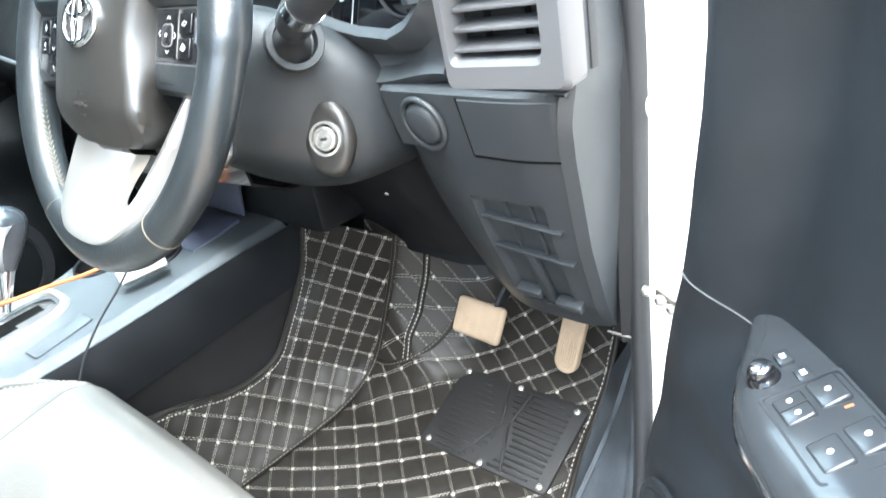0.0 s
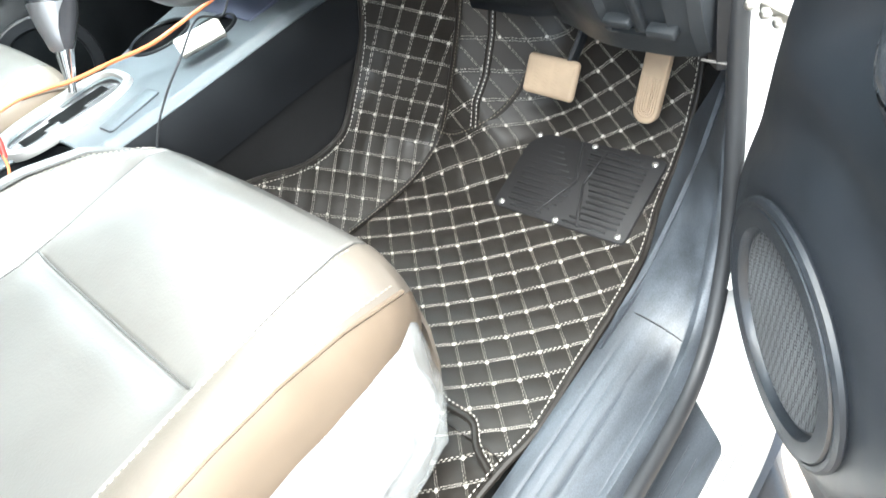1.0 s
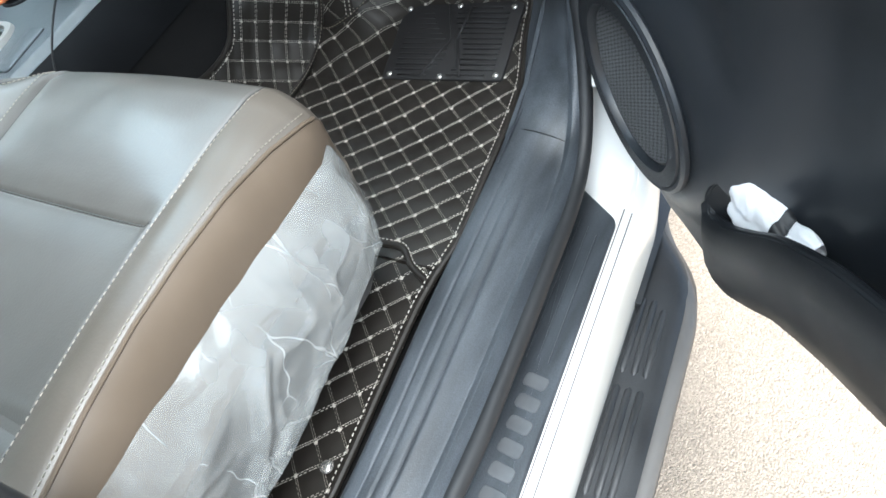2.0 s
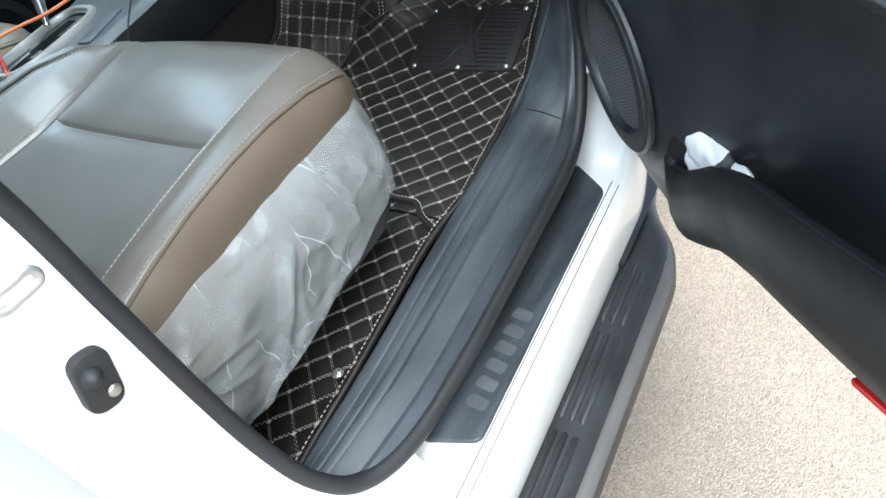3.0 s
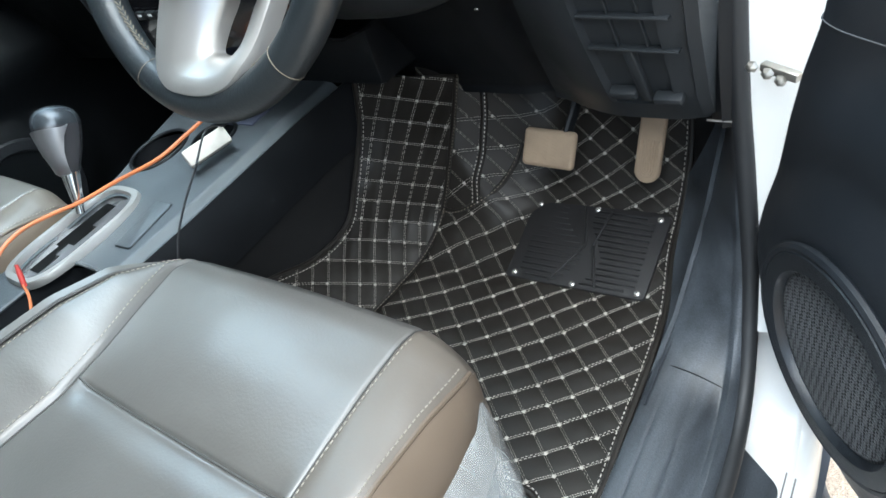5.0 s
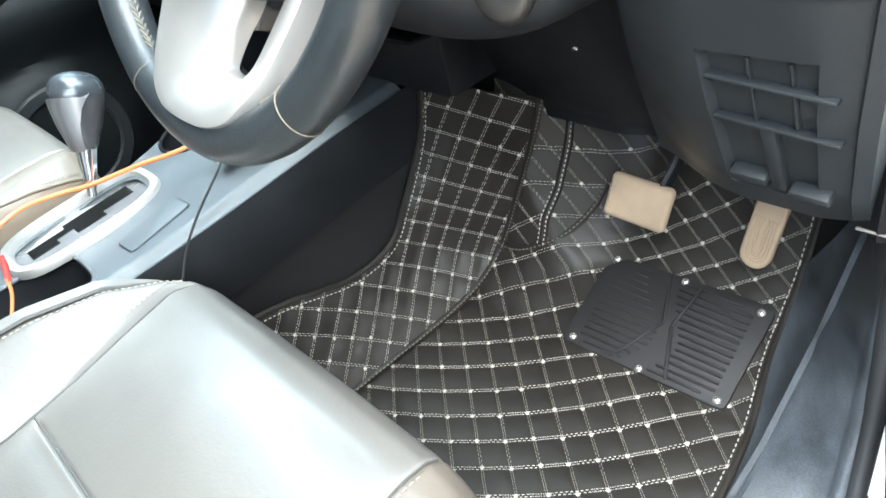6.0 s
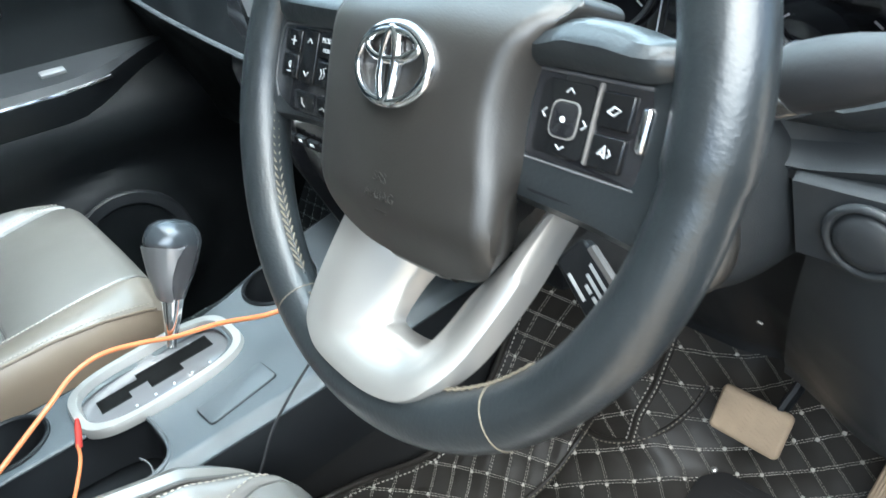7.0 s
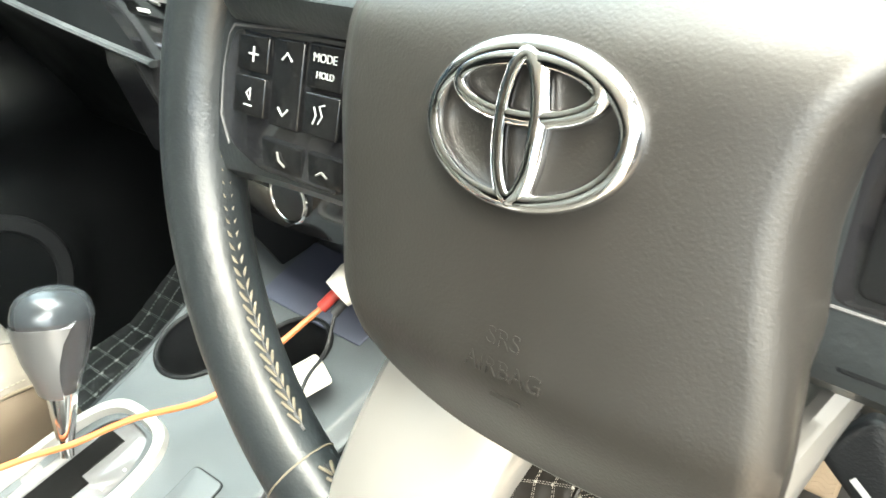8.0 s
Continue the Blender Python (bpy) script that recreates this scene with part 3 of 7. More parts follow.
# door check strap and hinge bolts at the front
hinge = part("door_check", rbox((0.040, 0.010, 0.009), basis((0.370, 0.722, 0.966), (0.93, -0.3, -0.15), (0, 0, 1)), 0.002), STEEL, body, "bare steel door check with bolts")
for dx, dz in ((-0.020, 0.008), (-0.006, 0.001), (0.006, -0.006)):
    part("bolt", dome(0.0062, 0.007, basis((0.366 + dx, 0.716, 0.966 + dz), (1, 0, 0), (0.2, -1, 0)), 6), STEEL, hinge)

# scuff plate on the sill
plate_outline = rounded([(0.372 + slant(0.61), 0.606), (0.437 + slant(0.56), 0.556), (0.437 + slant(0.12), 0.122), (0.366 + slant(0.10), 0.096)], 0.012, 5)
scuff = part("scuff_plate", plate(plate_outline, 0.0075, pose(0, 0, 0.5395), 0.003, 3), SILL, body, "black ribbed scuff plate with raised emblem bars")
for k in range(3):
    x = 0.390 + 0.014 * k
    part("scuff_rib", tube([(x + slant(y), y, 0.5471) for y in np.linspace(0.33, 0.55 - 0.012 * k, 12)], 0.0011, 6), SILL, scuff)
# raised bars stand where the maker's word is moulded
for k in range(6):
    y = 0.166 + 0.0275 * k
    x = 0.4115 + slant(y)
    m = basis((x, y, 0.547), (0.1, 1, 0), (0, 0, 1))
    part("emblem_bar", plate(rounded([(-0.0085, -0.0145), (0.0085, -0.0145), (0.0085, 0.0145), (-0.0085, 0.0145)], 0.006, 5), 0.0012, m, 0.0004, 1), EMBLEM, scuff)

# floor pan, tunnel, firewall, closing panels
part("floor_pan", rbox((1.50, 1.75, 0.03), pose(-0.42, 0.05, 0.56), 0.004), CARPET, body, "black floor carpet")
rows = []
for x in np.linspace(-1.2, 0.30, 20):
    rows.append([(x, 0.72, 0.57), (x, 0.80, 0.60), (x, 0.90, 0.68), (x, 0.955, 0.80), (x, 0.97, 1.0), (x, 0.97, 1.28)])
part("firewall", sheet(rows, 0.01), CARPET, body, "black carpeted firewall")
part("kick_wall", sheet([[(0.262, 0.58, 0.57), (0.262, 0.59, 0.64)], [(0.262, 0.66, 0.57), (0.264, 0.66, 0.67)], [(0.266, 0.76, 0.57), (0.266, 0.76, 0.74)], [(0.276, 0.88, 0.57), (0.276, 0.84, 0.86)], [(0.30, 0.97, 0.57), (0.30, 0.97, 1.06)]], 0.006), SILL, body)
part("roof", rbox((1.62, 1.55, 0.05), pose(-0.42, -0.50, 1.78), 0.02), CARDLIGHT, body, "pale roof lining")
part("rear_bulkhead", rbox((1.62, 0.05, 1.25), pose(-0.42, -1.15, 1.17), 0.01), CARPET, body)
part("near_rear_side", rbox((0.05, 0.9, 1.05), pose(0.42, -0.74, 0.92), 0.01), PAINT, body)
part("far_side_sill", rbox((0.06, 2.0, 0.10), pose(-1.19, -0.12, 0.40), 0.01), BLACK, body)
part("windscreen_frame", tube([(0.36, 0.96, 1.28), (0.30, 0.30, 1.76)], 0.03, 8), BLACK, body)
part("windscreen_frame", tube([(-1.20, 0.96, 1.28), (-1.14, 0.30, 1.76)], 0.03, 8), BLACK, body)
glass = part("windscreen", sheet([[(-1.19, 0.96, 1.28), (0.35, 0.96, 1.28)], [(-1.13, 0.30, 1.76), (0.29, 0.30, 1.76)]], 0.005), GLASS, body, "clear windscreen")
glass.visible_shadow = False
part("far_kick_panel", rbox((0.03, 0.28, 0.80), pose(-1.115, 0.875, 0.95), 0.006), CARPET, body, "black kick panel of the far footwell")
part("far_side", rbox((0.05, 2.0, 0.86), pose(-1.205, -0.12, 0.88), 0.015), PAINT, body, "white painted far side of the body")
# out of view; dark tint added to keep skylight off the far side
part("passenger_window", rbox((0.006, 2.0, 0.46), pose(-1.190, -0.12, 1.530), 0.001), TINT, body, "unseen side glass, tinted to cut the light")
part("bonnet", rbox((1.66, 0.9, 0.06), pose(-0.42, 1.45, 1.20, -4), 0.03), PAINT, body)
part("front_wing", rbox((0.06, 1.0, 0.6), pose(0.48, 1.40, 0.90), 0.03), PAINT, body)


# ---- side step ----
step = thing("side_step", "black ribbed plastic running board with a grey surround", "running board")
rows = []
for y in np.linspace(-0.45, 0.66, 50):
    s = slant(y)
    w = 0.530 - 0.07 * ease(0.50, 0.68, y) ** 2
    rows.append([(0.43 + s, y, 0.41), (0.432 + s, y, 0.436), (0.445 + s, y, 0.440), (w - 0.022 + s, y, 0.440), (w - 0.010 + s, y, 0.434), (w + s, y, 0.418), (w - 0.002 + s, y, 0.375), (0.43 + s, y, 0.36)])
part("step_board", sheet(rows, 0.003), STEPBLACK, step)
part("step_surround", tube([(0.529 - 0.078 * ease(0.47, 0.69, y) ** 1.6 + slant(y), y, 0.428) for y in np.linspace(-0.45, 0.69, 60)], 0.0105, 10, squash=0.8), GREYTRIM, step, "grey plastic edge of the running board")
for k in range(4):
    x = 0.454 + 0.0150 * k
    for y0, y1 in ((-0.40, 0.03), (0.045, 0.222), (0.237, 0.385), (0.40, 0.52 - 0.012 * max(k - 2, 0))):
        part("tread_rib", tube([(x + slant(y), y, 0.4415) for y in (y0, y0 + 0.006, (y0 + y1) / 2, y1 - 0.006, y1)], [0.001, 0.0052, 0.0052, 0.0052, 0.001], 8), STEPBLACK, step)
rows = [[(0.43 + slant(y) - 0.0, y, 0.405), (0.47 + slant(y), y, 0.452), (0.44 + slant(y), y, 0.47)] for y in (0.50, 0.60, 0.72, 0.80)]
part("step_bracket", sheet(rows, 0.02), STEPBLACK, step)


# ---- quilted floor mat ----
PITCH = 0.0315


def lines_on(grid, pat, levels, offsets, bm, lift, width, height, shrink=0.16, keep=None):
    """Thread dashes along the lines pat = level of a grid of points: one dash to a grid cell."""
    g, q = np.asarray(grid), np.asarray(pat)
    du, dv = np.gradient(g, axis=0), np.gradient(g, axis=1)
    nor = np.cross(du, dv)
    nor /= np.linalg.norm(nor, axis=2, keepdims=True) + 1e-12
    n, m = q.shape
    for i in range(n - 1):
        for j in range(m - 1):
            if keep is not None and not keep[i, j]:
                continue
            c = ((i, j), (i + 1, j), (i + 1, j + 1), (i, j + 1))
            v = [q[k] for k in c]
            lo, hi = min(v), max(v)
            for lev in range(math.floor(lo / levels) - 1, math.ceil(hi / levels) + 2):
                for off in offsets:
                    iso = lev * levels + off
                    if not lo < iso < hi:
                        continue
                    ends = []
                    for a in range(4):
                        b = (a + 1) % 4
                        if (v[a] - iso) * (v[b] - iso) < 0:
                            t = (iso - v[a]) / (v[b] - v[a])
                            ends.append(g[c[a]] + (g[c[b]] - g[c[a]]) * t)
                    if len(ends) == 2:
                        up = nor[i, j]
                        a, b = ends
                        if np.linalg.norm(b - a) > 0.0012:
                            k = (b - a) * shrink
                            dash(bm, a + k + up * lift, b - k + up * lift, up, width, height)
    return bm


def knots_on(grid, p, q, pitch, bm, size, keep=None):
    """A small bright crossing stitch where two lines meet."""
    g = np.asarray(grid)
    du, dv = np.gradient(g, axis=0), np.gradient(g, axis=1)
    nor = np.cross(du, dv)
    nor /= np.linalg.norm(nor, axis=2, keepdims=True) + 1e-12
    best = {}
    for i in range(g.shape[0]):
        for j in range(g.shape[1]):
            if keep is not None and not keep[min(i, keep.shape[0] - 1), min(j, keep.shape[1] - 1)]:
                continue
            a, b = round(p[i, j] / pitch), round(q[i, j] / pitch)
            d = (p[i, j] - a * pitch) ** 2 + (q[i, j] - b * pitch) ** 2
            if d < 9e-6 and d < best.get((a, b), (1,))[0]:
                best[a, b] = (d, i, j)
    for d, i, j in best.values():
        dome(size, size * 0.5, Matrix.Translation(g[i, j]) @ Vector(nor[i, j]).to_track_quat("Z", "Y").to_matrix().to_4x4(), 6, 2, bm)
    return bm


def floor_height(x, y):
    """The height of the floor mat: flat by the seat, rising to the toe board."""
    y = y + ease(0.0, -0.155, x) * (0.048 * ease(0.64, 0.75, y) + 0.085 * ease(0.740, 0.772, y))
    ys = (-0.1, 0.12, 0.36, 0.69, 0.80, 0.845, 0.88, 0.90, 0.915, 0.93)
    zs = (0.575, 0.592, 0.619, 0.645, 0.689, 0.722, 0.775, 0.83, 0.90, 0.985)
    return float(np.interp(y, ys, zs))


RIGHT = smooth_line([(-0.06, 0.300, 0), (0.02, 0.290, 0), (0.15, 0.279, 0), (0.30, 0.266, 0), (0.362, 0.266, 0), (0.42, 0.270, 0), (0.50, 0.260, 0), (0.585, 0.250, 0), (0.64, 0.242, 0), (0.70, 0.230, 0), (0.76, 0.214, 0), (0.82, 0.206, 0), (0.93, 0.200, 0)], 60)


def mat_right(y):
    return float(np.interp(y, RIGHT[:, 0], RIGHT[:, 1]))


def fold_x(y):
    return float(np.interp(y, (-0.1, 0.40, 0.60, 0.745, 0.93), (-0.21, -0.188, -0.172, -0.165, -0.10)))


def puff(p, q):
    a, b = abs(math.sin(math.pi * p / PITCH)), abs(math.sin(math.pi * q / PITCH))
    return 0.0032 * (a * b) ** 0.45


mat = thing("floor_mat", "dark brown quilted leather floor mat with beige diamond stitching", "floor mat")


def plain_pattern(turn, shift):
    """Square quilting turned by that many degrees."""
    ca, sa, cb, sb = math.cos(radians(turn)), math.sin(radians(turn)), math.cos(radians(turn - 86)), math.sin(radians(turn - 86))
    return lambda x, y: (-sa * x + ca * y + shift, -sb * x + cb * y)


def fanned_pattern(x, y):
    """The quilting of the front panel, whose rows fan out towards the tunnel."""
    a = min(y, 0.66)
    p = -17.742 - 13.027 * x + 39.234 * a - 11.775 * x * x - 6.474 * x * a - 16.0 * a * a + 20.5 * (y - a)
    q = -11.587 + 16.866 * x + 21.225 * y + 0.348 * x * x + 5.396 * x * y + 2.919 * y * y
    return p * PITCH, q * PITCH


def quilt(y0, y1, pattern, left, right, height, name, parent, ny, nx, thread=None, skin=None):
    """One quilted panel over the plan between left(y) and right(y)."""
    grid, P, Q = [], [], []
    for i in range(ny + 1):
        y = y0 + (y1 - y0) * i / ny
        row, rp, rq = [], [], []
        for j in range(nx + 1):
            x = left(y) + (right(y) - left(y)) * j / nx
            z = height(x, y)
            run = y + 0.75 * max(0, z - 0.69, z - height(0.1, y) - 0.012 if parent is mat and x < 0 else 0)
            p, q = pattern(x, run)
            row.append((x, y, z + puff(p, q)))
            rp.append(p)
            rq.append(q)
        grid.append(row)
        P.append(rp)
        Q.append(rq)
    g, P, Q = np.array(grid)[:, ::-1], np.array(P)[:, ::-1], np.array(Q)[:, ::-1]
    part(name, sheet(g, 0.006), skin or MAT, parent)
    bm = lines_on(g, P, PITCH, (-0.0013, 0.0013), bmesh.new(), 0.0006, 0.00064, 0.0007)
    knots_on(g, P, Q, PITCH, bm, 0.0029)
    th = part("thread", bm, thread or THREAD, parent, "beige double stitching", smooth=False)
    th["kind"] = "stuff"
    bm = lines_on(g, Q, PITCH, (-0.0012, 0.0012), bmesh.new(), 0.0006, 0.00048, 0.0005)
    th = part("fine_thread", bm, FINETHREAD if thread is None else thread, parent, "fine beige double stitching", smooth=False)
    th["kind"] = "stuff"
    return g


quilt(0.372, 0.925, fanned_pattern, lambda y: fold_x(y) - 0.012, mat_right, floor_height, "front_panel", mat, 150, 110)
quilt(-0.10, 0.388, plain_pattern(45, 0.0), lambda y: 0.02, mat_right, lambda x, y: floor_height(x, y) - 0.006, "rear_panel", mat, 110, 60)


def on_mat(x, y, up=0.0):
    return (x, y, floor_height(x, y) + up)


# bound edges and the seam between the two panels
edge = [on_mat(mat_right(y) + 0.001, y, 0.000) for y in np.linspace(-0.09, 0.92, 90)]
part("edge_binding", tube(edge, 0.0045, 8), MAT, mat, "dark bound edge")
part("edge_thread", stitches([(x - 0.0055, y, z + 0.0042) for x, y, z in edge], (0, 0, 1), 0.004, 0.003), THREAD, mat, smooth=False)
seam = smooth_line([on_mat(0.06, 0.405, 0.003), on_mat(0.13, 0.398, 0.003), on_mat(0.163, 0.389, 0.004), on_mat(0.205, 0.388, 0.004), on_mat(0.232, 0.366, 0.003), on_mat(0.262, 0.352, 0.001)], 40)
part("seam_binding", tube(seam, 0.0045, 8), MAT, mat, "dark bound seam between the mat panels")
part("seam_thread", stitches([p + np.array((0, 0.006, 0.002)) for p in seam], (0, 0, 1), 0.0035, 0.003), THREAD, mat, smooth=False)
part("snap_button", dome(0.0085, 0.005, pose(*on_mat(0.262, 0.115, 0.002)), 18), STUD, mat, "bright metal snap button")

# side flap that climbs the tunnel
fold = smooth_line([(-0.205, 0.26, 0.612), (-0.190, 0.40, floor_height(-0.190, 0.40) + 0.005), (-0.181, 0.50, floor_height(-0.181, 0.50) + 0.005), (-0.172, 0.62, floor_height(-0.172, 0.62) + 0.005), (-0.167, 0.69, floor_height(-0.167, 0.69) + 0.005), (-0.165, 0.745, floor_height(-0.165, 0.745) + 0.004), (-0.128, 0.762, 0.79), (-0.085, 0.762, 0.885), (-0.066, 0.760, 0.93)], 90)
left_edge = smooth_line([(-0.272, 0.235, 0.775), (-0.262, 0.30, 0.775), (-0.250, 0.40, 0.772), (-0.249, 0.463, 0.760), (-0.247, 0.545, 0.736), (-0.240, 0.615, 0.748), (-0.236, 0.655, 0.795), (-0.229, 0.702, 0.876), (-0.215, 0.715, 0.955)], 90)
e1 = np.array((-0.10, 0.42, 0.90))
e1 /= np.linalg.norm(e1)
e2 = np.array((0.52, 0.72, -0.28))
e2 -= e1 * (e1 @ e2)
e2 /= np.linalg.norm(e2)
e1, e2 = e1 * math.cos(0.21) + e2 * math.sin(0.21), e2 * math.cos(0.21) - e1 * math.sin(0.21)
grid, P, Q = [], [], []
NF = 44
for a, b in zip(fold, left_edge):
    row, rp, rq = [], [], []
    for j in range(NF + 1):
        t = j / NF
        p3 = a + (b - a) * t
        p3 = p3 + np.array((-0.010, 0, -0.004)) * math.sin(math.pi * t)
        p, q = p3 @ e1 + 0.006, p3 @ e2 * 1.0 + 0.012
        row.append(p3 + np.array((0.85, -0.3, 0.4)) * puff(p, q))
        rp.append(p)
        rq.append(q)
    grid.append(row)
    P.append(rp)
    Q.append(rq)
g_flap, P, Q = np.array(grid), np.array(P), np.array(Q)
flip = g_flap[:, ::-1]
part("side_flap", sheet(flip, -0.005), MAT, mat, "quilted flap against the tunnel")


def facing(g):
    du, dv = np.gradient(g, axis=0), np.gradient(g, axis=1)
    return np.cross(du, dv)[len(g) // 2, NF // 2] @ np.array((0.8, -0.4, 0.4))


gf = g_flap if facing(g_flap) > 0 else flip
Pf, Qf = (P, Q) if gf is g_flap else (P[:, ::-1], Q[:, ::-1])
bm = lines_on(gf, Pf, PITCH, (-0.0012, 0.0012), bmesh.new(), 0.0006, 0.00058, 0.0006)
lines_on(gf, Qf, PITCH * 0.78, (-0.0012, 0.0012), bm, 0.0006, 0.00058, 0.0006)
knots_on(gf, Pf, Qf / 0.78, PITCH, bm, 0.0024)
th = part("flap_thread", bm, THREAD, mat, smooth=False)
th["kind"] = "stuff"
bm = bmesh.new()
part("fold_binding", tube(fold + np.array((0.002, -0.002, 0.0015)), 0.0042, 8), MAT, mat, "dark bound fold")
part("fold_thread", stitches(fold + np.array((0.0075, -0.004, 0.006)), (0.5, -0.4, 0.7), 0.0035, 0.0028), DARKTHREAD, mat, smooth=False)
part("flap_binding", tube(left_edge, 0.0045, 8), MAT, mat)
part("flap_edge_thread", stitches(left_edge + np.array((0.008, -0.001, -0.004)), (0.9, -0.3, 0.3), 0.0036, 0.0028), THREAD, mat, smooth=False)
# piping on the toe board
pip = smooth_line([on_mat(x, y, 0.004) for x, y in ((-0.172, 0.748), (-0.138, 0.748), (-0.101, 0.757), (-0.071, 0.787), (-0.055, 0.822), (-0.049, 0.845))], 40)
part("toe_piping", tube(pip, 0.0038, 8), MAT, mat)
part("toe_piping_thread", stitches(pip + np.array((0, -0.007, 0.001)), (0, -0.3, 1), 0.0035, 0.003), DARKTHREAD, mat, smooth=False)
for x0, x1, y1 in ((-0.098, -0.081, 0.858),):
    up = [on_mat(x0 + (x1 - x0) * t, 0.758 + (y1 - 0.758) * t, 0.004) for t in np.linspace(0, 1.0, 30)]
    part("centre_piping", tube(up, 0.0058, 8), MAT, mat, "thick bound seam on the toe board")
    for side in (-1, 1):
        part("centre_piping_thread", stitches([(x + side * 0.0048, y - 0.003, z + 0.0025) for x, y, z in up], (0, -0.8, 0.5), 0.0035, 0.003), THREAD, mat, smooth=False)

# plastic foot of the kick panel, down to the mat's edge
rows = []
for y in np.linspace(0.54, 0.853, 26):
    low = np.array((mat_right(y) - 0.004, y, floor_height(0.2, y) - 0.004))
    high = np.array((float(np.interp(y, trim_in[:, 1], trim_in[:, 0])) + 0.002, y, float(np.interp(y, trim_in[:, 1], trim_in[:, 2])) + 0.004))
    rows.append([low + (high - low) * t + np.array((0.010, 0, -0.006)) * math.sin(math.pi * t) for t in np.linspace(0, 1, 8)])
part("kick_panel_foot", sheet([r[::-1] for r in rows], 0.003), SILL, body, "black plastic foot of the kick panel")

# rubber heel pad with studs
FL, FR, BR, BL = (np.array(p) for p in ((0.002, 0.690, 0.650), (0.192, 0.697, 0.652), (0.186, 0.800, 0.697), (-0.008, 0.802, 0.692)))


def on_pad(u, v, up=0.0):
    p = (FL * (1 - u) + FR * u) * (1 - v) + (BL * (1 - u) + BR * u) * v
    return p + np.array((0, -0.38, 0.925)) * up


pm = basis(tuple((FL + FR + BR + BL) / 4), tuple(FR - FL), (0, -0.38, 0.925))
base = plate(rounded([(-0.108, -0.066), (0.108, -0.066), (0.108, 0.064), (0.085, 0.068), (-0.085, 0.066), (-0.108, 0.045)], 0.008, 4), 0.006, pm @ pose(0, 0, -0.003), 0.002)
pad = part("heel_pad", base, PADRUB, mat, "black ribbed rubber heel pad")


def rib(u0, u1, v, w=0.0030, h=0.0022):
    a, b = on_pad(u0, v, 0.003), on_pad(u1, v, 0.003)
    part("pad_rib", rbox((float(np.linalg.norm(b - a)), w, h * 2), basis(tuple((a + b) / 2), tuple(b - a), (0, -0.38, 0.925)), 0.0009, 1), PADRUB, pad)


for k in range(14):
    v = 0.0 + k * 0.077
    mid = 0.5 + 0.10 * math.sin(v * 5)
    rib(0.03 if k not in (0, 13) else 0.08, mid - 0.09 - 0.10 * abs(v - 0.5), v)
    rib(mid + 0.05 + 0.10 * abs(v - 0.5) * (v > 0.5), 0.97 if k not in (0, 13) else 0.90, v)
for u0, v0, u1, v1 in ((0.40, 1.05, 0.50, 0.52), (0.50, 0.52, 0.30, -0.03), (0.62, 1.02, 0.56, 0.52), (0.56, 0.52, 0.68, -0.03)):
    a, b = on_pad(u0, v0, 0.003), on_pad(u1, v1, 0.003)
    part("pad_divider", rbox((float(np.linalg.norm(b - a)), 0.004, 0.006), basis(tuple((a + b) / 2), tuple(b - a), (0, -0.38, 0.925)), 0.0012, 1), PADRUB, pad)
for u, v in ((0, 0), (0.5, -0.03), (1, 0), (1, 1), (0.5, 1.03), (0, 1)):
    part("pad_stud", dome(0.0052, 0.0034, basis(tuple(on_pad(u, v, 0.0035)), (1, 0, 0), (0, -0.38, 0.925)), 14), STUD, pad, "bright rivet")


# ---- pedals ----
def brake_pedal():
    t = thing("brake_pedal", "dusty brown rubber brake pedal with a chevron tread", "pedal")
    m = basis((0.031, 0.800, 0.799), (0.985, 0.06, -0.08), (-0.05, -0.86, 0.50)) @ Matrix.Scale(0.82, 4)
    part("pedal_pad", rbox((0.098, 0.066, 0.018), m, 0.0085, 5), PEDAL, t)
    bm = bmesh.new()
    for i in range(5):
        for j in range(9):
            x, y = -0.036 + 0.018 * i, -0.024 + 0.006 * j
            for s in (-1, 1):
                rbox((0.0095, 0.0022, 0.003), m @ pose(x + s * 0.0042, y, 0.008, 0, 0, s * 28), 0, 1, bm)
    part("pedal_tread", bm, PEDAL, t, smooth=False)
    part("pedal_arm", tube(smooth_line([(0.055, 0.816, 0.815), (0.066, 0.845, 0.87), (0.062, 0.86, 0.98), (0.05, 0.86, 1.06)], 12), 0.0055, 8, squash=1.6), BLACK, t)
    part("pivot_spring", tube([(0.075 + 0.006 * math.cos(a), 0.835 + 0.001 * a, 0.855 + 0.006 * math.sin(a)) for a in np.linspace(0, 30, 90)], 0.0012, 6), STEEL, t)


def accelerator():
    t = thing("accelerator_pedal", "worn brown rubber accelerator pedal with a ribbed foot", "pedal")
    m = basis((0.177, 0.820, 0.806), (0.985, 0.05, -0.15), (-0.04, -0.93, 0.30)) @ Matrix.Scale(0.84, 4)
    out = [(0.020 * math.cos(a), -0.040 + 0.020 * math.sin(a)) for a in np.linspace(math.pi, 2 * math.pi, 14)] + [(0.020, 0.06), (0.017, 0.11), (-0.017, 0.11), (-0.020, 0.06)]
    part("pedal_pad", plate(out, 0.012, m, 0.004, 3), PEDAL, t)
    bm = bmesh.new()
    for k in range(4):
        w = 0.014 - 0.0038 * k
        line = [(-w, 0.012), (-w, -0.030)] + [(-w * math.cos(a), -0.036 - w * math.sin(a)) for a in np.linspace(0.2, math.pi - 0.2, 8)] + [(w, -0.030), (w, 0.012)]
        tube([m @ Vector((x, y, 0.0122)) for x, y in line], 0.0011, 5, bm)
    part("pedal_tread", bm, PEDAL, t)


brake_pedal()
accelerator()


# ---- seats ----
def bump_at(x, c, w):
    return math.exp(-((x - c) / w) ** 2)


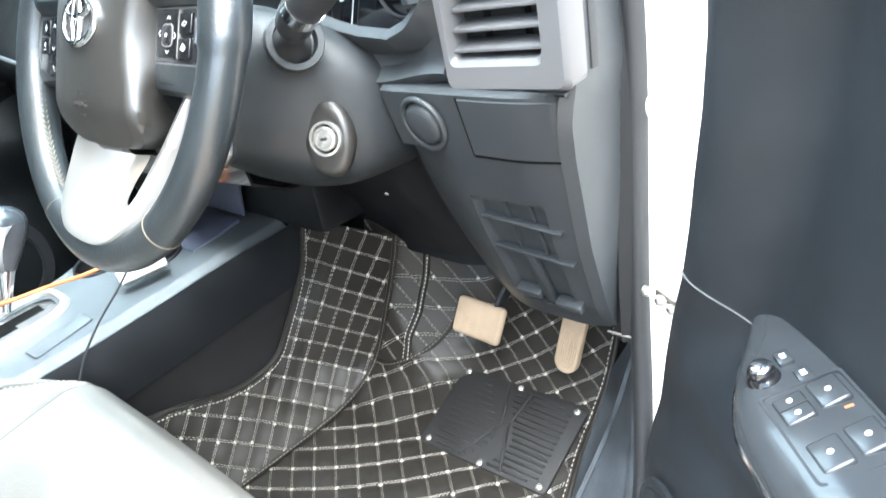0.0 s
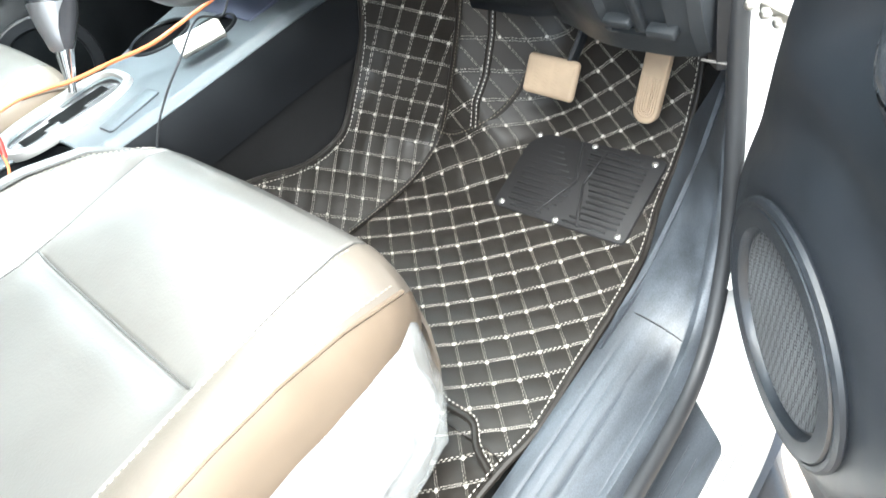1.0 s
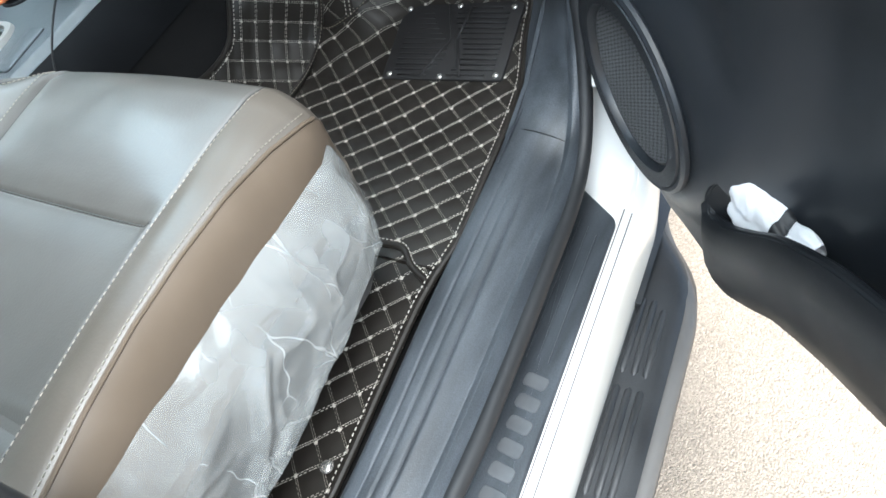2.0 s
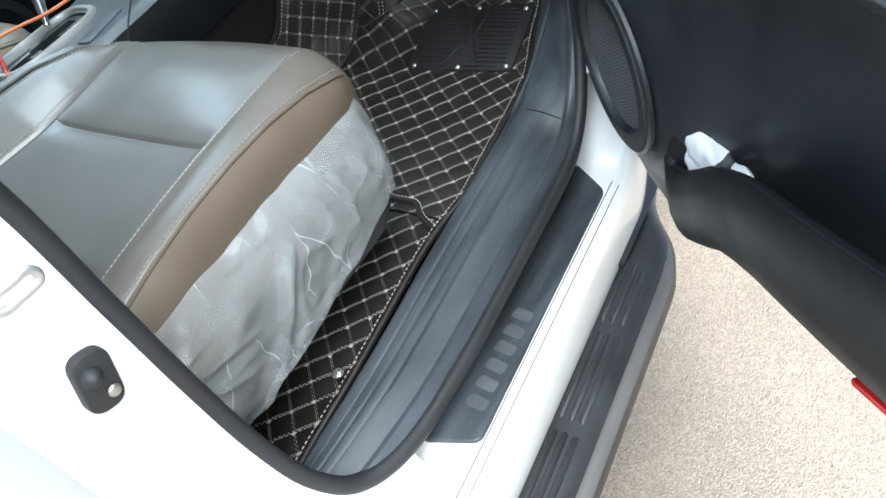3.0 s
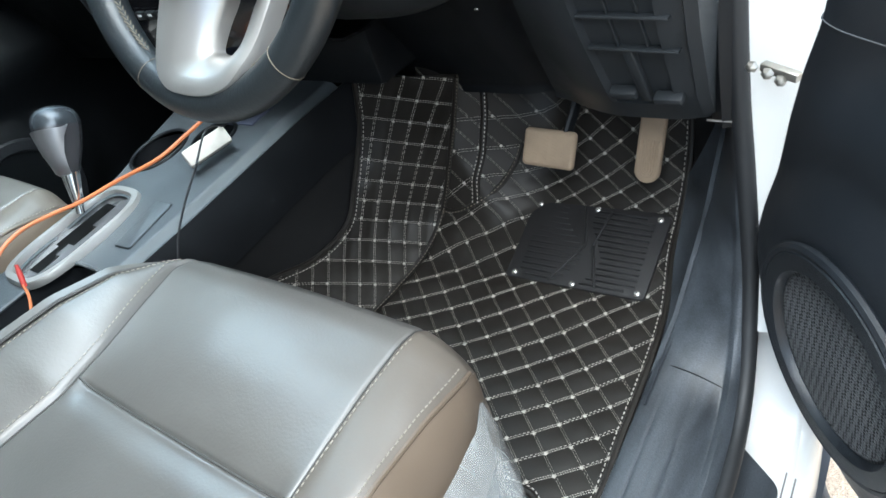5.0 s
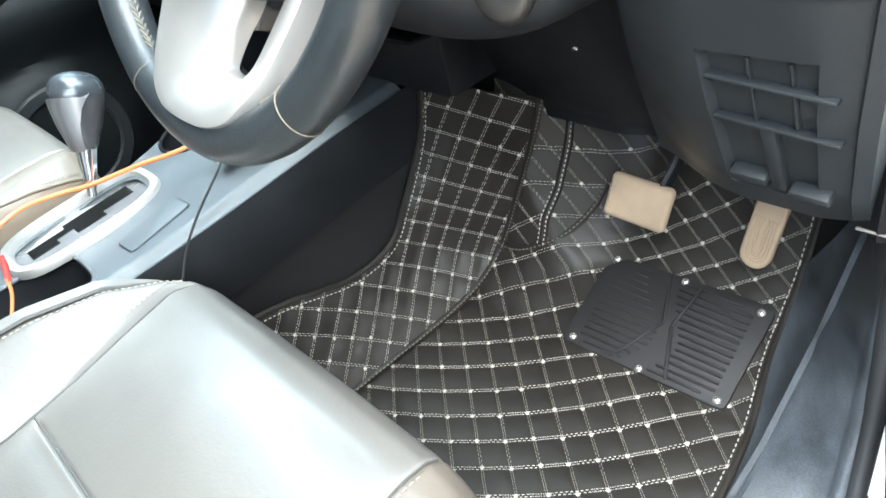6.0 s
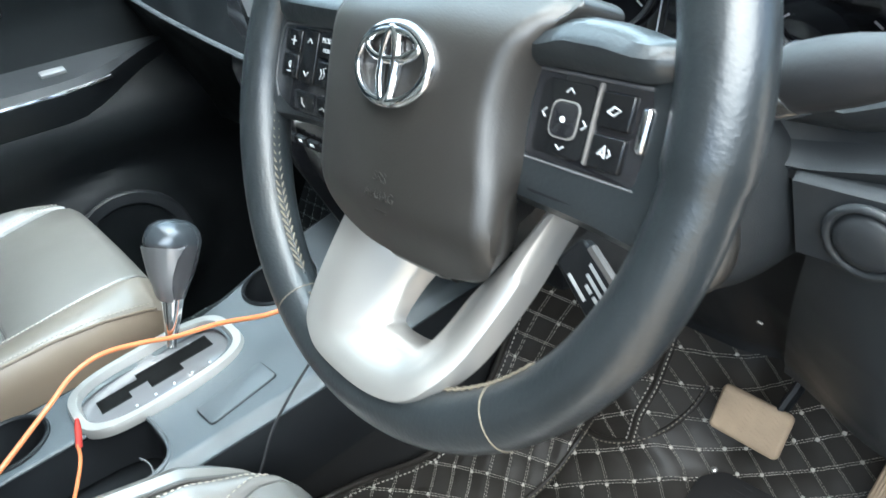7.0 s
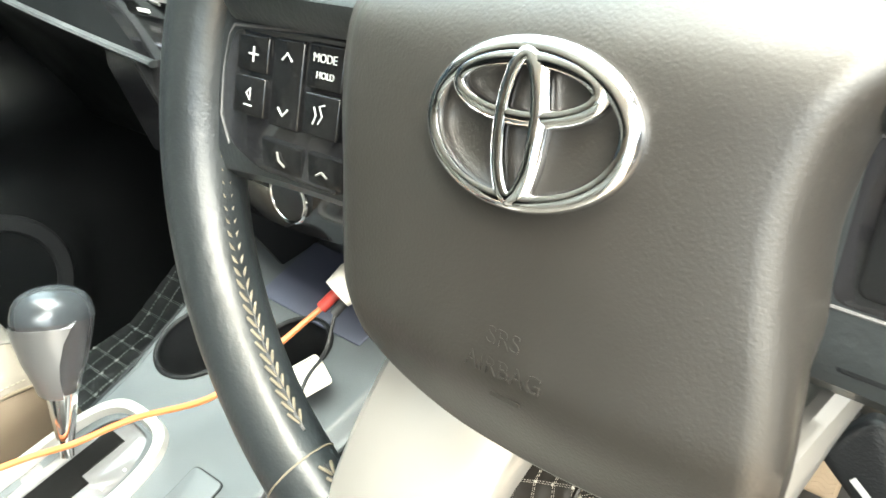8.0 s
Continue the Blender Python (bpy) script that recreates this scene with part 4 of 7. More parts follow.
SEAT_Y = (-0.26, -0.05, 0.016, 0.082, 0.147, 0.213, 0.279, 0.33, 0.352, 0.366, 0.374)
SEAT_X = 0.020


def seat_inner(y, side=1):
    """Half the width between the two seams beside the seat panel."""
    if side < 0:
        return float(np.interp(y, SEAT_Y, (0.225, 0.199, 0.188, 0.177, 0.168, 0.177, 0.193, 0.206, 0.203, 0.189, 0.174)))
    return float(np.interp(y, SEAT_Y, (0.225, 0.199, 0.188, 0.177, 0.169, 0.162, 0.156, 0.153, 0.151, 0.149, 0.147)))


def seat_outer(y, side=1):
    """Half the width between the outer seams."""
    if side < 0:
        return float(np.interp(y, SEAT_Y, (0.300, 0.277, 0.265, 0.254, 0.246, 0.239, 0.233, 0.225, 0.216, 0.200, 0.184)))
    return float(np.interp(y, SEAT_Y, (0.285, 0.262, 0.250, 0.239, 0.231, 0.224, 0.218, 0.212, 0.205, 0.194, 0.180)))


def seat_top(x, y):
    """The height of the cushion's upper skin; x is counted from its middle."""
    side = 1 if x >= 0 else -1
    ax, hi, ho = abs(x), seat_inner(y, side), seat_outer(y, side)
    zi = float(np.interp(y, SEAT_Y, (0.872, 0.872, 0.880, 0.887, 0.893, 0.898, 0.903, 0.905, 0.900, 0.888, 0.862)))
    zo = float(np.interp(y, SEAT_Y, (0.880, 0.872, 0.884, 0.892, 0.896, 0.896, 0.889, 0.876, 0.866, 0.852, 0.830)))
    if side < 0:
        zo += float(np.interp(y, SEAT_Y, (0.040, 0.040, 0.042, 0.044, 0.046, 0.048, 0.044, 0.030, 0.020, 0.008, 0.0)))
    groove = (-0.0045 * bump_at(y, 0.172, 0.0022) - 0.0050 * bump_at(y, 0.166, 0.018)) * ease(hi - 0.004, hi - 0.02, ax) - 0.011 * bump_at(y, -0.018, 0.009) * (ax < hi)
    if ax <= hi:
        t = ax / hi
        dish = -0.010 * (1 - t ** 4) * ease(0.30, 0.02, y) + 0.006 * (1 - t * t) * ease(0.16, 0.26, y)
        swell = 0.0035 * math.cos((y - 0.262) * 18) * (1 - t ** 6) * (y > 0.17)
        return zi + dish + swell + groove - 0.0022 * bump_at(ax, hi, 0.0024)
    t = (ax - hi) / (ho - hi)
    return zi + (zo - zi) * t + 0.007 * math.sin(math.pi * min(t, 1)) ** 0.8 - 0.0022 * bump_at(ax, hi, 0.0024) - 0.004 * ease(0.80, 1.0, t)


def make_seat(name, label, wrapped):
    s = thing(name, label, "car seat", group="front seats")
    rows = []
    ys = np.concatenate([np.linspace(-0.26, 0.16, 54), np.linspace(0.162, 0.182, 17), np.linspace(0.19, 0.34, 24), np.linspace(0.344, 0.374, 10)])
    half = np.concatenate([np.linspace(0, 0.90, 18), np.linspace(0.93, 0.97, 4), np.linspace(0.977, 1.023, 9), np.linspace(1.035, 1.05, 2)])

    def columns(y):
        both = []
        for side in (-1, 1):
            hi, ho = seat_inner(y, side), seat_outer(y, side)
            both.append([h * hi for h in half] + [hi * 1.05 + (ho - hi * 1.05) * k / 14 for k in range(1, 15)])
        return [-x for x in both[0][:0:-1]] + both[1]

    for y in ys:
        rows.append([(SEAT_X + x, y, seat_top(x, y)) for x in columns(y)])
    # the front rolls down
    for dy, dz in ((0.382, -0.05), (0.380, -0.10), (0.365, -0.16)):
        rows.append([(SEAT_X + x * 0.98, dy, seat_top(x, 0.374) + dz) for x in columns(0.374)])
    part("seat_panel", sheet([r[20:73][::-1] for r in rows], 0.004), SEATPANEL, s, "smooth grey leather seat panel")
    for cut, hide in ((slice(0, 21), SEATPANEL), (slice(72, 93), SEAT)):
        part("bolster", sheet([r[cut][::-1] for r in rows], 0.004), hide, s, "grey leather bolster")

    def skin(x, y, up=0.001):
        return np.array((SEAT_X + x, y, seat_top(x, y) + up))

    for sgn in (-1, 1):
        # taupe side panel below the outer seam
        rows = []
        for y in list(np.linspace(-0.26, 0.34, 60)) + [0.352, 0.362, 0.372]:
            top = skin(sgn * seat_outer(y, sgn), y, 0.002)
            pin = 0.022 * ease(0.29, 0.372, y)
            if sgn < 0:
                e = ease(0.372, 0.30, y)
                rows.append([top] + [top + np.array((-dx * e, 0, dz)) for dx, dz in ((0.012, 0.006 * e), (0.025, 0.003 * e - 0.004), (0.034, -0.022), (0.034, -0.07), (0.0, -0.16))])
                continue
            rows.append([top, top + np.array((sgn * (0.007 - pin * 0.3), 0, -0.010)), top + np.array((sgn * (0.011 - pin * 0.5), 0, -0.032)), top + np.array((sgn * (0.009 - pin), 0, -0.065)), top + np.array((sgn * (0.008 - pin), 0, -0.12)), top + np.array((-sgn * 0.02, 0, -0.16))])
        part("side_panel", sheet(rows if sgn < 0 else [r[::-1] for r in rows], 0.003), SEATSIDE if sgn > 0 else SEATPANEL, s, "taupe leather side panel" if sgn > 0 else "grey leather side panel")
        seam = [skin(sgn * (seat_outer(y, sgn) - 0.001), y, 0.0035) for y in np.linspace(-0.25, 0.350, 70)]
        part("outer_piping", tube(seam, 0.0022, 6), SEATSIDE if sgn > 0 else SEAMDARK, s)
        part("outer_stitching", stitches([skin(sgn * (seat_outer(y, sgn) - 0.0075), y, 0.0006) for y in np.linspace(-0.25, 0.346, 90)], (sgn * 0.3, 0, 1), 0.0040, 0.0020, 0.0011, 0.0010), SEATTHREAD, s, "taupe stitching", smooth=False)
        inner = [skin(sgn * (seat_inner(y, sgn) + 0.0065), y, 0.0008) for y in np.linspace(-0.22, 0.345, 70)]
        part("inner_stitching", stitches(inner, (0, 0, 1), 0.0040, 0.0024, 0.0010, 0.0009), SEATTHREAD, s, smooth=False)
    for sgn in (-1, 1):
        part("seam_line", tube([skin(sgn * seat_inner(y, sgn), y, 0.0006) for y in np.linspace(-0.2, 0.362, 60)], 0.0012, 6), SEAMDARK, s)
        rows = []
        for y in np.linspace(-0.24, 0.358, 30):
            top = skin(sgn * seat_outer(y, sgn), y, 0)
            pin = 0.03 * ease(0.29, 0.372, y)
            rows.append([top + np.array((sgn * (0.004 - pin), 0, -0.09)), top + np.array((sgn * (0.008 - pin), 0, -0.12)), (top[0] + sgn * (0.010 - pin), y, 0.72), (top[0] + sgn * (0.000 - pin), y, 0.665), (top[0] - sgn * 0.03, y, 0.645)])
        part("seat_skirt", sheet(rows if sgn < 0 else [r[::-1] for r in rows], 0.003), SEATSKIRT, s, "grey plastic seat skirt")
    for y0 in (0.172, -0.018):
        h, hl = seat_inner(y0) - 0.004, seat_inner(y0, -1) - 0.004
        part("crease_line", tube([skin(x, y0, 0.0006) for x in np.linspace(-hl, h, 40)], 0.0013, 6), SEAMDARK, s)
    # base under the cushion
    part("seat_base", rbox((0.42, 0.44, 0.12), pose(0, 0.10, 0.70), 0.02), BLACK, s, "black seat base")
    for sx in (-0.14, 0.12):
        part("seat_rail", rbox((0.03, 0.36, 0.045), pose(sx, 0.02, 0.615), 0.006), BLACK, s)
    # backrest
    rows = []
    for k in range(30):
        h = k / 29
        z, yc = 0.78 + 0.62 * h, -0.21 - 0.19 * h
        row = []
        for a in np.linspace(-1, 1, 31):
            bolster = 0.075 * ease(0.55, 0.95, abs(a)) * (1 - 0.5 * h)
            edge = -0.06 * ease(0.86, 1.0, abs(a))
            row.append((a * (0.265 - 0.03 * h), yc + bolster + edge - 0.02 * math.cos(a * 1.5), z))
        rows.append(row)
    part("backrest", sheet(rows[::-1], 0.10), SEAT, s, "grey leather backrest")
    part("headrest", rbox((0.26, 0.10, 0.18), pose(0, -0.46, 1.52, -10), 0.04, 4), SEAT, s)
    return s


driver_seat = make_seat("car_seat", "grey leather driver seat with taupe sides and beige stitching", True)

# polythene cover still on the seat's outer side
FILM_Y = (-0.12, -0.05, 0.014, 0.078, 0.143, 0.207, 0.271, 0.315, 0.345, 0.362)


def ridge(p, size):
    """A sharp crease where a noise field crosses zero."""
    return 1 - min(1.0, abs(noise.noise(p)) / size)


rows = []
for i in range(131):
    y = -0.12 + 0.482 * i / 130
    row = []
    for j in range(71):
        t = j / 70
        zt = float(np.interp(y, FILM_Y, (0.846, 0.850, 0.856, 0.858, 0.858, 0.855, 0.848, 0.841, 0.838, 0.836)))
        zb = float(np.interp(y, FILM_Y, (0.615, 0.630, 0.655, 0.680, 0.698, 0.710, 0.716, 0.718, 0.722, 0.73)))
        xt = float(np.interp(y, FILM_Y, (0.296, 0.290, 0.285, 0.280, 0.272, 0.262, 0.249, 0.236, 0.218, 0.190)))
        xb = float(np.interp(y, FILM_Y, (0.236, 0.244, 0.264, 0.278, 0.284, 0.281, 0.270, 0.256, 0.228, 0.195)))
        z = zt + (zb - zt) * t
        bulge = 0.022 * math.sin(math.pi * min(t ** 0.8, 1)) * (1 - 0.7 * ease(0.30, 0.36, y))
        tuck = -0.03 * ease(0.90, 1.0, t)
        n1 = noise.noise((y * 12 + z * 8, z * 15 - y * 6, 1.7))
        # folds fan out from the tied rear top corner
        dy, dz = y + 0.09, 0.80 - z
        ang, far = math.atan2(dz, dy), math.hypot(dy, dz)
        fan = ridge((ang * 3.2, far * 4, 0.4), 0.30) * math.exp(-((far - 0.07) / 0.09) ** 2)
        cr = ridge((y * 16 + z * 11, z * 13 - y * 9, 4.1), 0.22) + 0.6 * ridge((y * 30, z * 34 + y * 14, 8.3), 0.25)
        big = bump_at(y - 0.7 * (z - 0.76), 0.08, 0.011) - 0.6 * bump_at(y - 0.7 * (z - 0.76), 0.055, 0.013)
        crumple = 0.009 * n1 + 0.0022 * cr + 0.006 * fan + 0.007 * big * ease(0.15, 0.4, t)
        crumple = max(crumple, -0.003)
        row.append((0.012 + xt + (xb - xt) * t + bulge + tuck + crumple * ease(0, 0.10, t) * (1 - 0.5 * ease(0.85, 1, t)), y, z + 0.004 * noise.noise((y * 25, 3.3, 0)) * (1 - t)))
    rows.append(row)
cover = thing("plastic_seat_cover", "crumpled clear polythene film over the driver seat side", "plastic wrap")
part("film_side", sheet([r[::-1] for r in rows[:-12]]), FILM, cover)
part("film_corner", sheet([r[::-1] for r in rows[-13:]]), FILM, cover)


# ---- centre console ----
def deck(y):
    return float(np.interp(y, (-0.2, 0.10, 0.33, 0.45, 0.60, 0.80), (0.890, 0.893, 0.904, 0.922, 0.942, 0.958)))


def con_right(y):
    return float(np.interp(y, (-0.2, 0.14, 0.25, 0.33, 0.42, 0.50, 0.60, 0.80), (-0.262, -0.262, -0.266, -0.266, -0.254, -0.248, -0.243, -0.235)))


def con_left(y):
    return float(np.interp(y, (-0.2, 0.30, 0.36, 0.45, 0.53, 0.70, 0.80), (-0.505, -0.502, -0.494, -0.506, -0.532, -0.57, -0.58)))


console = thing("centre_console", "dark grey grained plastic centre console with cup holders", "car console")


def in_hole(x, y):
    """Openings in the deck: gear gate, two cup holders, the rear tray and the front tray."""
    g = abs((x + 0.424) / 0.040) ** 3 + abs((y - 0.325) / 0.085) ** 3 < 1
    c1 = (x + 0.456) ** 2 + (y - 0.507) ** 2 < 0.047 ** 2
    c2 = (x + 0.362) ** 2 + (y - 0.548) ** 2 < 0.036 ** 2
    r = abs((x + 0.334) / 0.060) ** 4 + abs((y - 0.195) / 0.098) ** 4 < 1 or (x + 0.448) ** 2 + (y - 0.165) ** 2 < 0.042 ** 2
    return g or c1 or c2 or r


bm = bmesh.new()
ny, nx = 260, 110
yy = np.linspace(-0.15, 0.70, ny + 1)
verts = {}
for i, y in enumerate(yy):
    for j in range(nx + 1):
        x = con_left(y) + (con_right(y) - con_left(y)) * j / nx
        rnd = -0.010 * (1 - ease(0, 0.018, con_right(y) - x)) - 0.012 * (1 - ease(0, 0.02, x - con_left(y)))
        verts[i, j] = bm.verts.new((x, y, deck(y) + rnd))
for i in range(ny):
    for j in range(nx):
        q = [verts[i, j], verts[i, j + 1], verts[i + 1, j + 1], verts[i + 1, j]]
        c = sum((v.co for v in q), Vector()) / 4
        if not in_hole(c.x, c.y):
            bm.faces.new(q)
loose = [v for v in bm.verts if not v.link_faces]
for v in loose:
    bm.verts.remove(v)
# true outlines along the openings
def edge_of(cx, cy, rx, ry, power=2.0):
    return [(cx + x, cy + y) for x, y in oval(rx, ry, 400, power)]


borders = np.array(edge_of(-0.424, 0.325, 0.040, 0.085, 3.0) + edge_of(-0.456, 0.507, 0.047, 0.047) + edge_of(-0.362, 0.548, 0.036, 0.036) + edge_of(-0.334, 0.195, 0.060, 0.098, 4.0) + edge_of(-0.448, 0.165, 0.042, 0.042))
outer = {verts[i, j] for i in range(ny + 1) for j in range(nx + 1) if i in (0, ny) or j in (0, nx)}
for v in [v for v in bm.verts if v.is_boundary and v not in outer]:
    gap = np.hypot(borders[:, 0] - v.co.x, borders[:, 1] - v.co.y)
    if gap.min() < 0.005:
        v.co.x, v.co.y = borders[gap.argmin()]
part("deck", bm, CONSOLE, console, "grey grained upper deck")
part("deck_floor", rbox((0.23, 0.80, 0.01), pose(-0.38, 0.25, 0.826), 0.001), BLACK, console)
# side walls down to the carpet
rows = []
for y in np.linspace(-0.15, 0.80, 40):
    r = con_right(y)
    rows.append([(r + 0.001, y, deck(y) - 0.009), (r + 0.006, y, deck(y) - 0.03), (r + 0.006, y, deck(y) - 0.075), (r + 0.002, y, deck(y) - 0.10)])
part("side_wall", sheet(rows, 0.004), BLACK, console, "black side of the console")
rows = []
for y in np.linspace(-0.15, 0.86, 40):
    r = con_right(y)
    rows.append([(r, y, deck(y) - 0.097), (r - 0.022, y, deck(y) - 0.14), (r - 0.030, y, 0.66), (r + 0.01, y, 0.575)])
part("tunnel_carpet", sheet(rows, 0.004), CARPET, console, "black carpet on the tunnel side")
rows = [[(con_left(y), y, deck(y) - 0.012), (con_left(y) - 0.006, y, deck(y) - 0.08), (con_left(y) - 0.01, y, 0.575)] for y in np.linspace(-0.15, 0.80, 24)]
part("side_wall", sheet([r[::-1] for r in rows], 0.004), BLACK, console)
for cx, cy, cr in ((-0.456, 0.507, 0.047), (-0.362, 0.548, 0.036), (-0.448, 0.165, 0.042)):
    ring = [(cx + cr * math.cos(a), cy + cr * math.sin(a), deck(cy + cr * math.sin(a)) + 0.001) for a in np.linspace(0, 2 * math.pi, 40, endpoint=False)]
    part("cup_rim", tube(ring, 0.0028, 8, loop=True), BLACK, console)
    wall = [[(cx + cr * math.cos(a), cy + cr * math.sin(a), z) for z in (deck(cy), deck(cy) - 0.04, 0.838)] for a in np.linspace(0, 2 * math.pi, 32, endpoint=False)]
    part("cup_wall", sheet(list(map(list, zip(*wall))), 0, True), BLACK, console)
# gear gate: satin surround, dark gate plate
tilt = basis((-0.424, 0.328, deck(0.325) + 0.0005), (1, 0, 0), (0, -0.08, 1))
part("gate_surround", plate(oval(0.0610, 0.0985, 72, 3.4), 0.011, tilt, 0.0052, 5, oval(0.0495, 0.0865, 72, 3.2)), SILVER, console, "satin silver gear gate surround")
gp = part("gate_plate", plate(oval(0.0498, 0.0868, 48, 3.2), 0.004, tilt @ pose(0, 0, -0.004), 0.001), GATEGREY, console, "glossy grey gear gate")
slot = [(x * 1.60 - 0.006, y * 1.22) for x, y in [(-0.012, 0.055), (0.004, 0.055), (0.004, 0.020), (0.012, 0.020), (0.012, -0.012), (0.002, -0.012), (0.002, -0.030), (0.010, -0.030), (0.010, -0.058), (-0.006, -0.058), (-0.006, -0.018), (-0.012, -0.018)]]
part("gate_slot", plate(slot, 0.0008, tilt @ pose(0, 0, 0.0001), 0.0002, 1), VOID, gp)
for k in range(5):
    part("gate_mark", rbox((0.0032, 0.0026, 0.0006), tilt @ pose(0.029, 0.05 - 0.022 * k, 0.0004), 0), DIMPRINT, gp)
# blank switch cover on the deck
cov = [(-0.018, -0.041), (0.018, -0.041), (0.018, 0.041), (-0.018, 0.041)]
cm = basis((-0.316, 0.375, deck(0.375) + 0.0004), (0.99, 0.06, 0), (0, -0.15, 1))
part("blank_cover", plate(rounded(cov, 0.006), 0.0018, cm, 0.0008), CONSOLE, console)
part("cover_gap", plate(rounded([(x * 1.07, y * 1.03) for x, y in cov], 0.007), 0.0006, cm, 0.0002, 1, rounded([(x * 1.0, y * 1.0) for x, y in cov], 0.006)), BLACK, console)
# rim of the rear well and the ring of the cup in it
rimw = [(-0.334 + 0.060 * math.copysign(abs(math.cos(a)) ** 0.5, math.cos(a)), 0.195 + 0.098 * math.copysign(abs(math.sin(a)) ** 0.5, math.sin(a))) for a in np.linspace(0, 2 * math.pi, 80, endpoint=False)]
part("well_rim", tube([(x, y, deck(y) - 0.001) for x, y in rimw], 0.0030, 8, loop=True), CONSOLE, console)
part("well_wall", sheet([[(x, y, z) for x, y in rimw] for z in (0.838, 0.87, 0.893)], 0, True), BLACK, console)
part("cup_ring", tube([(-0.322 + 0.046 * math.cos(a), 0.215 + 0.056 * math.sin(a), 0.878) for a in np.linspace(-0.3, 2.0, 40)], 0.0010, 6), VENTGREY, console, "thin bright ring of the cup holder")
part("front_tray", rbox((0.150, 0.085, 0.006), pose(-0.380, 0.622, 0.946, 10), 0.002), TRAY, console, "blue-grey open tray")
part("tray_back", rbox((0.190, 0.006, 0.085), pose(-0.405, 0.682, 0.998, -8), 0.002), TRAY, console)


def gear_lever():
    t = thing("gear_lever", "black leather gear lever with silver trim and chrome shaft", "gear lever")
    foot, head = Vector((-0.433, 0.352, 0.926)), Vector((-0.4625, 0.408, 1.053))
    ax = (head - foot).normalized()
    m = basis(foot, ax.cross((0, 1, 0)).normalized(), ax)
    part("shaft", tube([m @ Vector((0, 0, z)) for z in (0, 0.008, 0.014, 0.040, 0.060)], [0.0055, 0.0055, 0.0070, 0.0105, 0.0130], 16), CHROME, t, "chrome shaft widening to a collar")
    prof = [(0.052, 0.009, 0.009), (0.055, 0.0112, 0.0120), (0.066, 0.0130, 0.0150), (0.080, 0.0160, 0.0200), (0.098, 0.0190, 0.0240), (0.110, 0.0205, 0.0262), (0.118, 0.0205, 0.0262), (0.126, 0.0190, 0.0244), (0.132, 0.0160, 0.0208), (0.136, 0.0120, 0.0158), (0.1385, 0.0070, 0.0094), (0.1395, 0.0010, 0.0015)]
    prof = [(z * 1.06, rx * 1.24, ry * 1.20) for z, rx, ry in prof]
    rows = [[m @ Vector((rx * math.cos(a), ry * math.sin(a) + 0.002 * (z - 0.04) / 0.1, z)) for a in np.linspace(0, 2 * math.pi, 28, endpoint=False)] for z, rx, ry in prof]
    part("grip", sheet(rows, 0, True), SHIFTBLACK, t, "black leather grip")
    # silver shield on the driver's face of the grip, wrapping round its far side
    rows = []
    for k, (z, rx, ry) in enumerate(prof[:7]):
        last = float(np.interp(z, (0.055, 0.075, 0.10, 0.125), (2.95, 2.85, 3.0, 3.4)))
        rows.append([m @ Vector(((rx + 0.0016) * math.cos(a), (ry + 0.0016) * math.sin(a) + 0.002 * (z - 0.04) / 0.1, z - 0.016 * (k == 6) * (0.2 + 0.8 * abs(math.sin((a - 0.6) * 1.1))))) for a in np.linspace(-0.9, last, 18)])
    part("grip_trim", sheet(rows, 0.0016), SHIELD, t, "silver shield on the grip")
    cap = [[m @ Vector(((rx + 0.0008) * math.cos(a), (ry + 0.0008) * math.sin(a) + 0.002 * (z - 0.04) / 0.1, z)) for a in np.linspace(0, 2 * math.pi, 28, endpoint=False)] for z, rx, ry in [(0.1130 * 1.06, 0.0205 * 1.24, 0.0262 * 1.20), (0.1180 * 1.06, 0.0204 * 1.24, 0.0261 * 1.20)] + prof[7:]]
    part("grip_cap", sheet(cap, 0, True), GUNMETAL, t, "satin dark metal cap")


gear_lever()


# ---- dashboard ----
dash_ob = thing("dashboard", "dark grey grained plastic dashboard with silver vent trim", "dashboard")


def knee(z):
    """How far forward the lower dash face stands at a height."""
    return float(np.interp(z, (0.888, 0.903, 0.945, 1.03, 1.13, 1.20, 1.215), (0.745, 0.728, 0.700, 0.664, 0.632, 0.612, 0.630)))


LX1 = 0.338


def dash_right(x, z):
    """The lower dash narrows towards its foot."""
    lim = float(np.interp(z, (0.91, 1.13, 1.20), (0.297, 0.326, 0.338)))
    return x if x < 0.2 else 0.2 + (x - 0.2) * (lim - 0.2) / (LX1 - 0.2)


def round_off(x):
    """The panel curves away towards the door."""
    return 0.010 * ease(0.26, LX1, x) ** 2 + 0.010 * ease(0.322, LX1, x) ** 2


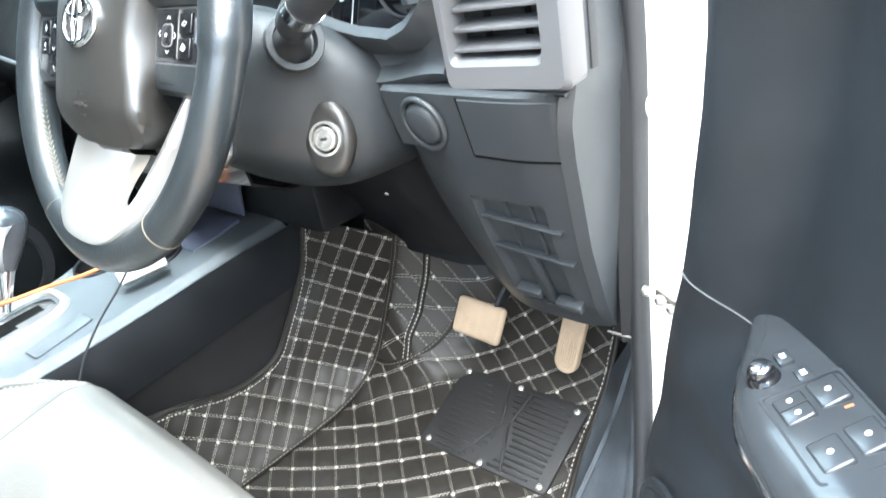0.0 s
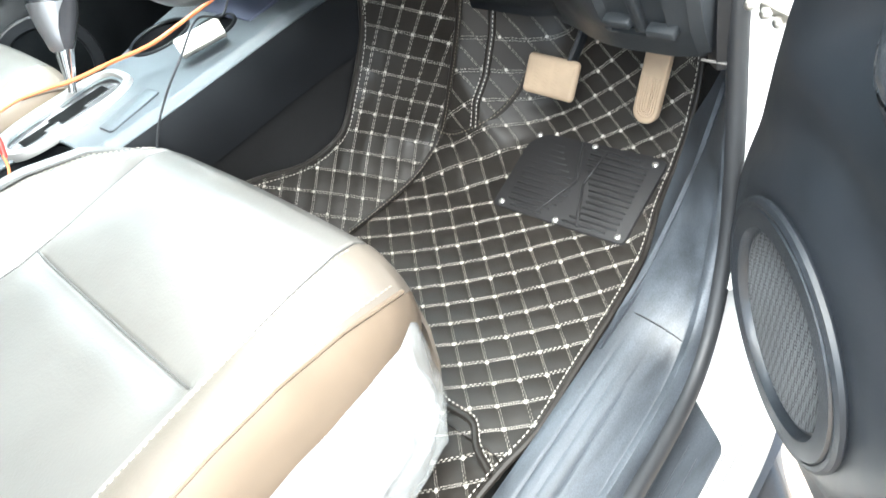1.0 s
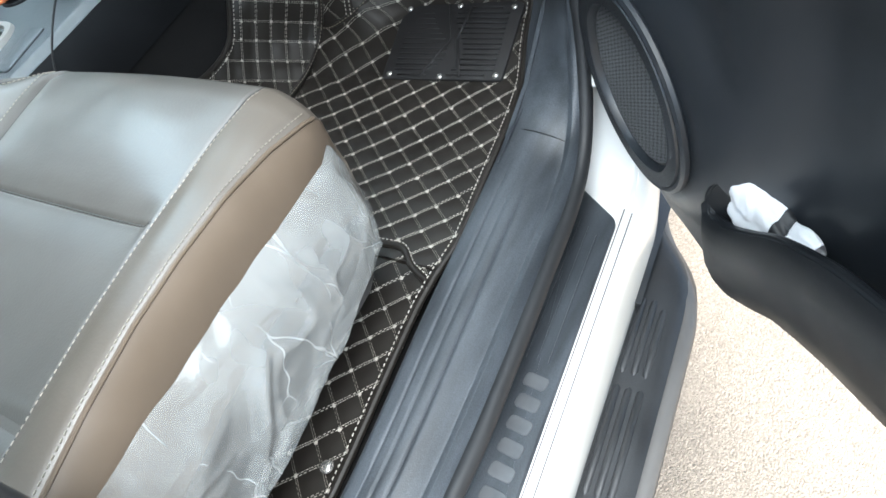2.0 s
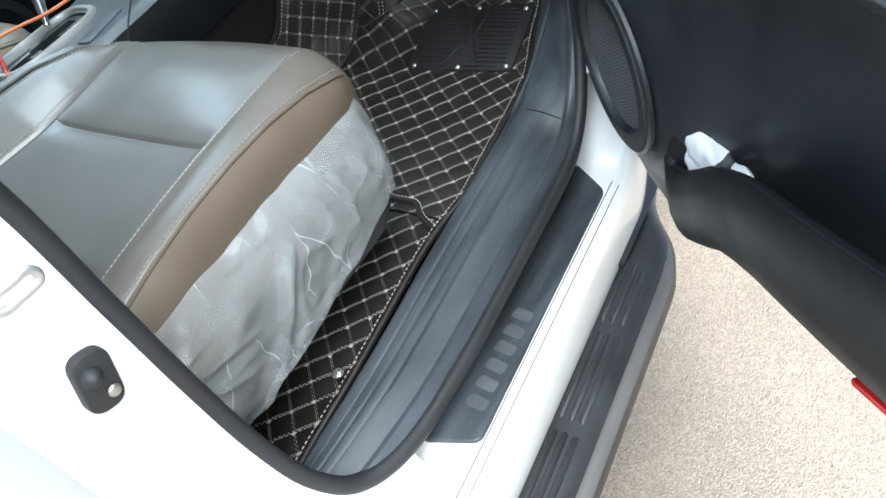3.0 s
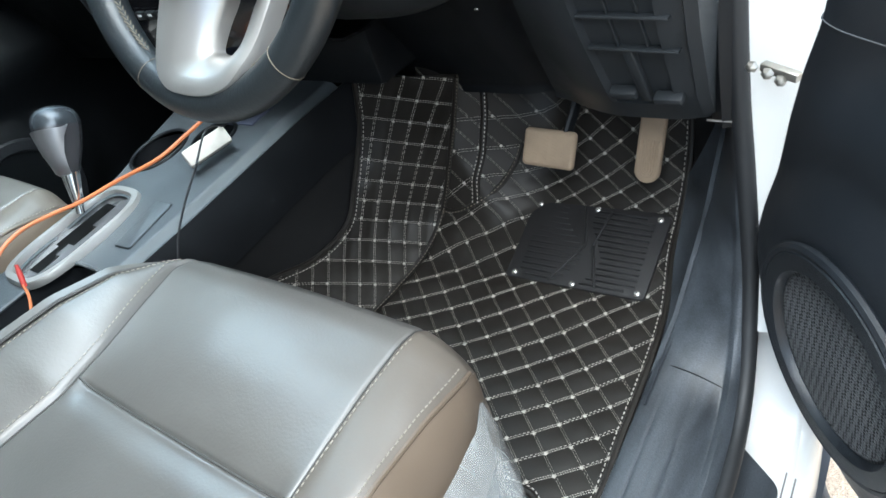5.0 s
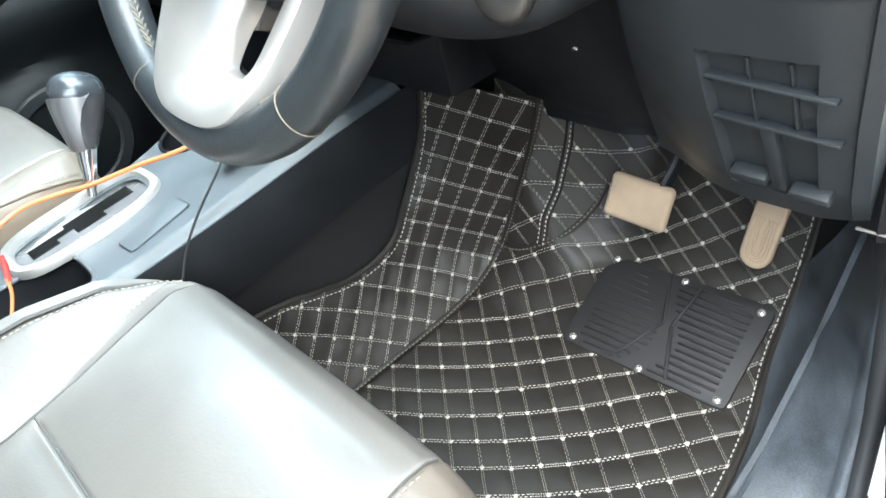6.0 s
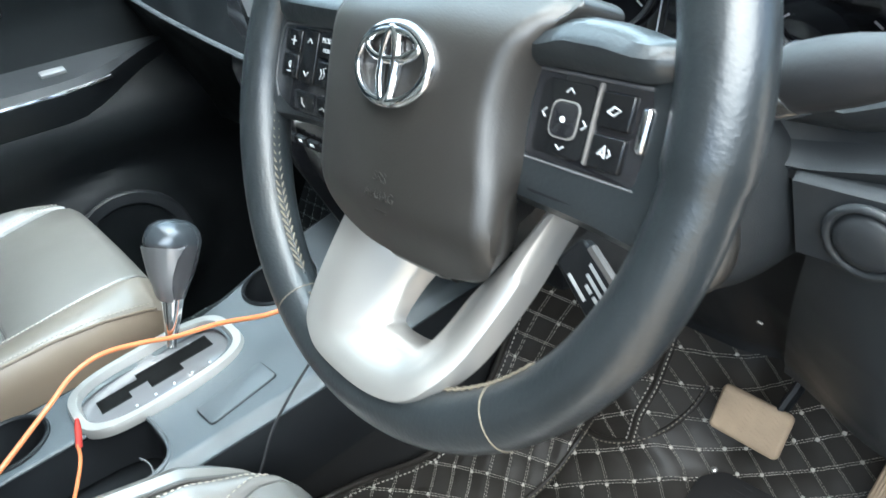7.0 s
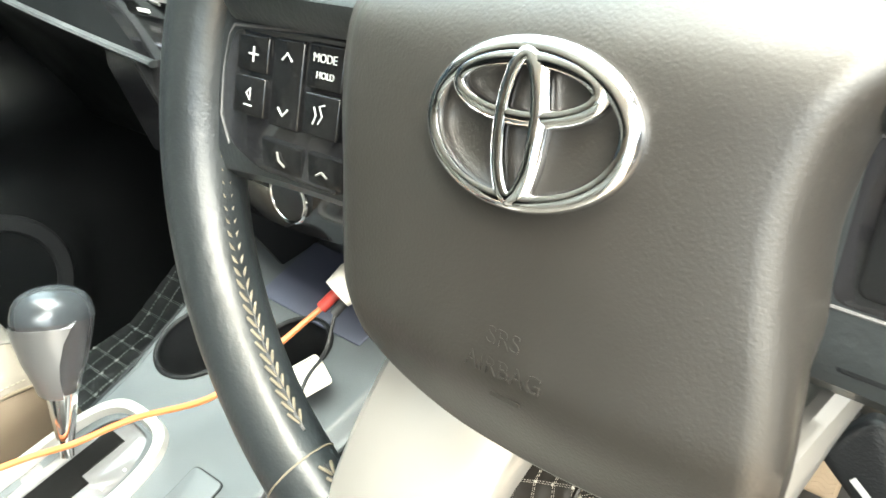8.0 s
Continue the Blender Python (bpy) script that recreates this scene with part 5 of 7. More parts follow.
def knee_rows(x0, x1, count, sweep=0.0):
    """Rows of the lower dash; its inner edge may sweep towards the column at the foot."""
    rows = []
    for x_ in np.linspace(x0, x1, count):
        row = []
        for z in np.linspace(0.903, 1.190, 60):
            x = x_ - sweep * ease(0.20, x0, x_) * min(max((1.12 - z) / 0.2, 0), 1)
            e = round_off(x)
            col = 0.05 * ease(0.13, 0.02, x)
            recess = 0.009 * (0.200 < x < 0.294) * (0.935 < z < 1.075)
            under = ease(0.205, 0.030, x)
            t = min(max((1.13 - z) / 0.215, 0), 1)
            y_, z_ = knee(z) + e + recess + col * ease(0.95, 1.15, z), z
            row.append((dash_right(x, z), y_ + (0.665 + 0.145 * t - y_) * under * (t > 0), z_ - 0.025 * t * under))
        low = row[0]
        row = [(low[0], 0.86, low[2] + 0.05), (low[0], low[1] + 0.02, low[2] - 0.003)] + row + [(x_, knee(1.19) + 0.006, 1.1945), (x_, 0.66, 1.197)]
        rows.append(row)
    return rows


panel = knee_rows(0.133, LX1, 56, 0.075)
part("knee_panel", sheet([[(x - 0.001, y + 0.03, z) for x, y, z in panel[0]], [(x - 0.001, y + 0.003, z) for x, y, z in panel[0]]] + panel, 0.003), DASH, dash_ob, "grained lower dash panel")
# dash continues under the column in black, which paints the shade there
part("under_cover", sheet([[(x, y + 0.014 * ease(0.00, 0.05, x), z) for x, y, z in row] for row in knee_rows(-0.26, 0.140, 48)], 0.003), BLACK, dash_ob, "lower dash under the steering column, blackened for shade")
# shelves and ribs of the coin recess
for z in (1.052, 1.012):
    part("recess_shelf", rbox((0.096, 0.011, 0.0035), pose(0.247, knee(z) + 0.0050, z, 6, 3, 0), 0.0012), DASH, dash_ob)
for x in (0.232, 0.263):
    for z0, z1 in ((1.054, 1.075), (1.014, 1.050)):
        part("recess_rib", rbox((0.003, 0.006, z1 - z0), pose(x, knee((z0 + z1) / 2) + 0.0080, (z0 + z1) / 2, 18), 0.001), DASH, dash_ob)
part("recess_post", rbox((0.013, 0.010, 0.078), pose(0.240, knee(0.975) + 0.0055, 0.975, 22), 0.003), DASH, dash_ob)
for x in (0.217, 0.267):
    part("pull_lip", rbox((0.032, 0.014, 0.011), pose(x, knee(0.950) + 0.002, 0.950 - 0.1 * (x - 0.217), 24), 0.003), DASH, dash_ob, "moulded finger lip")
# flush lid beside the round cap, following the panel
LID = (0.230, 0.331, 1.129, 1.1875)


def on_panel(x, z, up):
    return (dash_right(x, z), knee(z) + round_off(x) - up, z)


rows = []
for u in [0, 0.004, 0.012, 0.03] + list(np.linspace(0.08, 0.92, 16)) + [0.97, 0.988, 0.996, 1]:
    rows.append([on_panel(LID[0] + (LID[1] - LID[0]) * u, LID[2] + (LID[3] - LID[2]) * v, 0.0020 - 0.004 * max(ease(0.010, 0, u), ease(0.990, 1, u), ease(0.03, 0, v), ease(0.97, 1, v))) for v in [0, 0.012, 0.03] + list(np.linspace(0.1, 0.9, 10)) + [0.97, 0.988, 1]])
part("coin_lid", sheet(rows), DASH, dash_ob, "smooth flush lid of the coin box")
gap = [on_panel(LID[0] - 0.0008, z, 0.0002) for z in np.linspace(LID[3], LID[2], 10)] + [on_panel(x, LID[2] - 0.0008, 0.0002) for x in np.linspace(LID[0], LID[1], 20)] + [on_panel(LID[1] + 0.0008, z, 0.0002) for z in np.linspace(LID[2], LID[3], 10)]
part("lid_gap", tube(gap, 0.0012, 6), VOID, dash_ob)
cap_m = basis((0.179, knee(1.159) - 0.002, 1.159), (1, 0, 0), (0.05, -0.95, -0.28))
cap = part("round_cap", tube([cap_m @ Vector((0.0240 * math.cos(a), 0.0265 * math.sin(a), 0.0012)) for a in np.linspace(0, 2 * math.pi, 56, endpoint=False)], 0.0030, 12, loop=True), DASH, dash_ob, "round blanking cap with a raised ring")
part("cap_centre", sheet([[cap_m @ Vector((r * math.cos(a), r * 1.08 * math.sin(a), z)) for a in np.linspace(0, 2 * math.pi, 44, endpoint=False)] for r, z in ((0.0225, 0.000), (0.0205, 0.0005), (0.0195, 0.0030), (0.0180, 0.0048), (0.012, 0.0062), (0.006, 0.0068), (0.0004, 0.0070))], 0, True), DASH, cap)
# right end of the dash
rows = []
for z in np.linspace(0.915, 1.40, 30):
    y = knee(min(z, 1.20)) + 0.012 * ease(1.17, 1.20, z)
    o = dash_right(LX1, z) - LX1
    rows.append([(0.326 + o, y + 0.02, z), (0.334 + o, y + 0.004, z), (0.340 + o, y + 0.008, z), (0.338 + o, y + 0.04, z), (0.322 + o * 0.5, y + 0.12, z)])
part("dash_end", sheet(rows, 0.003), DASH, dash_ob)
part("pillar_trim", sheet([[(0.29, 0.79, z), (0.298 + 0.03 * ease(0.93, 1.3, z), 0.735, z), (0.312 + 0.02 * ease(0.93, 1.3, z), 0.724, z), (0.324 + 0.012 * ease(0.93, 1.3, z), 0.730, z), (0.325 + 0.012 * ease(0.93, 1.3, z), 0.76, z)] for z in np.linspace(0.90, 1.40, 16)], 0.003), BLACK, dash_ob, "black pillar trim")

# side air vent
vent = part("air_vent", plate(rounded([(-0.056, -0.072), (0.070, -0.066), (0.082, 0.080), (-0.046, 0.080)], 0.009, 5), 0.026, basis((0.274, 0.638, 1.264), (1, 0, 0.0), (0, -0.98, -0.12)), 0.005, 3, rounded([(-0.046, -0.044), (0.046, -0.040), (0.056, 0.070), (-0.036, 0.070)], 0.008, 5)), VENTGREY, dash_ob, "silver-grey vent surround")
part("vent_cavity", rbox((0.13, 0.01, 0.14), pose(0.278, 0.660, 1.275), 0.001), RUBBER, vent)
for k in range(7):
    z = 1.230 + 0.0165 * k
    part("vent_slat", rbox((0.096, 0.022, 0.0035), pose(0.275 + 0.0012 * k, 0.634, z, 14, -3, 0), 0.0012), VENTGREY, vent)
for x in (0.248, 0.290):
    part("vent_rib", rbox((0.003, 0.01, 0.11), pose(x, 0.648, 1.280), 0.001), BLACK, vent)
part("vent_tab", rbox((0.030, 0.012, 0.010), pose(0.282, 0.612, 1.317, 18), 0.002), VENTGREY, vent)

# instrument hood and cluster
rows = []
for a in np.linspace(0.06, math.pi + 0.25, 40):
    cx, cz = 0.03 + 0.165 * math.cos(a), 1.26 + 0.115 * math.sin(a)
    rows.append([(0.03 + 0.135 * math.cos(a), 0.70, 1.26 + 0.09 * math.sin(a)), (0.03 + 0.145 * math.cos(a), 0.64, 1.26 + 0.10 * math.sin(a)), (0.03 + 0.156 * math.cos(a), 0.618, 1.26 + 0.108 * math.sin(a)), (cx, 0.615, cz), (0.03 + 0.18 * math.cos(a), 0.62, 1.26 + 0.128 * math.sin(a)), (0.03 + 0.20 * math.cos(a), 0.76, 1.26 + 0.14 * math.sin(a))])
part("hood_skirt", sheet([[(x, 0.628, lip - 0.004), (x, 0.620, lip + 0.001), (x, 0.617, lip - 0.003), (x, 0.624, lip - 0.012), (x, 0.632 + dip, (lip + low) / 2), (x, 0.630 + dip, low + 0.012), (x, 0.622, low + 0.001), (x, 0.630, low - 0.006), (x, 0.66, low - 0.008)] for x, lip, low, dip in [(x, float(np.interp(x, (0.05, 0.088, 0.119, 0.157, 0.181, 0.203, 0.216), (1.262, 1.250, 1.2445, 1.2415, 1.250, 1.270, 1.300))), 1.194 + 0.012 * ease(0.13, 0.21, x), 0.012 * bump_at(x, 0.15, 0.04)) for x in np.linspace(0.05, 0.216, 32)]], 0.003), DASH, dash_ob, "dark concave skirt below the instruments")
part("cluster_floor", rbox((0.36, 0.10, 0.006), pose(0.03, 0.672, 1.190), 0.001), BLACK, dash_ob)
part("instrument_hood", sheet(rows, 0.003), DASH, dash_ob, "curved instrument hood")
cl = part("instrument_panel", rbox((0.30, 0.008, 0.20), pose(0.03, 0.705, 1.26, -12), 0.002), GLOSS, dash_ob, "dark instrument panel")
cm = basis((0.03, 0.699, 1.265), (1, 0, 0), (0, -0.978, 0.208))
for gx in (-0.105, 0.075):
    part("gauge_ring", tube([cm @ Vector((gx + 0.045 * math.cos(a), 0.045 * math.sin(a) + 0.02, 0.002)) for a in np.linspace(0, 2 * math.pi, 48, endpoint=False)], 0.0018, 6, loop=True), VENTGREY, cl)
    for k in range(11):
        a = radians(215 - 25 * k)
        part("gauge_mark", rbox((0.007, 0.0014, 0.001), cm @ pose(gx + 0.037 * math.cos(a), 0.02 + 0.037 * math.sin(a), 0.001, 0, 0, math.degrees(a)), 0), WHITEPRINT, cl)
for pts in (((-0.052, 0.06), (-0.0555, -0.028)), ((-0.0555, -0.028), (-0.0116, -0.035)), ((-0.0116, -0.035), (0.006, 0.06))):
    part("display_line", tube([cm @ Vector((*p, 0.001)) for p in pts], 0.0007, 5), WHITEPRINT, cl)
text("85467", 0.0085, cm @ pose(-0.0295, -0.037, 0.001, 0, 0, -5), WHITEPRINT, cl, "trip_digits")
part("vehicle_icon", plate(rounded([(-0.006, -0.016), (0.005, -0.016), (0.006, 0.02), (0.003, 0.028), (-0.003, 0.028), (-0.006, 0.02)], 0.003), 0.0006, cm @ pose(-0.0255, 0.006, 0.0005) @ Matrix.Scale(0.8, 4), 0.0001, 1), WHITEPRINT, cl)
part("door_icon", rbox((0.006, 0.0018, 0.0006), cm @ pose(-0.0165, 0.016, 0.001, 0, 0, -30), 0), REDPRINT, cl)

# upper dash pad, centre stack and the far side
rows = []
for x in np.linspace(-1.16, 0.35, 40):
    up = 0.02 * bump_at(x, -0.42, 0.3)
    rows.append([(x, 0.985, 1.275), (x, 0.86, 1.36 + up), (x, 0.72, 1.385 + up), (x, 0.655, 1.375 + up), (x, 0.64, 1.345), (x, 0.655, 1.31)])
part("dash_pad", sheet(rows, 0.004), DASH, dash_ob, "soft grey dash top")
rows = []
for x in np.linspace(-0.62, -0.13, 24):
    b = 0.045 * bump_at(x, -0.38, 0.22)
    rows.append([(x, 0.68 - b, 1.345), (x, 0.635 - b, 1.33), (x, 0.615 - b, 1.24), (x, 0.600 - b, 1.16), (x, 0.615 - b, 1.06), (x, 0.66 - b, 1.035), (x, 0.70, 1.03)])
part("centre_fascia", sheet(rows[::-1], 0.004), GLOSS, dash_ob, "glossy black centre fascia")
scr = part("touch_screen", rbox((0.20, 0.008, 0.115), pose(-0.405, 0.567, 1.285, 8), 0.003), GLOSS, dash_ob, "touch screen in a black frame")
part("screen_glass", rbox((0.17, 0.003, 0.090), pose(-0.405, 0.563, 1.289, 8), 0.001), DISPLAY, scr)
part("screen_label", rbox((0.018, 0.001, 0.003), pose(-0.468, 0.5665, 1.236, 8), 0), WHITEPRINT, scr)
knob_m = basis((-0.300, 0.553, 1.118), (1, 0, 0), (0, -0.98, 0.18))
part("dial_ring", tube([knob_m @ Vector((0.020 * math.cos(a), 0.020 * math.sin(a), 0.008)) for a in np.linspace(0, 2 * math.pi, 40, endpoint=False)], 0.0018, 8, loop=True), CHROME, dash_ob, "chrome ring of the heater dial")
part("dial", plate(oval(0.019, 0.019, 32), 0.010, knob_m, 0.002), BLACK, dash_ob)
for k in range(4):
    part("heater_button", rbox((0.022, 0.006, 0.012), pose(-0.345 - 0.026 * k, 0.556, 1.118, 10), 0.0015), BLACK, dash_ob)
    part("heater_mark", rbox((0.008, 0.001, 0.003), pose(-0.345 - 0.026 * k, 0.5525, 1.119, 10), 0), WHITEPRINT, dash_ob)
part("fascia_trim", tube([(-0.46 + 0.02 * k, 0.556, 1.150) for k in range(12)], 0.0018, 6), VENTGREY, dash_ob)
# knee side of the stack and the passenger lower dash
rows = []
for x in np.linspace(-1.16, -0.50, 20):
    t = (x + 1.16) / 0.66
    rows.append([(x, 0.66, 1.34), (x, 0.625 - 0.03 * t, 1.27 - 0.05 * t), (x, 0.60 - 0.03 * t, 1.235 - 0.055 * t), (x, 0.64, 1.13), (x, 0.70, 0.98), (x, 0.80, 0.93)])
# base colour darkened to stand in for shade on the passenger side
part("passenger_dash", sheet(rows[::-1], 0.004), SHADEBLACK, dash_ob, "black passenger side dash, darkened for shade")
part("dash_strip", tube([(-1.15 + 0.67 * t, 0.597 - 0.030 * t - 0.012 * math.sin(3 * t), 1.255 - 0.066 * t) for t in np.linspace(0, 1, 24)], 0.0055, 8, squash=0.6), DASH, dash_ob, "thin grey strip along the dash")
part("fascia_cheek", sheet([[(-0.50, 0.56, 1.19), (-0.50, 0.70, 1.19)], [(-0.47, 0.575, 1.06), (-0.47, 0.72, 1.06)], [(-0.46, 0.62, 0.95), (-0.46, 0.74, 0.95)]], 0.006), BLACK, dash_ob)
part("lower_fascia", rbox((0.46, 0.10, 0.09), pose(-0.37, 0.745, 0.99), 0.01), BLACK, dash_ob)


# ---- steering column ----
TILT = radians(23.7)
WN = Vector((0, -math.cos(TILT), math.sin(TILT)))
WC = Vector((0.0044, 0.4392, 1.2749))
column = thing("steering_column", "dark grey steering column shroud with key lock", "steering column")
rows = []
COL = ((0.470, 0.030, 1.272, 1.235), (0.474, 0.046, 1.282, 1.195), (0.482, 0.054, 1.287, 1.172), (0.50, 0.064, 1.288, 1.152), (0.535, 0.068, 1.286, 1.128), (0.565, 0.084, 1.280, 1.105), (0.59, 0.110, 1.266, 1.092), (0.62, 0.126, 1.246, 1.086), (0.68, 0.126, 1.205, 1.086))
for y, hw, zt, zb in smooth_line(COL, 32):
    mid, hh = (zt + zb) / 2, (zt - zb) / 2
    rows.append([(0.002 + hw * math.copysign(abs(math.cos(a)) ** 0.6, math.cos(a)), y + 0.010 * math.sin(a), mid + hh * math.copysign(abs(math.sin(a)) ** 0.7, math.sin(a))) for a in np.linspace(0, 2 * math.pi, 56, endpoint=False)])
part("shroud", sheet(rows, 0, True), SHROUD, column, "grained column shroud")
key_m = basis((0.0985, 0.568, 1.155), (0.90, 0.42, 0.03), (0.40, -0.89, 0.22))
boss = [[key_m @ Vector((rx * math.cos(a), ry * math.sin(a), z)) for a in np.linspace(0, 2 * math.pi, 44, endpoint=False)] for rx, ry, z in ((0.0150, 0.0250, -0.036), (0.0235, 0.0345, -0.016), (0.0262, 0.0385, -0.009), (0.0255, 0.0370, -0.003), (0.0235, 0.0335, 0.0010), (0.0205, 0.0280, 0.0025), (0.0175, 0.0195, 0.0028), (0.0165, 0.0165, 0.002), (0.0163, 0.0163, -0.006))]
lock = part("lock_boss", sheet(boss, 0, True), HUB, column, "raised warm grey boss round the key lock")
part("lock_ring", plate(oval(0.0172, 0.0172, 40), 0.004, key_m @ pose(0, 0, 0.0012), 0.0016, 3, oval(0.0138, 0.0138, 40)), STUD, lock, "bright lock ring")
part("lock_well", plate(oval(0.0160, 0.0160, 30), 0.002, key_m @ pose(0, 0, -0.005), 0.0005), HUB, lock)
part("lock_cylinder", plate(oval(0.0118, 0.0118, 32), 0.011, key_m @ pose(0, 0, -0.004), 0.0025, 3), STUD, lock, "bright key cylinder")
part("key_slot", rbox((0.0070, 0.0024, 0.001), key_m @ pose(0, 0, 0.0070), 0), RUBBER, lock)
part("pull_tab", rbox((0.005, 0.003, 0.003), pose(0.130, 0.600, 1.089, 20, 10, 10), 0.0014), HUB, column, "small brown fastener")
# light stalk in its round collar
st0 = Vector((0.108, 0.548, 1.252))
collar_m = basis(tuple(st0 + Vector((-0.012, 0.010, -0.004))), (0.3, 0.9, 0.2), (0.86, -0.42, 0.26))
part("stalk_collar", plate(oval(0.027, 0.027, 36), 0.012, collar_m, 0.004, 3, oval(0.019, 0.019, 36)), SHROUD, column, "round collar of the light stalk")
stalk = part("light_stalk", tube(smooth_line([st0 + Vector((-0.02, 0.012, -0.008)), st0, st0 + Vector((0.020, -0.010, 0.010)), st0 + Vector((0.040, -0.018, 0.022)), st0 + Vector((0.070, -0.026, 0.036)), st0 + Vector((0.12, -0.036, 0.052))], 20), [0.019] * 3 + [0.018, 0.015, 0.012, 0.0105, 0.010, 0.0105, 0.0125, 0.0145, 0.016, 0.016, 0.016, 0.016, 0.016, 0.016, 0.016, 0.015, 0.013, 0.008], 18), RUBBER, column, "black light stalk with a bright ring")
part("stalk_ring", tube([st0 + Vector((0.054, -0.0215, 0.0285)), st0 + Vector((0.068, -0.0250, 0.035))], 0.0168, 18), CHROME, stalk)
wip = Vector((-0.085, 0.535, 1.262))
part("wiper_stalk", tube([wip, wip + Vector((-0.05, -0.02, 0.01)), wip + Vector((-0.11, -0.035, 0.02))], [0.013, 0.010, 0.011], 14), RUBBER, column)


# ---- steering wheel ----
wheel = thing("steering_wheel", "black leather steering wheel with silver spokes and chrome emblem", "steering wheel")
WM = basis(WC, (1, 0, 0), WN)


def on_wheel(u, v, n):
    return WM @ Vector((u, v, n))


RIM_R, RIM_T = 0.180, 0.0170


def rim_at(a, off=0.0, n=0.0):
    """A place on the rim's centre line, moved outwards and up."""
    return Vector(((RIM_R + off) * math.cos(a), (RIM_R + off) * math.sin(a), n))


NR = 180
rad = [RIM_T + 0.0018 * (bump_at(math.degrees(a) % 360, 10, 34) + bump_at(math.degrees(a) % 360, 188, 34)) for a in np.linspace(0, 2 * math.pi, NR, endpoint=False)]
rim = part("rim", tube([WM @ rim_at(a) for a in np.linspace(0, 2 * math.pi, NR, endpoint=False)], rad, 24, loop=True), WHEELLEATHER, wheel, "black leather rim")
for deg in (46, 134, 240.5, 307.5):
    a = radians(deg)
    loop = [WM @ rim_at(a + 0.012 * math.sin(b), (RIM_T + 0.0001) * math.cos(b), (RIM_T + 0.0001) * math.sin(b)) for b in np.linspace(0, 2 * math.pi, 32, endpoint=False)]
    part("rim_seam", tube(loop, 0.0005, 6, loop=True), WHEELTHREAD, rim, "thin tan seam across the rim")
# cross stitching along the inner side
for a0, a1 in ((-74, -40), (166, 237), (243, 286)):
    bm = bmesh.new()
    step = 2.05
    count = int((a1 - a0) / step)
    for k in range(count):
        a, mid, b = radians(a0 + k * step), radians(a0 + (k + 0.55) * step), radians(a0 + (k + 1.1) * step)
        for s in (1, -1):
            ends = [rim_at(a, -RIM_T * math.cos(0.04 + s * 0.19) - 0.0004, RIM_T * math.sin(0.04 + s * 0.19) + 0.0002), rim_at(mid, -RIM_T * math.cos(0.04 + s * 0.10) - 0.0010, RIM_T * math.sin(0.04 + s * 0.10) + 0.0006), rim_at(b, -RIM_T * math.cos(0.04) - 0.0002, RIM_T * math.sin(0.04))]
            tube([WM @ p for p in ends], [0.0007, 0.0008, 0.0006], 5, bm)
    part("rim_stitching", bm, WHEELTHREAD, rim, "tan herringbone stitching on the rim")
    part("stitch_groove", tube([WM @ rim_at(radians(d), -RIM_T * math.cos(0.04), RIM_T * math.sin(0.04)) for d in np.linspace(a0, a1, 70)], 0.0011, 5), RUBBER, rim)

# hub pad: a gently domed face with upright flanks
HV = (-0.084, -0.0825, -0.077, -0.068, -0.055, -0.035, -0.015, 0.005, 0.025, 0.040, 0.050, 0.057, 0.0615, 0.064)
HL = (0.020, -0.006, -0.030, -0.045, -0.0525, -0.0585, -0.063, -0.067, -0.0685, -0.066, -0.058, -0.043, -0.018, 0.012)
HR = (0.060, 0.075, 0.085, 0.0895, 0.0905, 0.0880, 0.0835, 0.0810, 0.0830, 0.0885, 0.0955, 0.0970, 0.0880, 0.060)


def hub_face(u, v):
    """How far the pad's face stands out."""
    return 0.0335 - 0.013 * ((u - 0.014) / 0.09) ** 2 - 0.016 * ease(-0.045, -0.090, v) ** 1.5 - 0.021 * ease(0.022, 0.071, v) ** 1.9


rows = []
vs = smooth_line([(v, l, r) for v, l, r in zip(HV, HL, HR)], 78)
for k in range(-3, len(vs) + 3):
    v, l, r = vs[min(max(k, 0), len(vs) - 1)]
    over = max(-k, k - len(vs) + 1, 0)
    sgn = -1 if k < 0 else 1
    tuck = ease(-0.015, -0.045, v)
    drop, push = (0, 0.004, 0.012, 0.034)[over], (0, 0.0028, 0.0045, 0.004)[over]
    row = [(l - 0.004, -0.024), (l - 0.0055, 0.004), (l - 0.0048, 0.012), (l - 0.0026, 0.0185)]
    row = [on_wheel(u, v + sgn * push, min(n, hub_face(l, v) - 0.003) - drop * 0.5) for u, n in row]
    for j in range(41):
        t = j / 40
        u = l + (r - l) * t
        soft = 0.0030 * (ease(0.06, 0.0, t) ** 2 + ease(0.96, 1.0, t) ** 2)
        row.append(on_wheel(u, v + sgn * push, hub_face(u, v) - soft - drop))
    row += [on_wheel(r + du, v + sgn * push, min(n, hub_face(r, v) - 0.005) - drop * 0.5) for du, n in ((0.0022, 0.0185), (0.0042 - 0.0014 * tuck, 0.012), (0.0056 - 0.0080 * tuck, 0.003), (0.0080 - 0.0280 * tuck, -0.024))]
    rows.append(row)
hub = part("hub_pad", sheet(rows[::-1]), HUB, wheel, "grey soft hub pad")
hub_back = [[on_wheel(r * math.cos(a) + 0.014, r * math.sin(a) - 0.008, n) for a in np.linspace(0, 2 * math.pi, 32, endpoint=False)] for r, n in ((0.074, -0.006), (0.070, -0.03), (0.05, -0.045), (0.03, -0.06))]
part("hub_back", sheet(hub_back, 0, True), BLACK, wheel)

# chrome emblem: one large oval with two crossing ovals
EU, EV = 0.0142, 0.0142


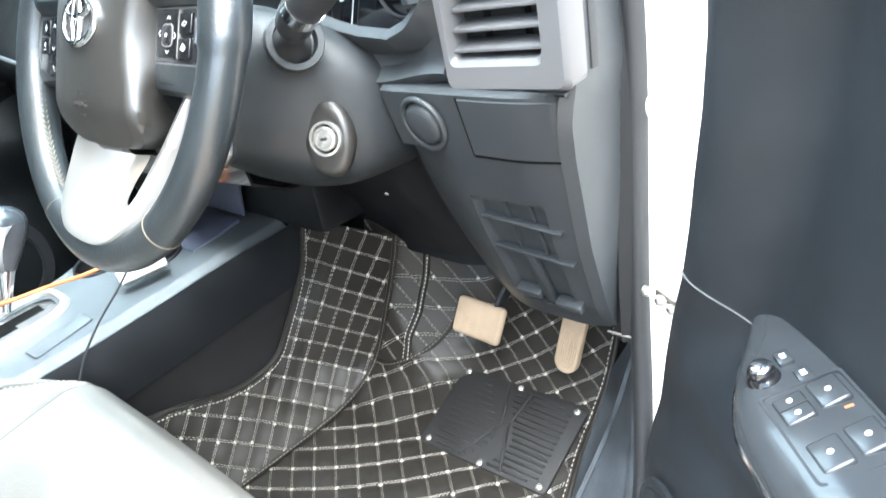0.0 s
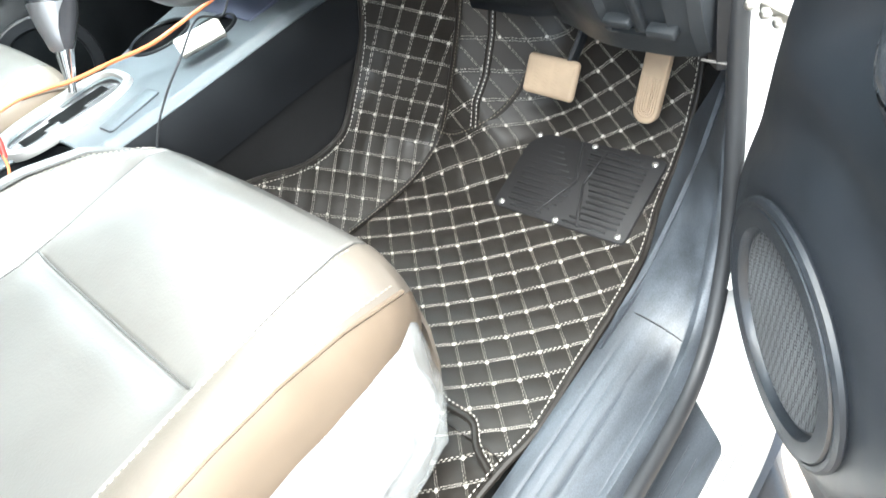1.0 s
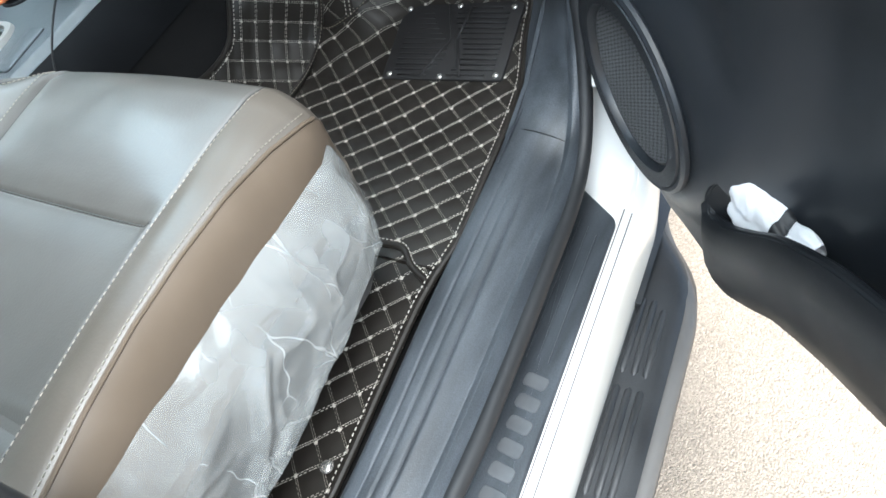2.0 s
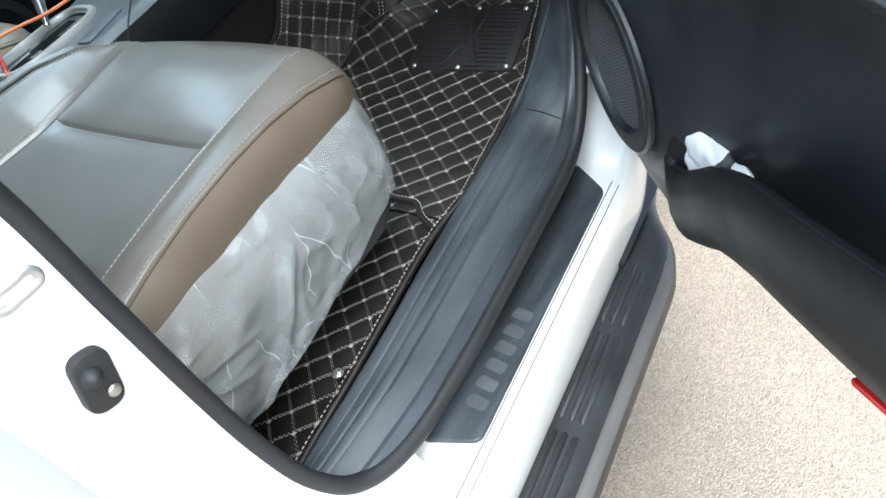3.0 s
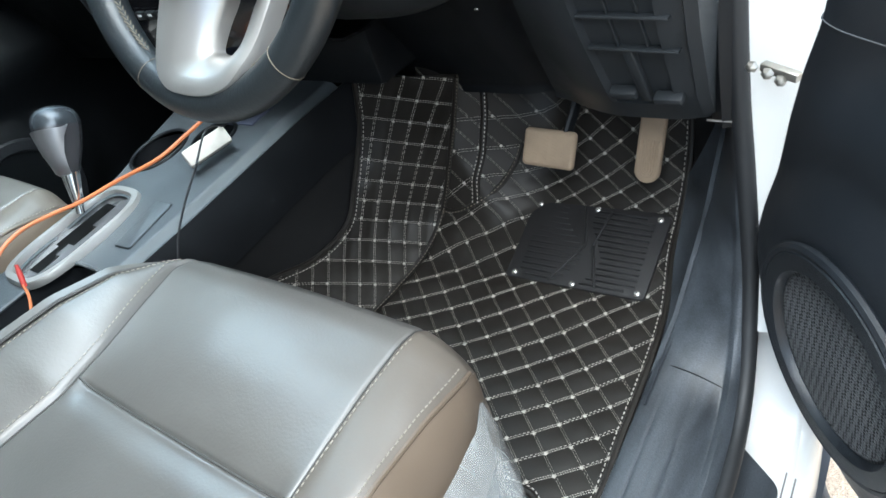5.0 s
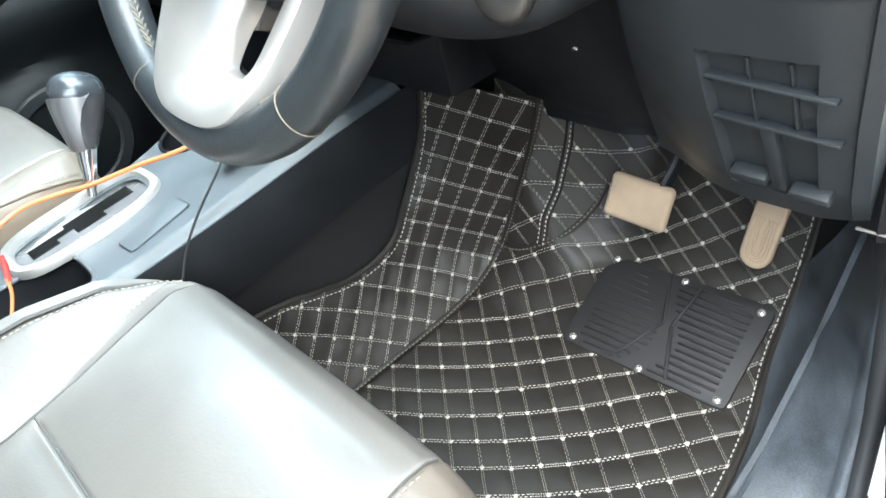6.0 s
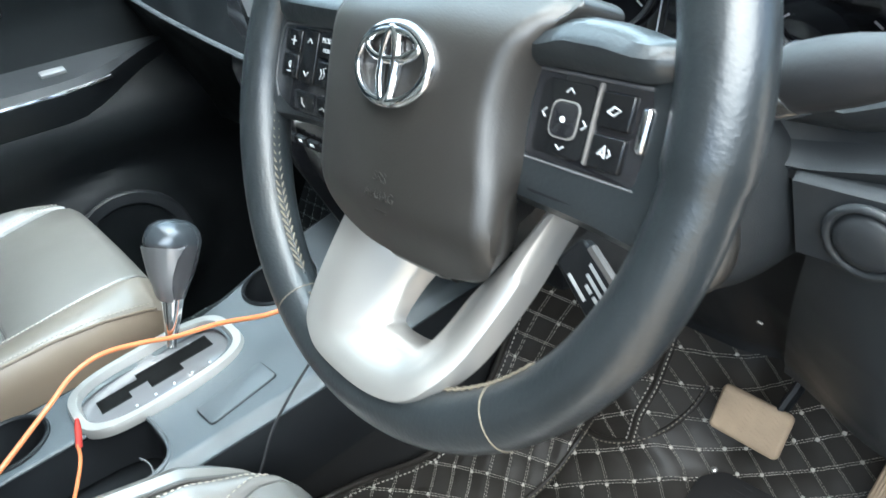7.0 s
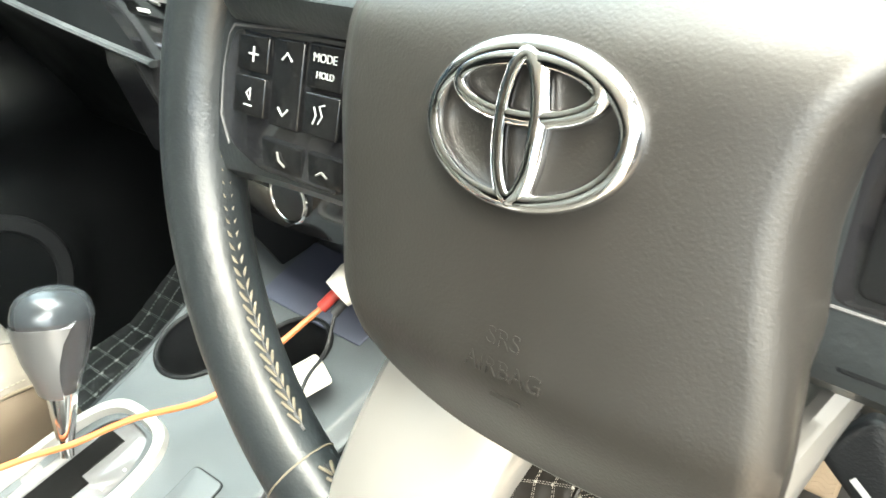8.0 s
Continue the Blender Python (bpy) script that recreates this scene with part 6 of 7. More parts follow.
def ring_oval(rx, ry, cu, cv, tubes, name, up=0.0018):
    pts = []
    for a in np.linspace(0, 2 * math.pi, 64, endpoint=False):
        x, y = cu + rx * math.cos(a), cv + ry * math.sin(a)
        u, v = EU + x * 0.9986 - y * 0.052, EV + y * 0.9986 + x * 0.052
        pts.append(on_wheel(u, v, hub_face(u, v) + up))
    return part(name, tube(pts, tubes, 12, loop=True, squash=0.75), CHROME, hub, "chrome emblem oval")


ring_oval(0.0298, 0.0198, 0.0, 0.0, 0.0033, "emblem_ring")
ring_oval(0.0212, 0.0078, 0.0, 0.0095, 0.0031, "emblem_oval", 0.0022)
ring_oval(0.0060, 0.0186, 0.0, -0.0005, 0.0031, "emblem_oval", 0.0026)
# faint moulded words below
text("SRS", 0.0075, WM @ pose(0.0195, -0.0440, hub_face(0.02, -0.044) - 0.0001), HUB, hub)
text("AIRBAG", 0.0075, WM @ pose(0.0205, -0.0530, hub_face(0.02, -0.053) - 0.0001), HUB, hub)
part("moulded_mark", rbox((0.010, 0.0012, 0.0008), WM @ pose(0.022, -0.0615, hub_face(0.02, -0.0615)), 0), HUB, hub)

# leather side spokes with switch pods set in them
for sgn in (-1, 1):
    rows = []
    for k in range(24):
        t = k / 23
        u = sgn * (0.052 + 0.116 * t)
        top = float(np.interp(u, (0.093, 0.1045, 0.126, 0.145, 0.168), (0.0430, 0.0495, 0.0485, 0.0440, 0.047))) if sgn > 0 else 0.047 + 0.004 * t ** 3
        low = (0.0295 if sgn > 0 else 0.0275) + 0.004 * ease(0.8, 1.0, t)
        bot = -0.0345 - 0.006 * t ** 3
        mid = [(bot, -0.022), (bot, -0.006), (bot + 0.003, -0.001), (bot + 0.010, 0.001), (low - 0.001, 0.0015)]
        sink = ease(0.80, 1.0, t)
        roll = [(low + (top - low) * s, 0.0015 + h * (1 - 0.75 * sink) - 0.004 * sink) for s, h in ((0.06, 0.005), (0.25, 0.0095), (0.5, 0.0115), (0.72, 0.0100), (0.90, 0.0050), (1.0, -0.004), (1.0, -0.022))]
        rows.append([on_wheel(u, v, n) for v, n in mid + roll])
    part("spoke", sheet(rows if sgn < 0 else rows[::-1], 0.003), WHEELLEATHER, wheel, "leather side spoke")
POD_L = rounded([(-0.080, 0.0275), (-0.1535, 0.0240), (-0.1590, 0.006), (-0.1585, -0.014), (-0.151, -0.0250), (-0.130, -0.0320), (-0.080, -0.0315)], 0.006, 5)
POD_R = rounded([(0.086, 0.0290), (0.1510, 0.0285), (0.1545, 0.010), (0.1525, -0.0150), (0.088, -0.0135)], 0.005, 5)
lp = part("switch_pod", plate(POD_L, 0.004, WM @ pose(0, 0, 0.0005), 0.0012), GLOSS, wheel, "glossy black switch pod")
rp = part("switch_pod", plate(POD_R, 0.004, WM @ pose(0, 0, 0.0005), 0.0012), GLOSS, wheel, "glossy black switch pod")
part("pod_blank", plate(rounded([(0.088, -0.0150), (0.1525, -0.0165), (0.146, -0.031), (0.092, -0.0300)], 0.004, 4), 0.004, WM @ pose(0, 0, -0.001), 0.0012), BLACK, rp, "plain black panel below the switches")
part("pod_edge", tube([on_wheel(-0.080 - 0.0735 * t, 0.0278 - 0.0035 * t, 0.0042) for t in np.linspace(0, 1, 8)] + [on_wheel(u, v, 0.0038) for u, v in ((-0.1570, 0.020), (-0.1596, 0.006), (-0.1592, -0.014), (-0.152, -0.0255))], 0.0008, 6), VENTGREY, lp, "thin bright edge")
part("pod_edge", tube([on_wheel(0.088 + 0.062 * t, 0.0270 - 0.0005 * t, 0.0046) for t in np.linspace(0, 1, 8)], 0.0009, 6), VENTGREY, rp, "thin bright edge")
part("pod_edge", tube([on_wheel(0.089 + 0.063 * t, -0.0142 - 0.0012 * t, 0.0040) for t in np.linspace(0, 1, 8)], 0.0006, 6), VENTGREY, rp)


def key(pod, u, v, w, h, up=0.0052):
    return part("switch", rbox((w, h, 0.004), WM @ pose(u, v, up), 0.0013, 3), KEYBLACK, pod)


for u, v, w, h in ((-0.1370, 0.0145, 0.0205, 0.0150), (-0.1375, -0.0025, 0.0205, 0.0165), (-0.1145, 0.0055, 0.0180, 0.0345), (-0.0930, 0.0150, 0.0200, 0.0170), (-0.0930, -0.0030, 0.0200, 0.0165)):
    key(lp, u, v, w, h)
for u, w in ((-0.1150, 0.0260), (-0.0890, 0.0200)):
    part("call_switch", rbox((w, 0.0130, 0.004), WM @ pose(u, -0.0235, 0.0036, 10), 0.0012), KEYBLACK, lp)
part("call_mark", tube([on_wheel(-0.1165, -0.0215, 0.0066), on_wheel(-0.1155, -0.0250, 0.0062), on_wheel(-0.1120, -0.0268, 0.0060)], 0.0005, 5), SEATTRIM, lp)
part("call_mark", tube([on_wheel(-0.0925, -0.0255, 0.0062), on_wheel(-0.0895, -0.0238, 0.0064), on_wheel(-0.0865, -0.0255, 0.0062)], 0.0005, 5), SEATTRIM, lp)


def mark(pod, pts, r=0.00045, n=0.0073):
    part("printed_mark", tube([on_wheel(u, v, n) for u, v in pts], r * 0.75, 5), DIMPRINT, pod)


mark(lp, [(-0.1385, 0.0143), (-0.1325, 0.0143)], 0.0006)
mark(lp, [(-0.1355, 0.0173), (-0.1355, 0.0113)], 0.0006)
mark(lp, [(-0.1395, -0.0063), (-0.1345, -0.0063)], 0.0005)
mark(lp, [(-0.1385, -0.0015), (-0.1360, 0.0008), (-0.1360, -0.0040), (-0.1385, -0.0015)])
mark(lp, [(-0.1175, 0.0145), (-0.1145, 0.0173), (-0.1115, 0.0145)], 0.0006)
mark(lp, [(-0.1175, -0.0040), (-0.1145, -0.0068), (-0.1115, -0.0040)], 0.0006)
text("MODE", 0.0046, WM @ pose(-0.0930, 0.0180, 0.0072), DIMPRINT, lp)
text("HOLD", 0.0036, WM @ pose(-0.0920, 0.0118, 0.0072), DIMPRINT, lp)
mark(lp, [(-0.0965, -0.0065), (-0.0950, -0.0030), (-0.0965, 0.0000)])
mark(lp, [(-0.0935, -0.0060), (-0.0915, -0.0030), (-0.0935, 0.0005), (-0.0905, 0.0015)])
# cross pad and two keys on the other pod
part("cross_pad", plate(rounded([(-0.0165, -0.0165), (0.0140, -0.0165), (0.0140, 0.0170), (-0.0165, 0.0170)], 0.004), 0.003, WM @ pose(0.1095, 0.0065, 0.0035), 0.001), KEYBLACK, rp)
part("centre_key", plate(rounded([(-0.0072, -0.0075), (0.0072, -0.0075), (0.0072, 0.0075), (-0.0072, 0.0075)], 0.0045), 0.0018, WM @ pose(0.1100, 0.0065, 0.0062), 0.0008, 2), GLOSS, rp)
part("centre_ring", plate(rounded([(-0.0082, -0.0086), (0.0082, -0.0086), (0.0082, 0.0086), (-0.0082, 0.0086)], 0.005), 0.0008, WM @ pose(0.1100, 0.0065, 0.0064), 0.0003, 1, rounded([(-0.0074, -0.0077), (0.0074, -0.0077), (0.0074, 0.0077), (-0.0074, 0.0077)], 0.0045)), SEATTRIM, rp)
key(rp, 0.1360, 0.0150, 0.0175, 0.0155)
key(rp, 0.1360, -0.0030, 0.0175, 0.0150)
part("pod_divider", rbox((0.0022, 0.036, 0.003), WM @ pose(0.1252, 0.0075, 0.0050), 0.001), GREYTRIM, rp)
part("pod_tip", rbox((0.0060, 0.0200, 0.006), WM @ pose(0.1508, 0.0095, 0.0040, 0, -14, 0), 0.0025, 3), CHROME, rp, "chrome tip of the pod")
for pts in ([(0.1080, 0.0185), (0.1102, 0.0205), (0.1124, 0.0185)], [(0.1085, -0.0050), (0.1107, -0.0068), (0.1129, -0.0050)], [(0.0985, 0.0060), (0.0965, 0.0080), (0.0985, 0.0100)], [(0.1205, 0.0040), (0.1225, 0.0060), (0.1205, 0.0080)]):
    mark(rp, pts, 0.0006, 0.0068)
part("printed_mark", dome(0.0015, 0.0005, WM @ pose(0.1100, 0.0065, 0.0080), 10), WHITEPRINT, rp)
mark(rp, [(0.1325, 0.0140), (0.1355, 0.0165), (0.1390, 0.0155), (0.1360, 0.0130), (0.1325, 0.0140)], 0.0008)
mark(rp, [(0.1325, -0.0040), (0.1355, 0.0000), (0.1360, -0.0050), (0.1335, -0.0030)], 0.0009)
mark(rp, [(0.1375, -0.0010), (0.1388, -0.0030), (0.1375, -0.0045)], 0.0006)

# silver lower spoke: a broad arm, a slim receding arm, joined along the rim
outer = [(-0.036, -0.060, 0.004), (-0.043, -0.084, 0.009), (-0.053, -0.120, 0.012), (-0.058, -0.147, 0.0135), (-0.052, -0.161, 0.0145), (-0.034, -0.1695, 0.0155), (0.012, -0.1715, 0.0160), (0.046, -0.164, 0.0155), (0.064, -0.150, 0.0120), (0.076, -0.128, 0.000), (0.087, -0.088, -0.014), (0.094, -0.058, -0.020), (0.101, -0.032, -0.025)]
inner = [(0.0135, -0.066, -0.020), (0.0110, -0.092, -0.017), (0.0035, -0.114, -0.010), (-0.001, -0.132, -0.005), (0.000, -0.1390, -0.004), (0.006, -0.1420, -0.004), (0.015, -0.1425, -0.004), (0.029, -0.1410, -0.004), (0.038, -0.1370, -0.005), (0.045, -0.124, -0.008), (0.056, -0.100, -0.013), (0.069, -0.078, -0.019), (0.087, -0.042, -0.026)]
rows = []
for k, (a, b) in enumerate(zip(smooth_line(outer, 96), smooth_line(inner, 96))):
    slim = ease(60, 74, k)
    row = []
    for t, n0, n1 in ((0, -0.012, -0.014), (0.015, -0.003, -0.003), (0.06, 0.0008, 0.002), (0.16, 0.0030, 0.0042), (0.30, 0.0048, 0.0046), (0.42, 0.0056, 0.0040), (0.48, 0.0056, -0.0010), (0.62, 0.0046, -0.0025), (0.80, 0.0022, -0.0025), (0.93, -0.0010, -0.0040), (0.985, -0.0050, -0.007), (1.0, -0.016, -0.018)):
        p = a + (b - a) * t
        row.append(on_wheel(p[0], p[1], p[2] + n0 + (n1 - n0) * slim))
    rows.append(row)
part("lower_spoke", sheet(rows[::-1], 0.0025), SILVER, wheel, "satin silver lower spoke")

# cruise lever behind the lower spoke
tgm = basis((0.1195, 0.4450, 1.1930), (0.80, -0.22, -0.56), (-0.02, -0.84, 0.54)) @ Matrix.Scale(0.52, 4)
lever = part("cruise_lever", plate(rounded([(-0.045, -0.020), (0.028, -0.022), (0.036, -0.010), (0.036, 0.014), (0.024, 0.024), (-0.045, 0.020)], 0.010, 5), 0.018, tgm @ pose(0, 0, -0.012), 0.006, 3), BLACK, wheel, "black cruise lever with white printing")
part("lever_edge", tube([tgm @ Vector(p) for p in ((-0.030, 0.021, 0.001), (0.022, 0.0225, 0.001), (0.034, 0.013, 0.001), (0.035, -0.008, 0.001))], 0.0030, 8), GREYTRIM, lever, "worn grey edge")
part("lever_root", tube([(0.05, 0.49, 1.235), (0.092, 0.462, 1.208)], 0.009, 10), BLACK, wheel)
for x0, x1, v in ((-0.016, 0.024, 0.013), (-0.010, 0.020, 0.005), (-0.002, 0.008, -0.002), (0.012, 0.020, -0.002), (-0.022, 0.010, -0.012)):
    part("printed_line", rbox((x1 - x0, 0.0036, 0.0008), tgm @ pose((x0 + x1) / 2, v, 0.0062), 0), DIMPRINT, lever)


# ---- driver door, standing open ----
D0, DS, DN = Vector((0.40, 0.65, 0)), Vector((0.7071, -0.7071, 0)), Vector((-0.7071, -0.7071, 0))


def on_door(s, z, d=0.0):
    """A place on the open door: along it, up, and out from its face."""
    return D0 + DS * s + Vector((0, 0, z)) + DN * d


door = thing("driver_door", "open driver door with black grained panel and speaker", "car door")


def door_low(s):
    return float(np.interp(s, (-0.06, 0.0, 0.06, 0.13, 0.19, 0.25, 0.33, 0.48, 0.62, 0.90), (0.64, 0.585, 0.562, 0.548, 0.545, 0.562, 0.607, 0.660, 0.694, 0.735)))


def door_front(z):
    return float(np.interp(z, (0.54, 0.565, 0.60, 0.66, 0.73, 0.80, 0.86, 0.90, 0.96, 1.01, 1.06, 1.11, 1.16, 1.20, 1.236, 1.27, 1.45), (0.06, 0.0, -0.075, -0.105, -0.100, -0.080, -0.058, -0.042, -0.021, 0.000, 0.026, 0.044, 0.058, 0.071, 0.078, 0.086, 0.12)))


SPK = (0.112, 0.764)


def door_bulge(s, z):
    e = ((s - SPK[0]) / 0.135) ** 2 + ((z - SPK[1]) / 0.125) ** 2
    pod = 0.022 * (1 - ease(0.80, 2.1, e))
    belly = 0.02 * ease(1.24, 1.40, z) - 0.040 * ease(0.96, 1.05, z) * ease(0.02, 0.10, s - door_front(z))
    hollow = -0.030 * ease(0.275, 0.37, s) * (1 - ease(0.95, 1.04, z))
    return pod + belly + hollow


rows = []
for i in range(81):
    t = i / 80
    row = []
    for j in range(91):
        z0 = 0.545
        zz = z0 + (1.45 - z0) * t
        s0 = door_front(zz)
        s = s0 + (0.90 - s0) * j / 90
        z = max(zz, door_low(s)) if t < 0.35 else zz
        edge = -0.020 * (1 - ease(0, 0.02, s - s0)) - 0.012 * (1 - ease(0, 0.015, z - door_low(s)))
        row.append(on_door(s, z, door_bulge(s, z) + edge))
    rows.append(row)
part("inner_panel", sheet(rows), DOORBLACK, door, "black grained door lining")
rows = []
for i in range(16):
    z = 0.53 + 0.95 * i / 15
    s0 = door_front(z) + 0.002
    rows.append([on_door(s0, z, -0.016), on_door(s0 + 0.004, z, -0.05), on_door(s0 + 0.02, z, -0.12), on_door(0.5, z, -0.15), on_door(0.93, z, -0.12), on_door(0.93, z, -0.02)])
part("outer_skin", sheet(rows, 0.003), PAINT, door, "white painted door shell")
# seam between the upper and lower lining
part("lining_seam", tube([on_door(s, z, door_bulge(s, z) - 0.020 * (1 - ease(0, 0.02, s - door_front(z))) + 0.0004) for s, z in [(0.034 + 0.062 * t, 1.068 - 0.026 * t ** 1.3) for t in np.linspace(0, 1, 16)]], 0.0007, 6), EMBLEM, door, "pale joint between the linings")

# loudspeaker
sm = Matrix(((DS.x, 0, DN.x, 0), (DS.y, 0, DN.y, 0), (0, 1, 0, 0), (0, 0, 0, 1)))
sm = Matrix.Translation(on_door(SPK[0], SPK[1], 0.020)) @ sm
ring = part("speaker_ring", plate(oval(0.112, 0.112, 72, 2.1), 0.016, sm @ pose(0, 0, -0.004), 0.006, 3, oval(0.088, 0.088, 72, 2.1)), DOORBLACK, door, "raised black speaker surround")
part("speaker_rim", tube([sm @ Vector((0.116 * math.cos(a), 0.113 * math.sin(a), 0.006)) for a in np.linspace(0, 2 * math.pi, 72, endpoint=False)], 0.0055, 8, loop=True), DOORBLACK, door)
grille = part("speaker_grille", plate(oval(0.089, 0.089, 56, 2.1), 0.004, sm @ pose(0, 0, -0.001), 0.001), GRILLE, door, "black perforated speaker grille")
bm = bmesh.new()
for k in range(-20, 21):
    off = k * 0.0042
    half = math.sqrt(max(0.0865 ** 2 - off ** 2, 0))
    if half > 0.01:
        rbox((2 * half, 0.0017, 0.0016), sm @ pose(0, 0, 0.0034, 0, 0, 152) @ pose(0, off, 0), 0, 1, bm)
ribs = part("grille_ribs", bm, GRILLE, grille, smooth=False)
ribs["kind"] = "stuff"

# map pocket
rimline = smooth_line([(0.276, 0.768, 0.000), (0.262, 0.742, 0.010), (0.252, 0.716, 0.017), (0.262, 0.700, 0.020), (0.29, 0.708, 0.021), (0.33, 0.736, 0.021), (0.37, 0.767, 0.021), (0.41, 0.788, 0.021), (0.45, 0.804, 0.021), (0.53, 0.822, 0.021), (0.66, 0.858, 0.021), (0.88, 0.92, 0.020)], 90)


def pocket_low(s):
    return float(np.interp(s, (0.24, 0.25, 0.29, 0.33, 0.37, 0.41, 0.45, 0.49, 0.57, 0.66, 0.90), (0.600, 0.594, 0.605, 0.630, 0.658, 0.674, 0.686, 0.694, 0.712, 0.735, 0.780)))


rows = []
for s, z, d in rimline:
    lo = pocket_low(s)
    sec = ((z - 0.030, d - 0.012), (z - 0.006, d - 0.008), (z, d - 0.003), (z, d + 0.003), (z - 0.006, d + 0.006), (z + (lo - z) * 0.35, d + 0.009), (z + (lo - z) * 0.70, d + 0.008), (z + (lo - z) * 0.92, d + 0.003), (lo, d - 0.004), (lo - 0.006, d - 0.016), (lo - 0.004, d - 0.045))
    rows.append([on_door(s, zz, dd) for zz, dd in sec])
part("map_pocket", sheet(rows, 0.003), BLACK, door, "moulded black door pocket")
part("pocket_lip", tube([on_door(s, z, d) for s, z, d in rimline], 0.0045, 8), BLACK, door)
part("red_reflector", rbox((0.060, 0.008, 0.014), Matrix.Translation(on_door(0.612, 0.704, 0.012)) @ basis((0, 0, 0), DS, DN) @ pose(0, 0, 0, 0, 0, 18), 0.003), REFLECT, door, "red reflector at the door's foot")

# armrest with switch panel
ARM_S, ARM_Z, ARM_D = -0.026, -0.015, -0.011
rows = []
for k in range(40):
    s = 0.125 + 0.78 * k / 39
    f = ease(0.10, 0.24, s) ** 0.7
    sec = [(-0.036, 1.096), (-0.030, 1.084), (0.000, 1.076), (0.018, 1.070), (0.027, 1.062), (0.030, 1.050), (0.026, 1.036), (0.010, 1.018), (-0.03, 0.975)]
    rows.append([on_door(s + ARM_S, ARM_Z + 1.062 + (z - 1.062) * (0.35 + 0.65 * f), ARM_D - 0.034 + (d + 0.034) * f) for d, z in sec])
arm = part("armrest", sheet(rows, 0.003), ARMBLACK, door, "black armrest with window switches")
part("armrest_strip", tube([on_door(s + ARM_S, ARM_Z + 1.062 - 0.012 * ease(0.12, 0.22, s), ARM_D - 0.034 + 0.0655 * ease(0.10, 0.24, s) ** 0.7) for s in np.linspace(0.128, 0.90, 50)], 0.0022, 8), CHROME, arm, "thin chrome strip")


arm_up = (Vector((0, 0, 0.95)) + DN * 0.30).normalized()


def on_arm(s, t, up=0.0):
    return on_door(s + ARM_S, ARM_Z + 1.082 - 0.014 * t, ARM_D - 0.024 + 0.045 * t) + arm_up * up


def arm_pose(s, t, up=0.0):
    return basis(on_arm(s, t, up), DS, arm_up)


part("mirror_knob", tube([arm_pose(0.202, 0.66) @ Vector((0, 0, z)) for z in (0, 0.0025, 0.005, 0.009, 0.011)], [0.0105, 0.010, 0.0080, 0.0080, 0.0066], 20), GLOSS, arm, "mirror adjusting knob")
part("knob_cap", dome(0.0068, 0.002, arm_pose(0.202, 0.66, 0.011), 18), CHROME, arm)
for s, t in ((0.194, 0.32), (0.213, 0.25)):
    part("small_key", rbox((0.012, 0.009, 0.005), arm_pose(s, t, 0.002), 0.0015), ARMBLACK, arm)
    part("key_mark", rbox((0.004, 0.003, 0.0006), arm_pose(s, t, 0.0047), 0), WHITEPRINT, arm)
part("switch_bezel", plate(rounded([(-0.036, -0.0245), (0.036, -0.0245), (0.036, 0.0245), (-0.036, 0.0245)], 0.004, 4), 0.004, arm_pose(0.254, 0.38, 0.0002), 0.0012, 2, rounded([(-0.0335, -0.0220), (0.0335, -0.0220), (0.0335, 0.0220), (-0.0335, 0.0220)], 0.003, 4)), ARMBLACK, arm)
for s, t, two in ((0.236, 0.60, True), (0.233, 0.16, False), (0.273, 0.58, False), (0.271, 0.14, False)):
    key_ob = part("window_switch", rbox((0.0215, 0.0175, 0.008), arm_pose(s, t, 0.002) @ pose(0, 0, 0, 5), 0.002, 3), ARMBLACK, arm, "glossy grey window switch")
    for dx in ((-0.005, 0.005) if two else (0.0,)):
        part("switch_mark", dome(0.0018, 0.0004, arm_pose(s + dx, t, 0.0063) @ pose(0, 0, 0, 5), 10), WHITEPRINT, key_ob)
    if two:
        part("switch_gap", rbox((0.0006, 0.0165, 0.0006), arm_pose(s, t, 0.0063) @ pose(0, 0, 0, 5), 0), RUBBER, key_ob)
part("lock_mark", rbox((0.0025, 0.012, 0.0012), arm_pose(0.2475, 0.16, 0.003), 0.0004, 1), ORANGE, arm, "orange line of the lock key")

# cotton cloth stuffed in the pocket
def cloth_point(a, b, off=0.0):
    """A crumpled wad: a along the pocket, b round it."""
    s = 0.236 + 0.138 * a
    r = 0.037 * math.sin(math.pi * (0.14 + 0.76 * a)) ** 0.45 * (1 - 0.35 * ease(0.55, 0.75, a))
    ca, sb = math.cos(b), math.sin(b)
    lump = noise.noise((a * 3.6, ca * 1.2 + 5, sb * 1.2)) * 0.40
    crease = (0.5 - abs(noise.noise((a * 4.5 + 3, ca * 1.6, sb * 1.6)))) * 0.26 + (0.4 - abs(noise.noise((a * 14.0, ca * 3.5, sb * 3.5 + 3)))) * 0.07
    r = r * (1 + lump + crease) + off
    top = 0.709 + 0.006 * math.sin(a * 5.5 + 0.6) + 0.022 * a + 0.008 * noise.noise((a * 5, 2.2, 0))
    return on_door(s, top + 0.80 * r * sb, -0.010 + 0.55 * r * ca)


TURN = [2 * math.pi * j / 64 for j in range(64)]
glove = solid_thing("white_cloth", sheet([[cloth_point(i / 59, b) for b in TURN] for i in range(60)], 0, True), CLOTH, "crumpled white cotton cloth with a dark band in the door pocket", "cloth")
part("dark_band", sheet([[cloth_point(0.66 + 0.09 * i / 8 + 0.02 * math.sin(b * 2), b, 0.0010) for b in TURN] for i in range(9)], 0, True), RUBBER, glove, "dark knitted band")


# ---- passenger door ----
far = thing("passenger_door", "closed black passenger door lining, darkened for shade, with chrome strip", "car door")
FX = -1.06


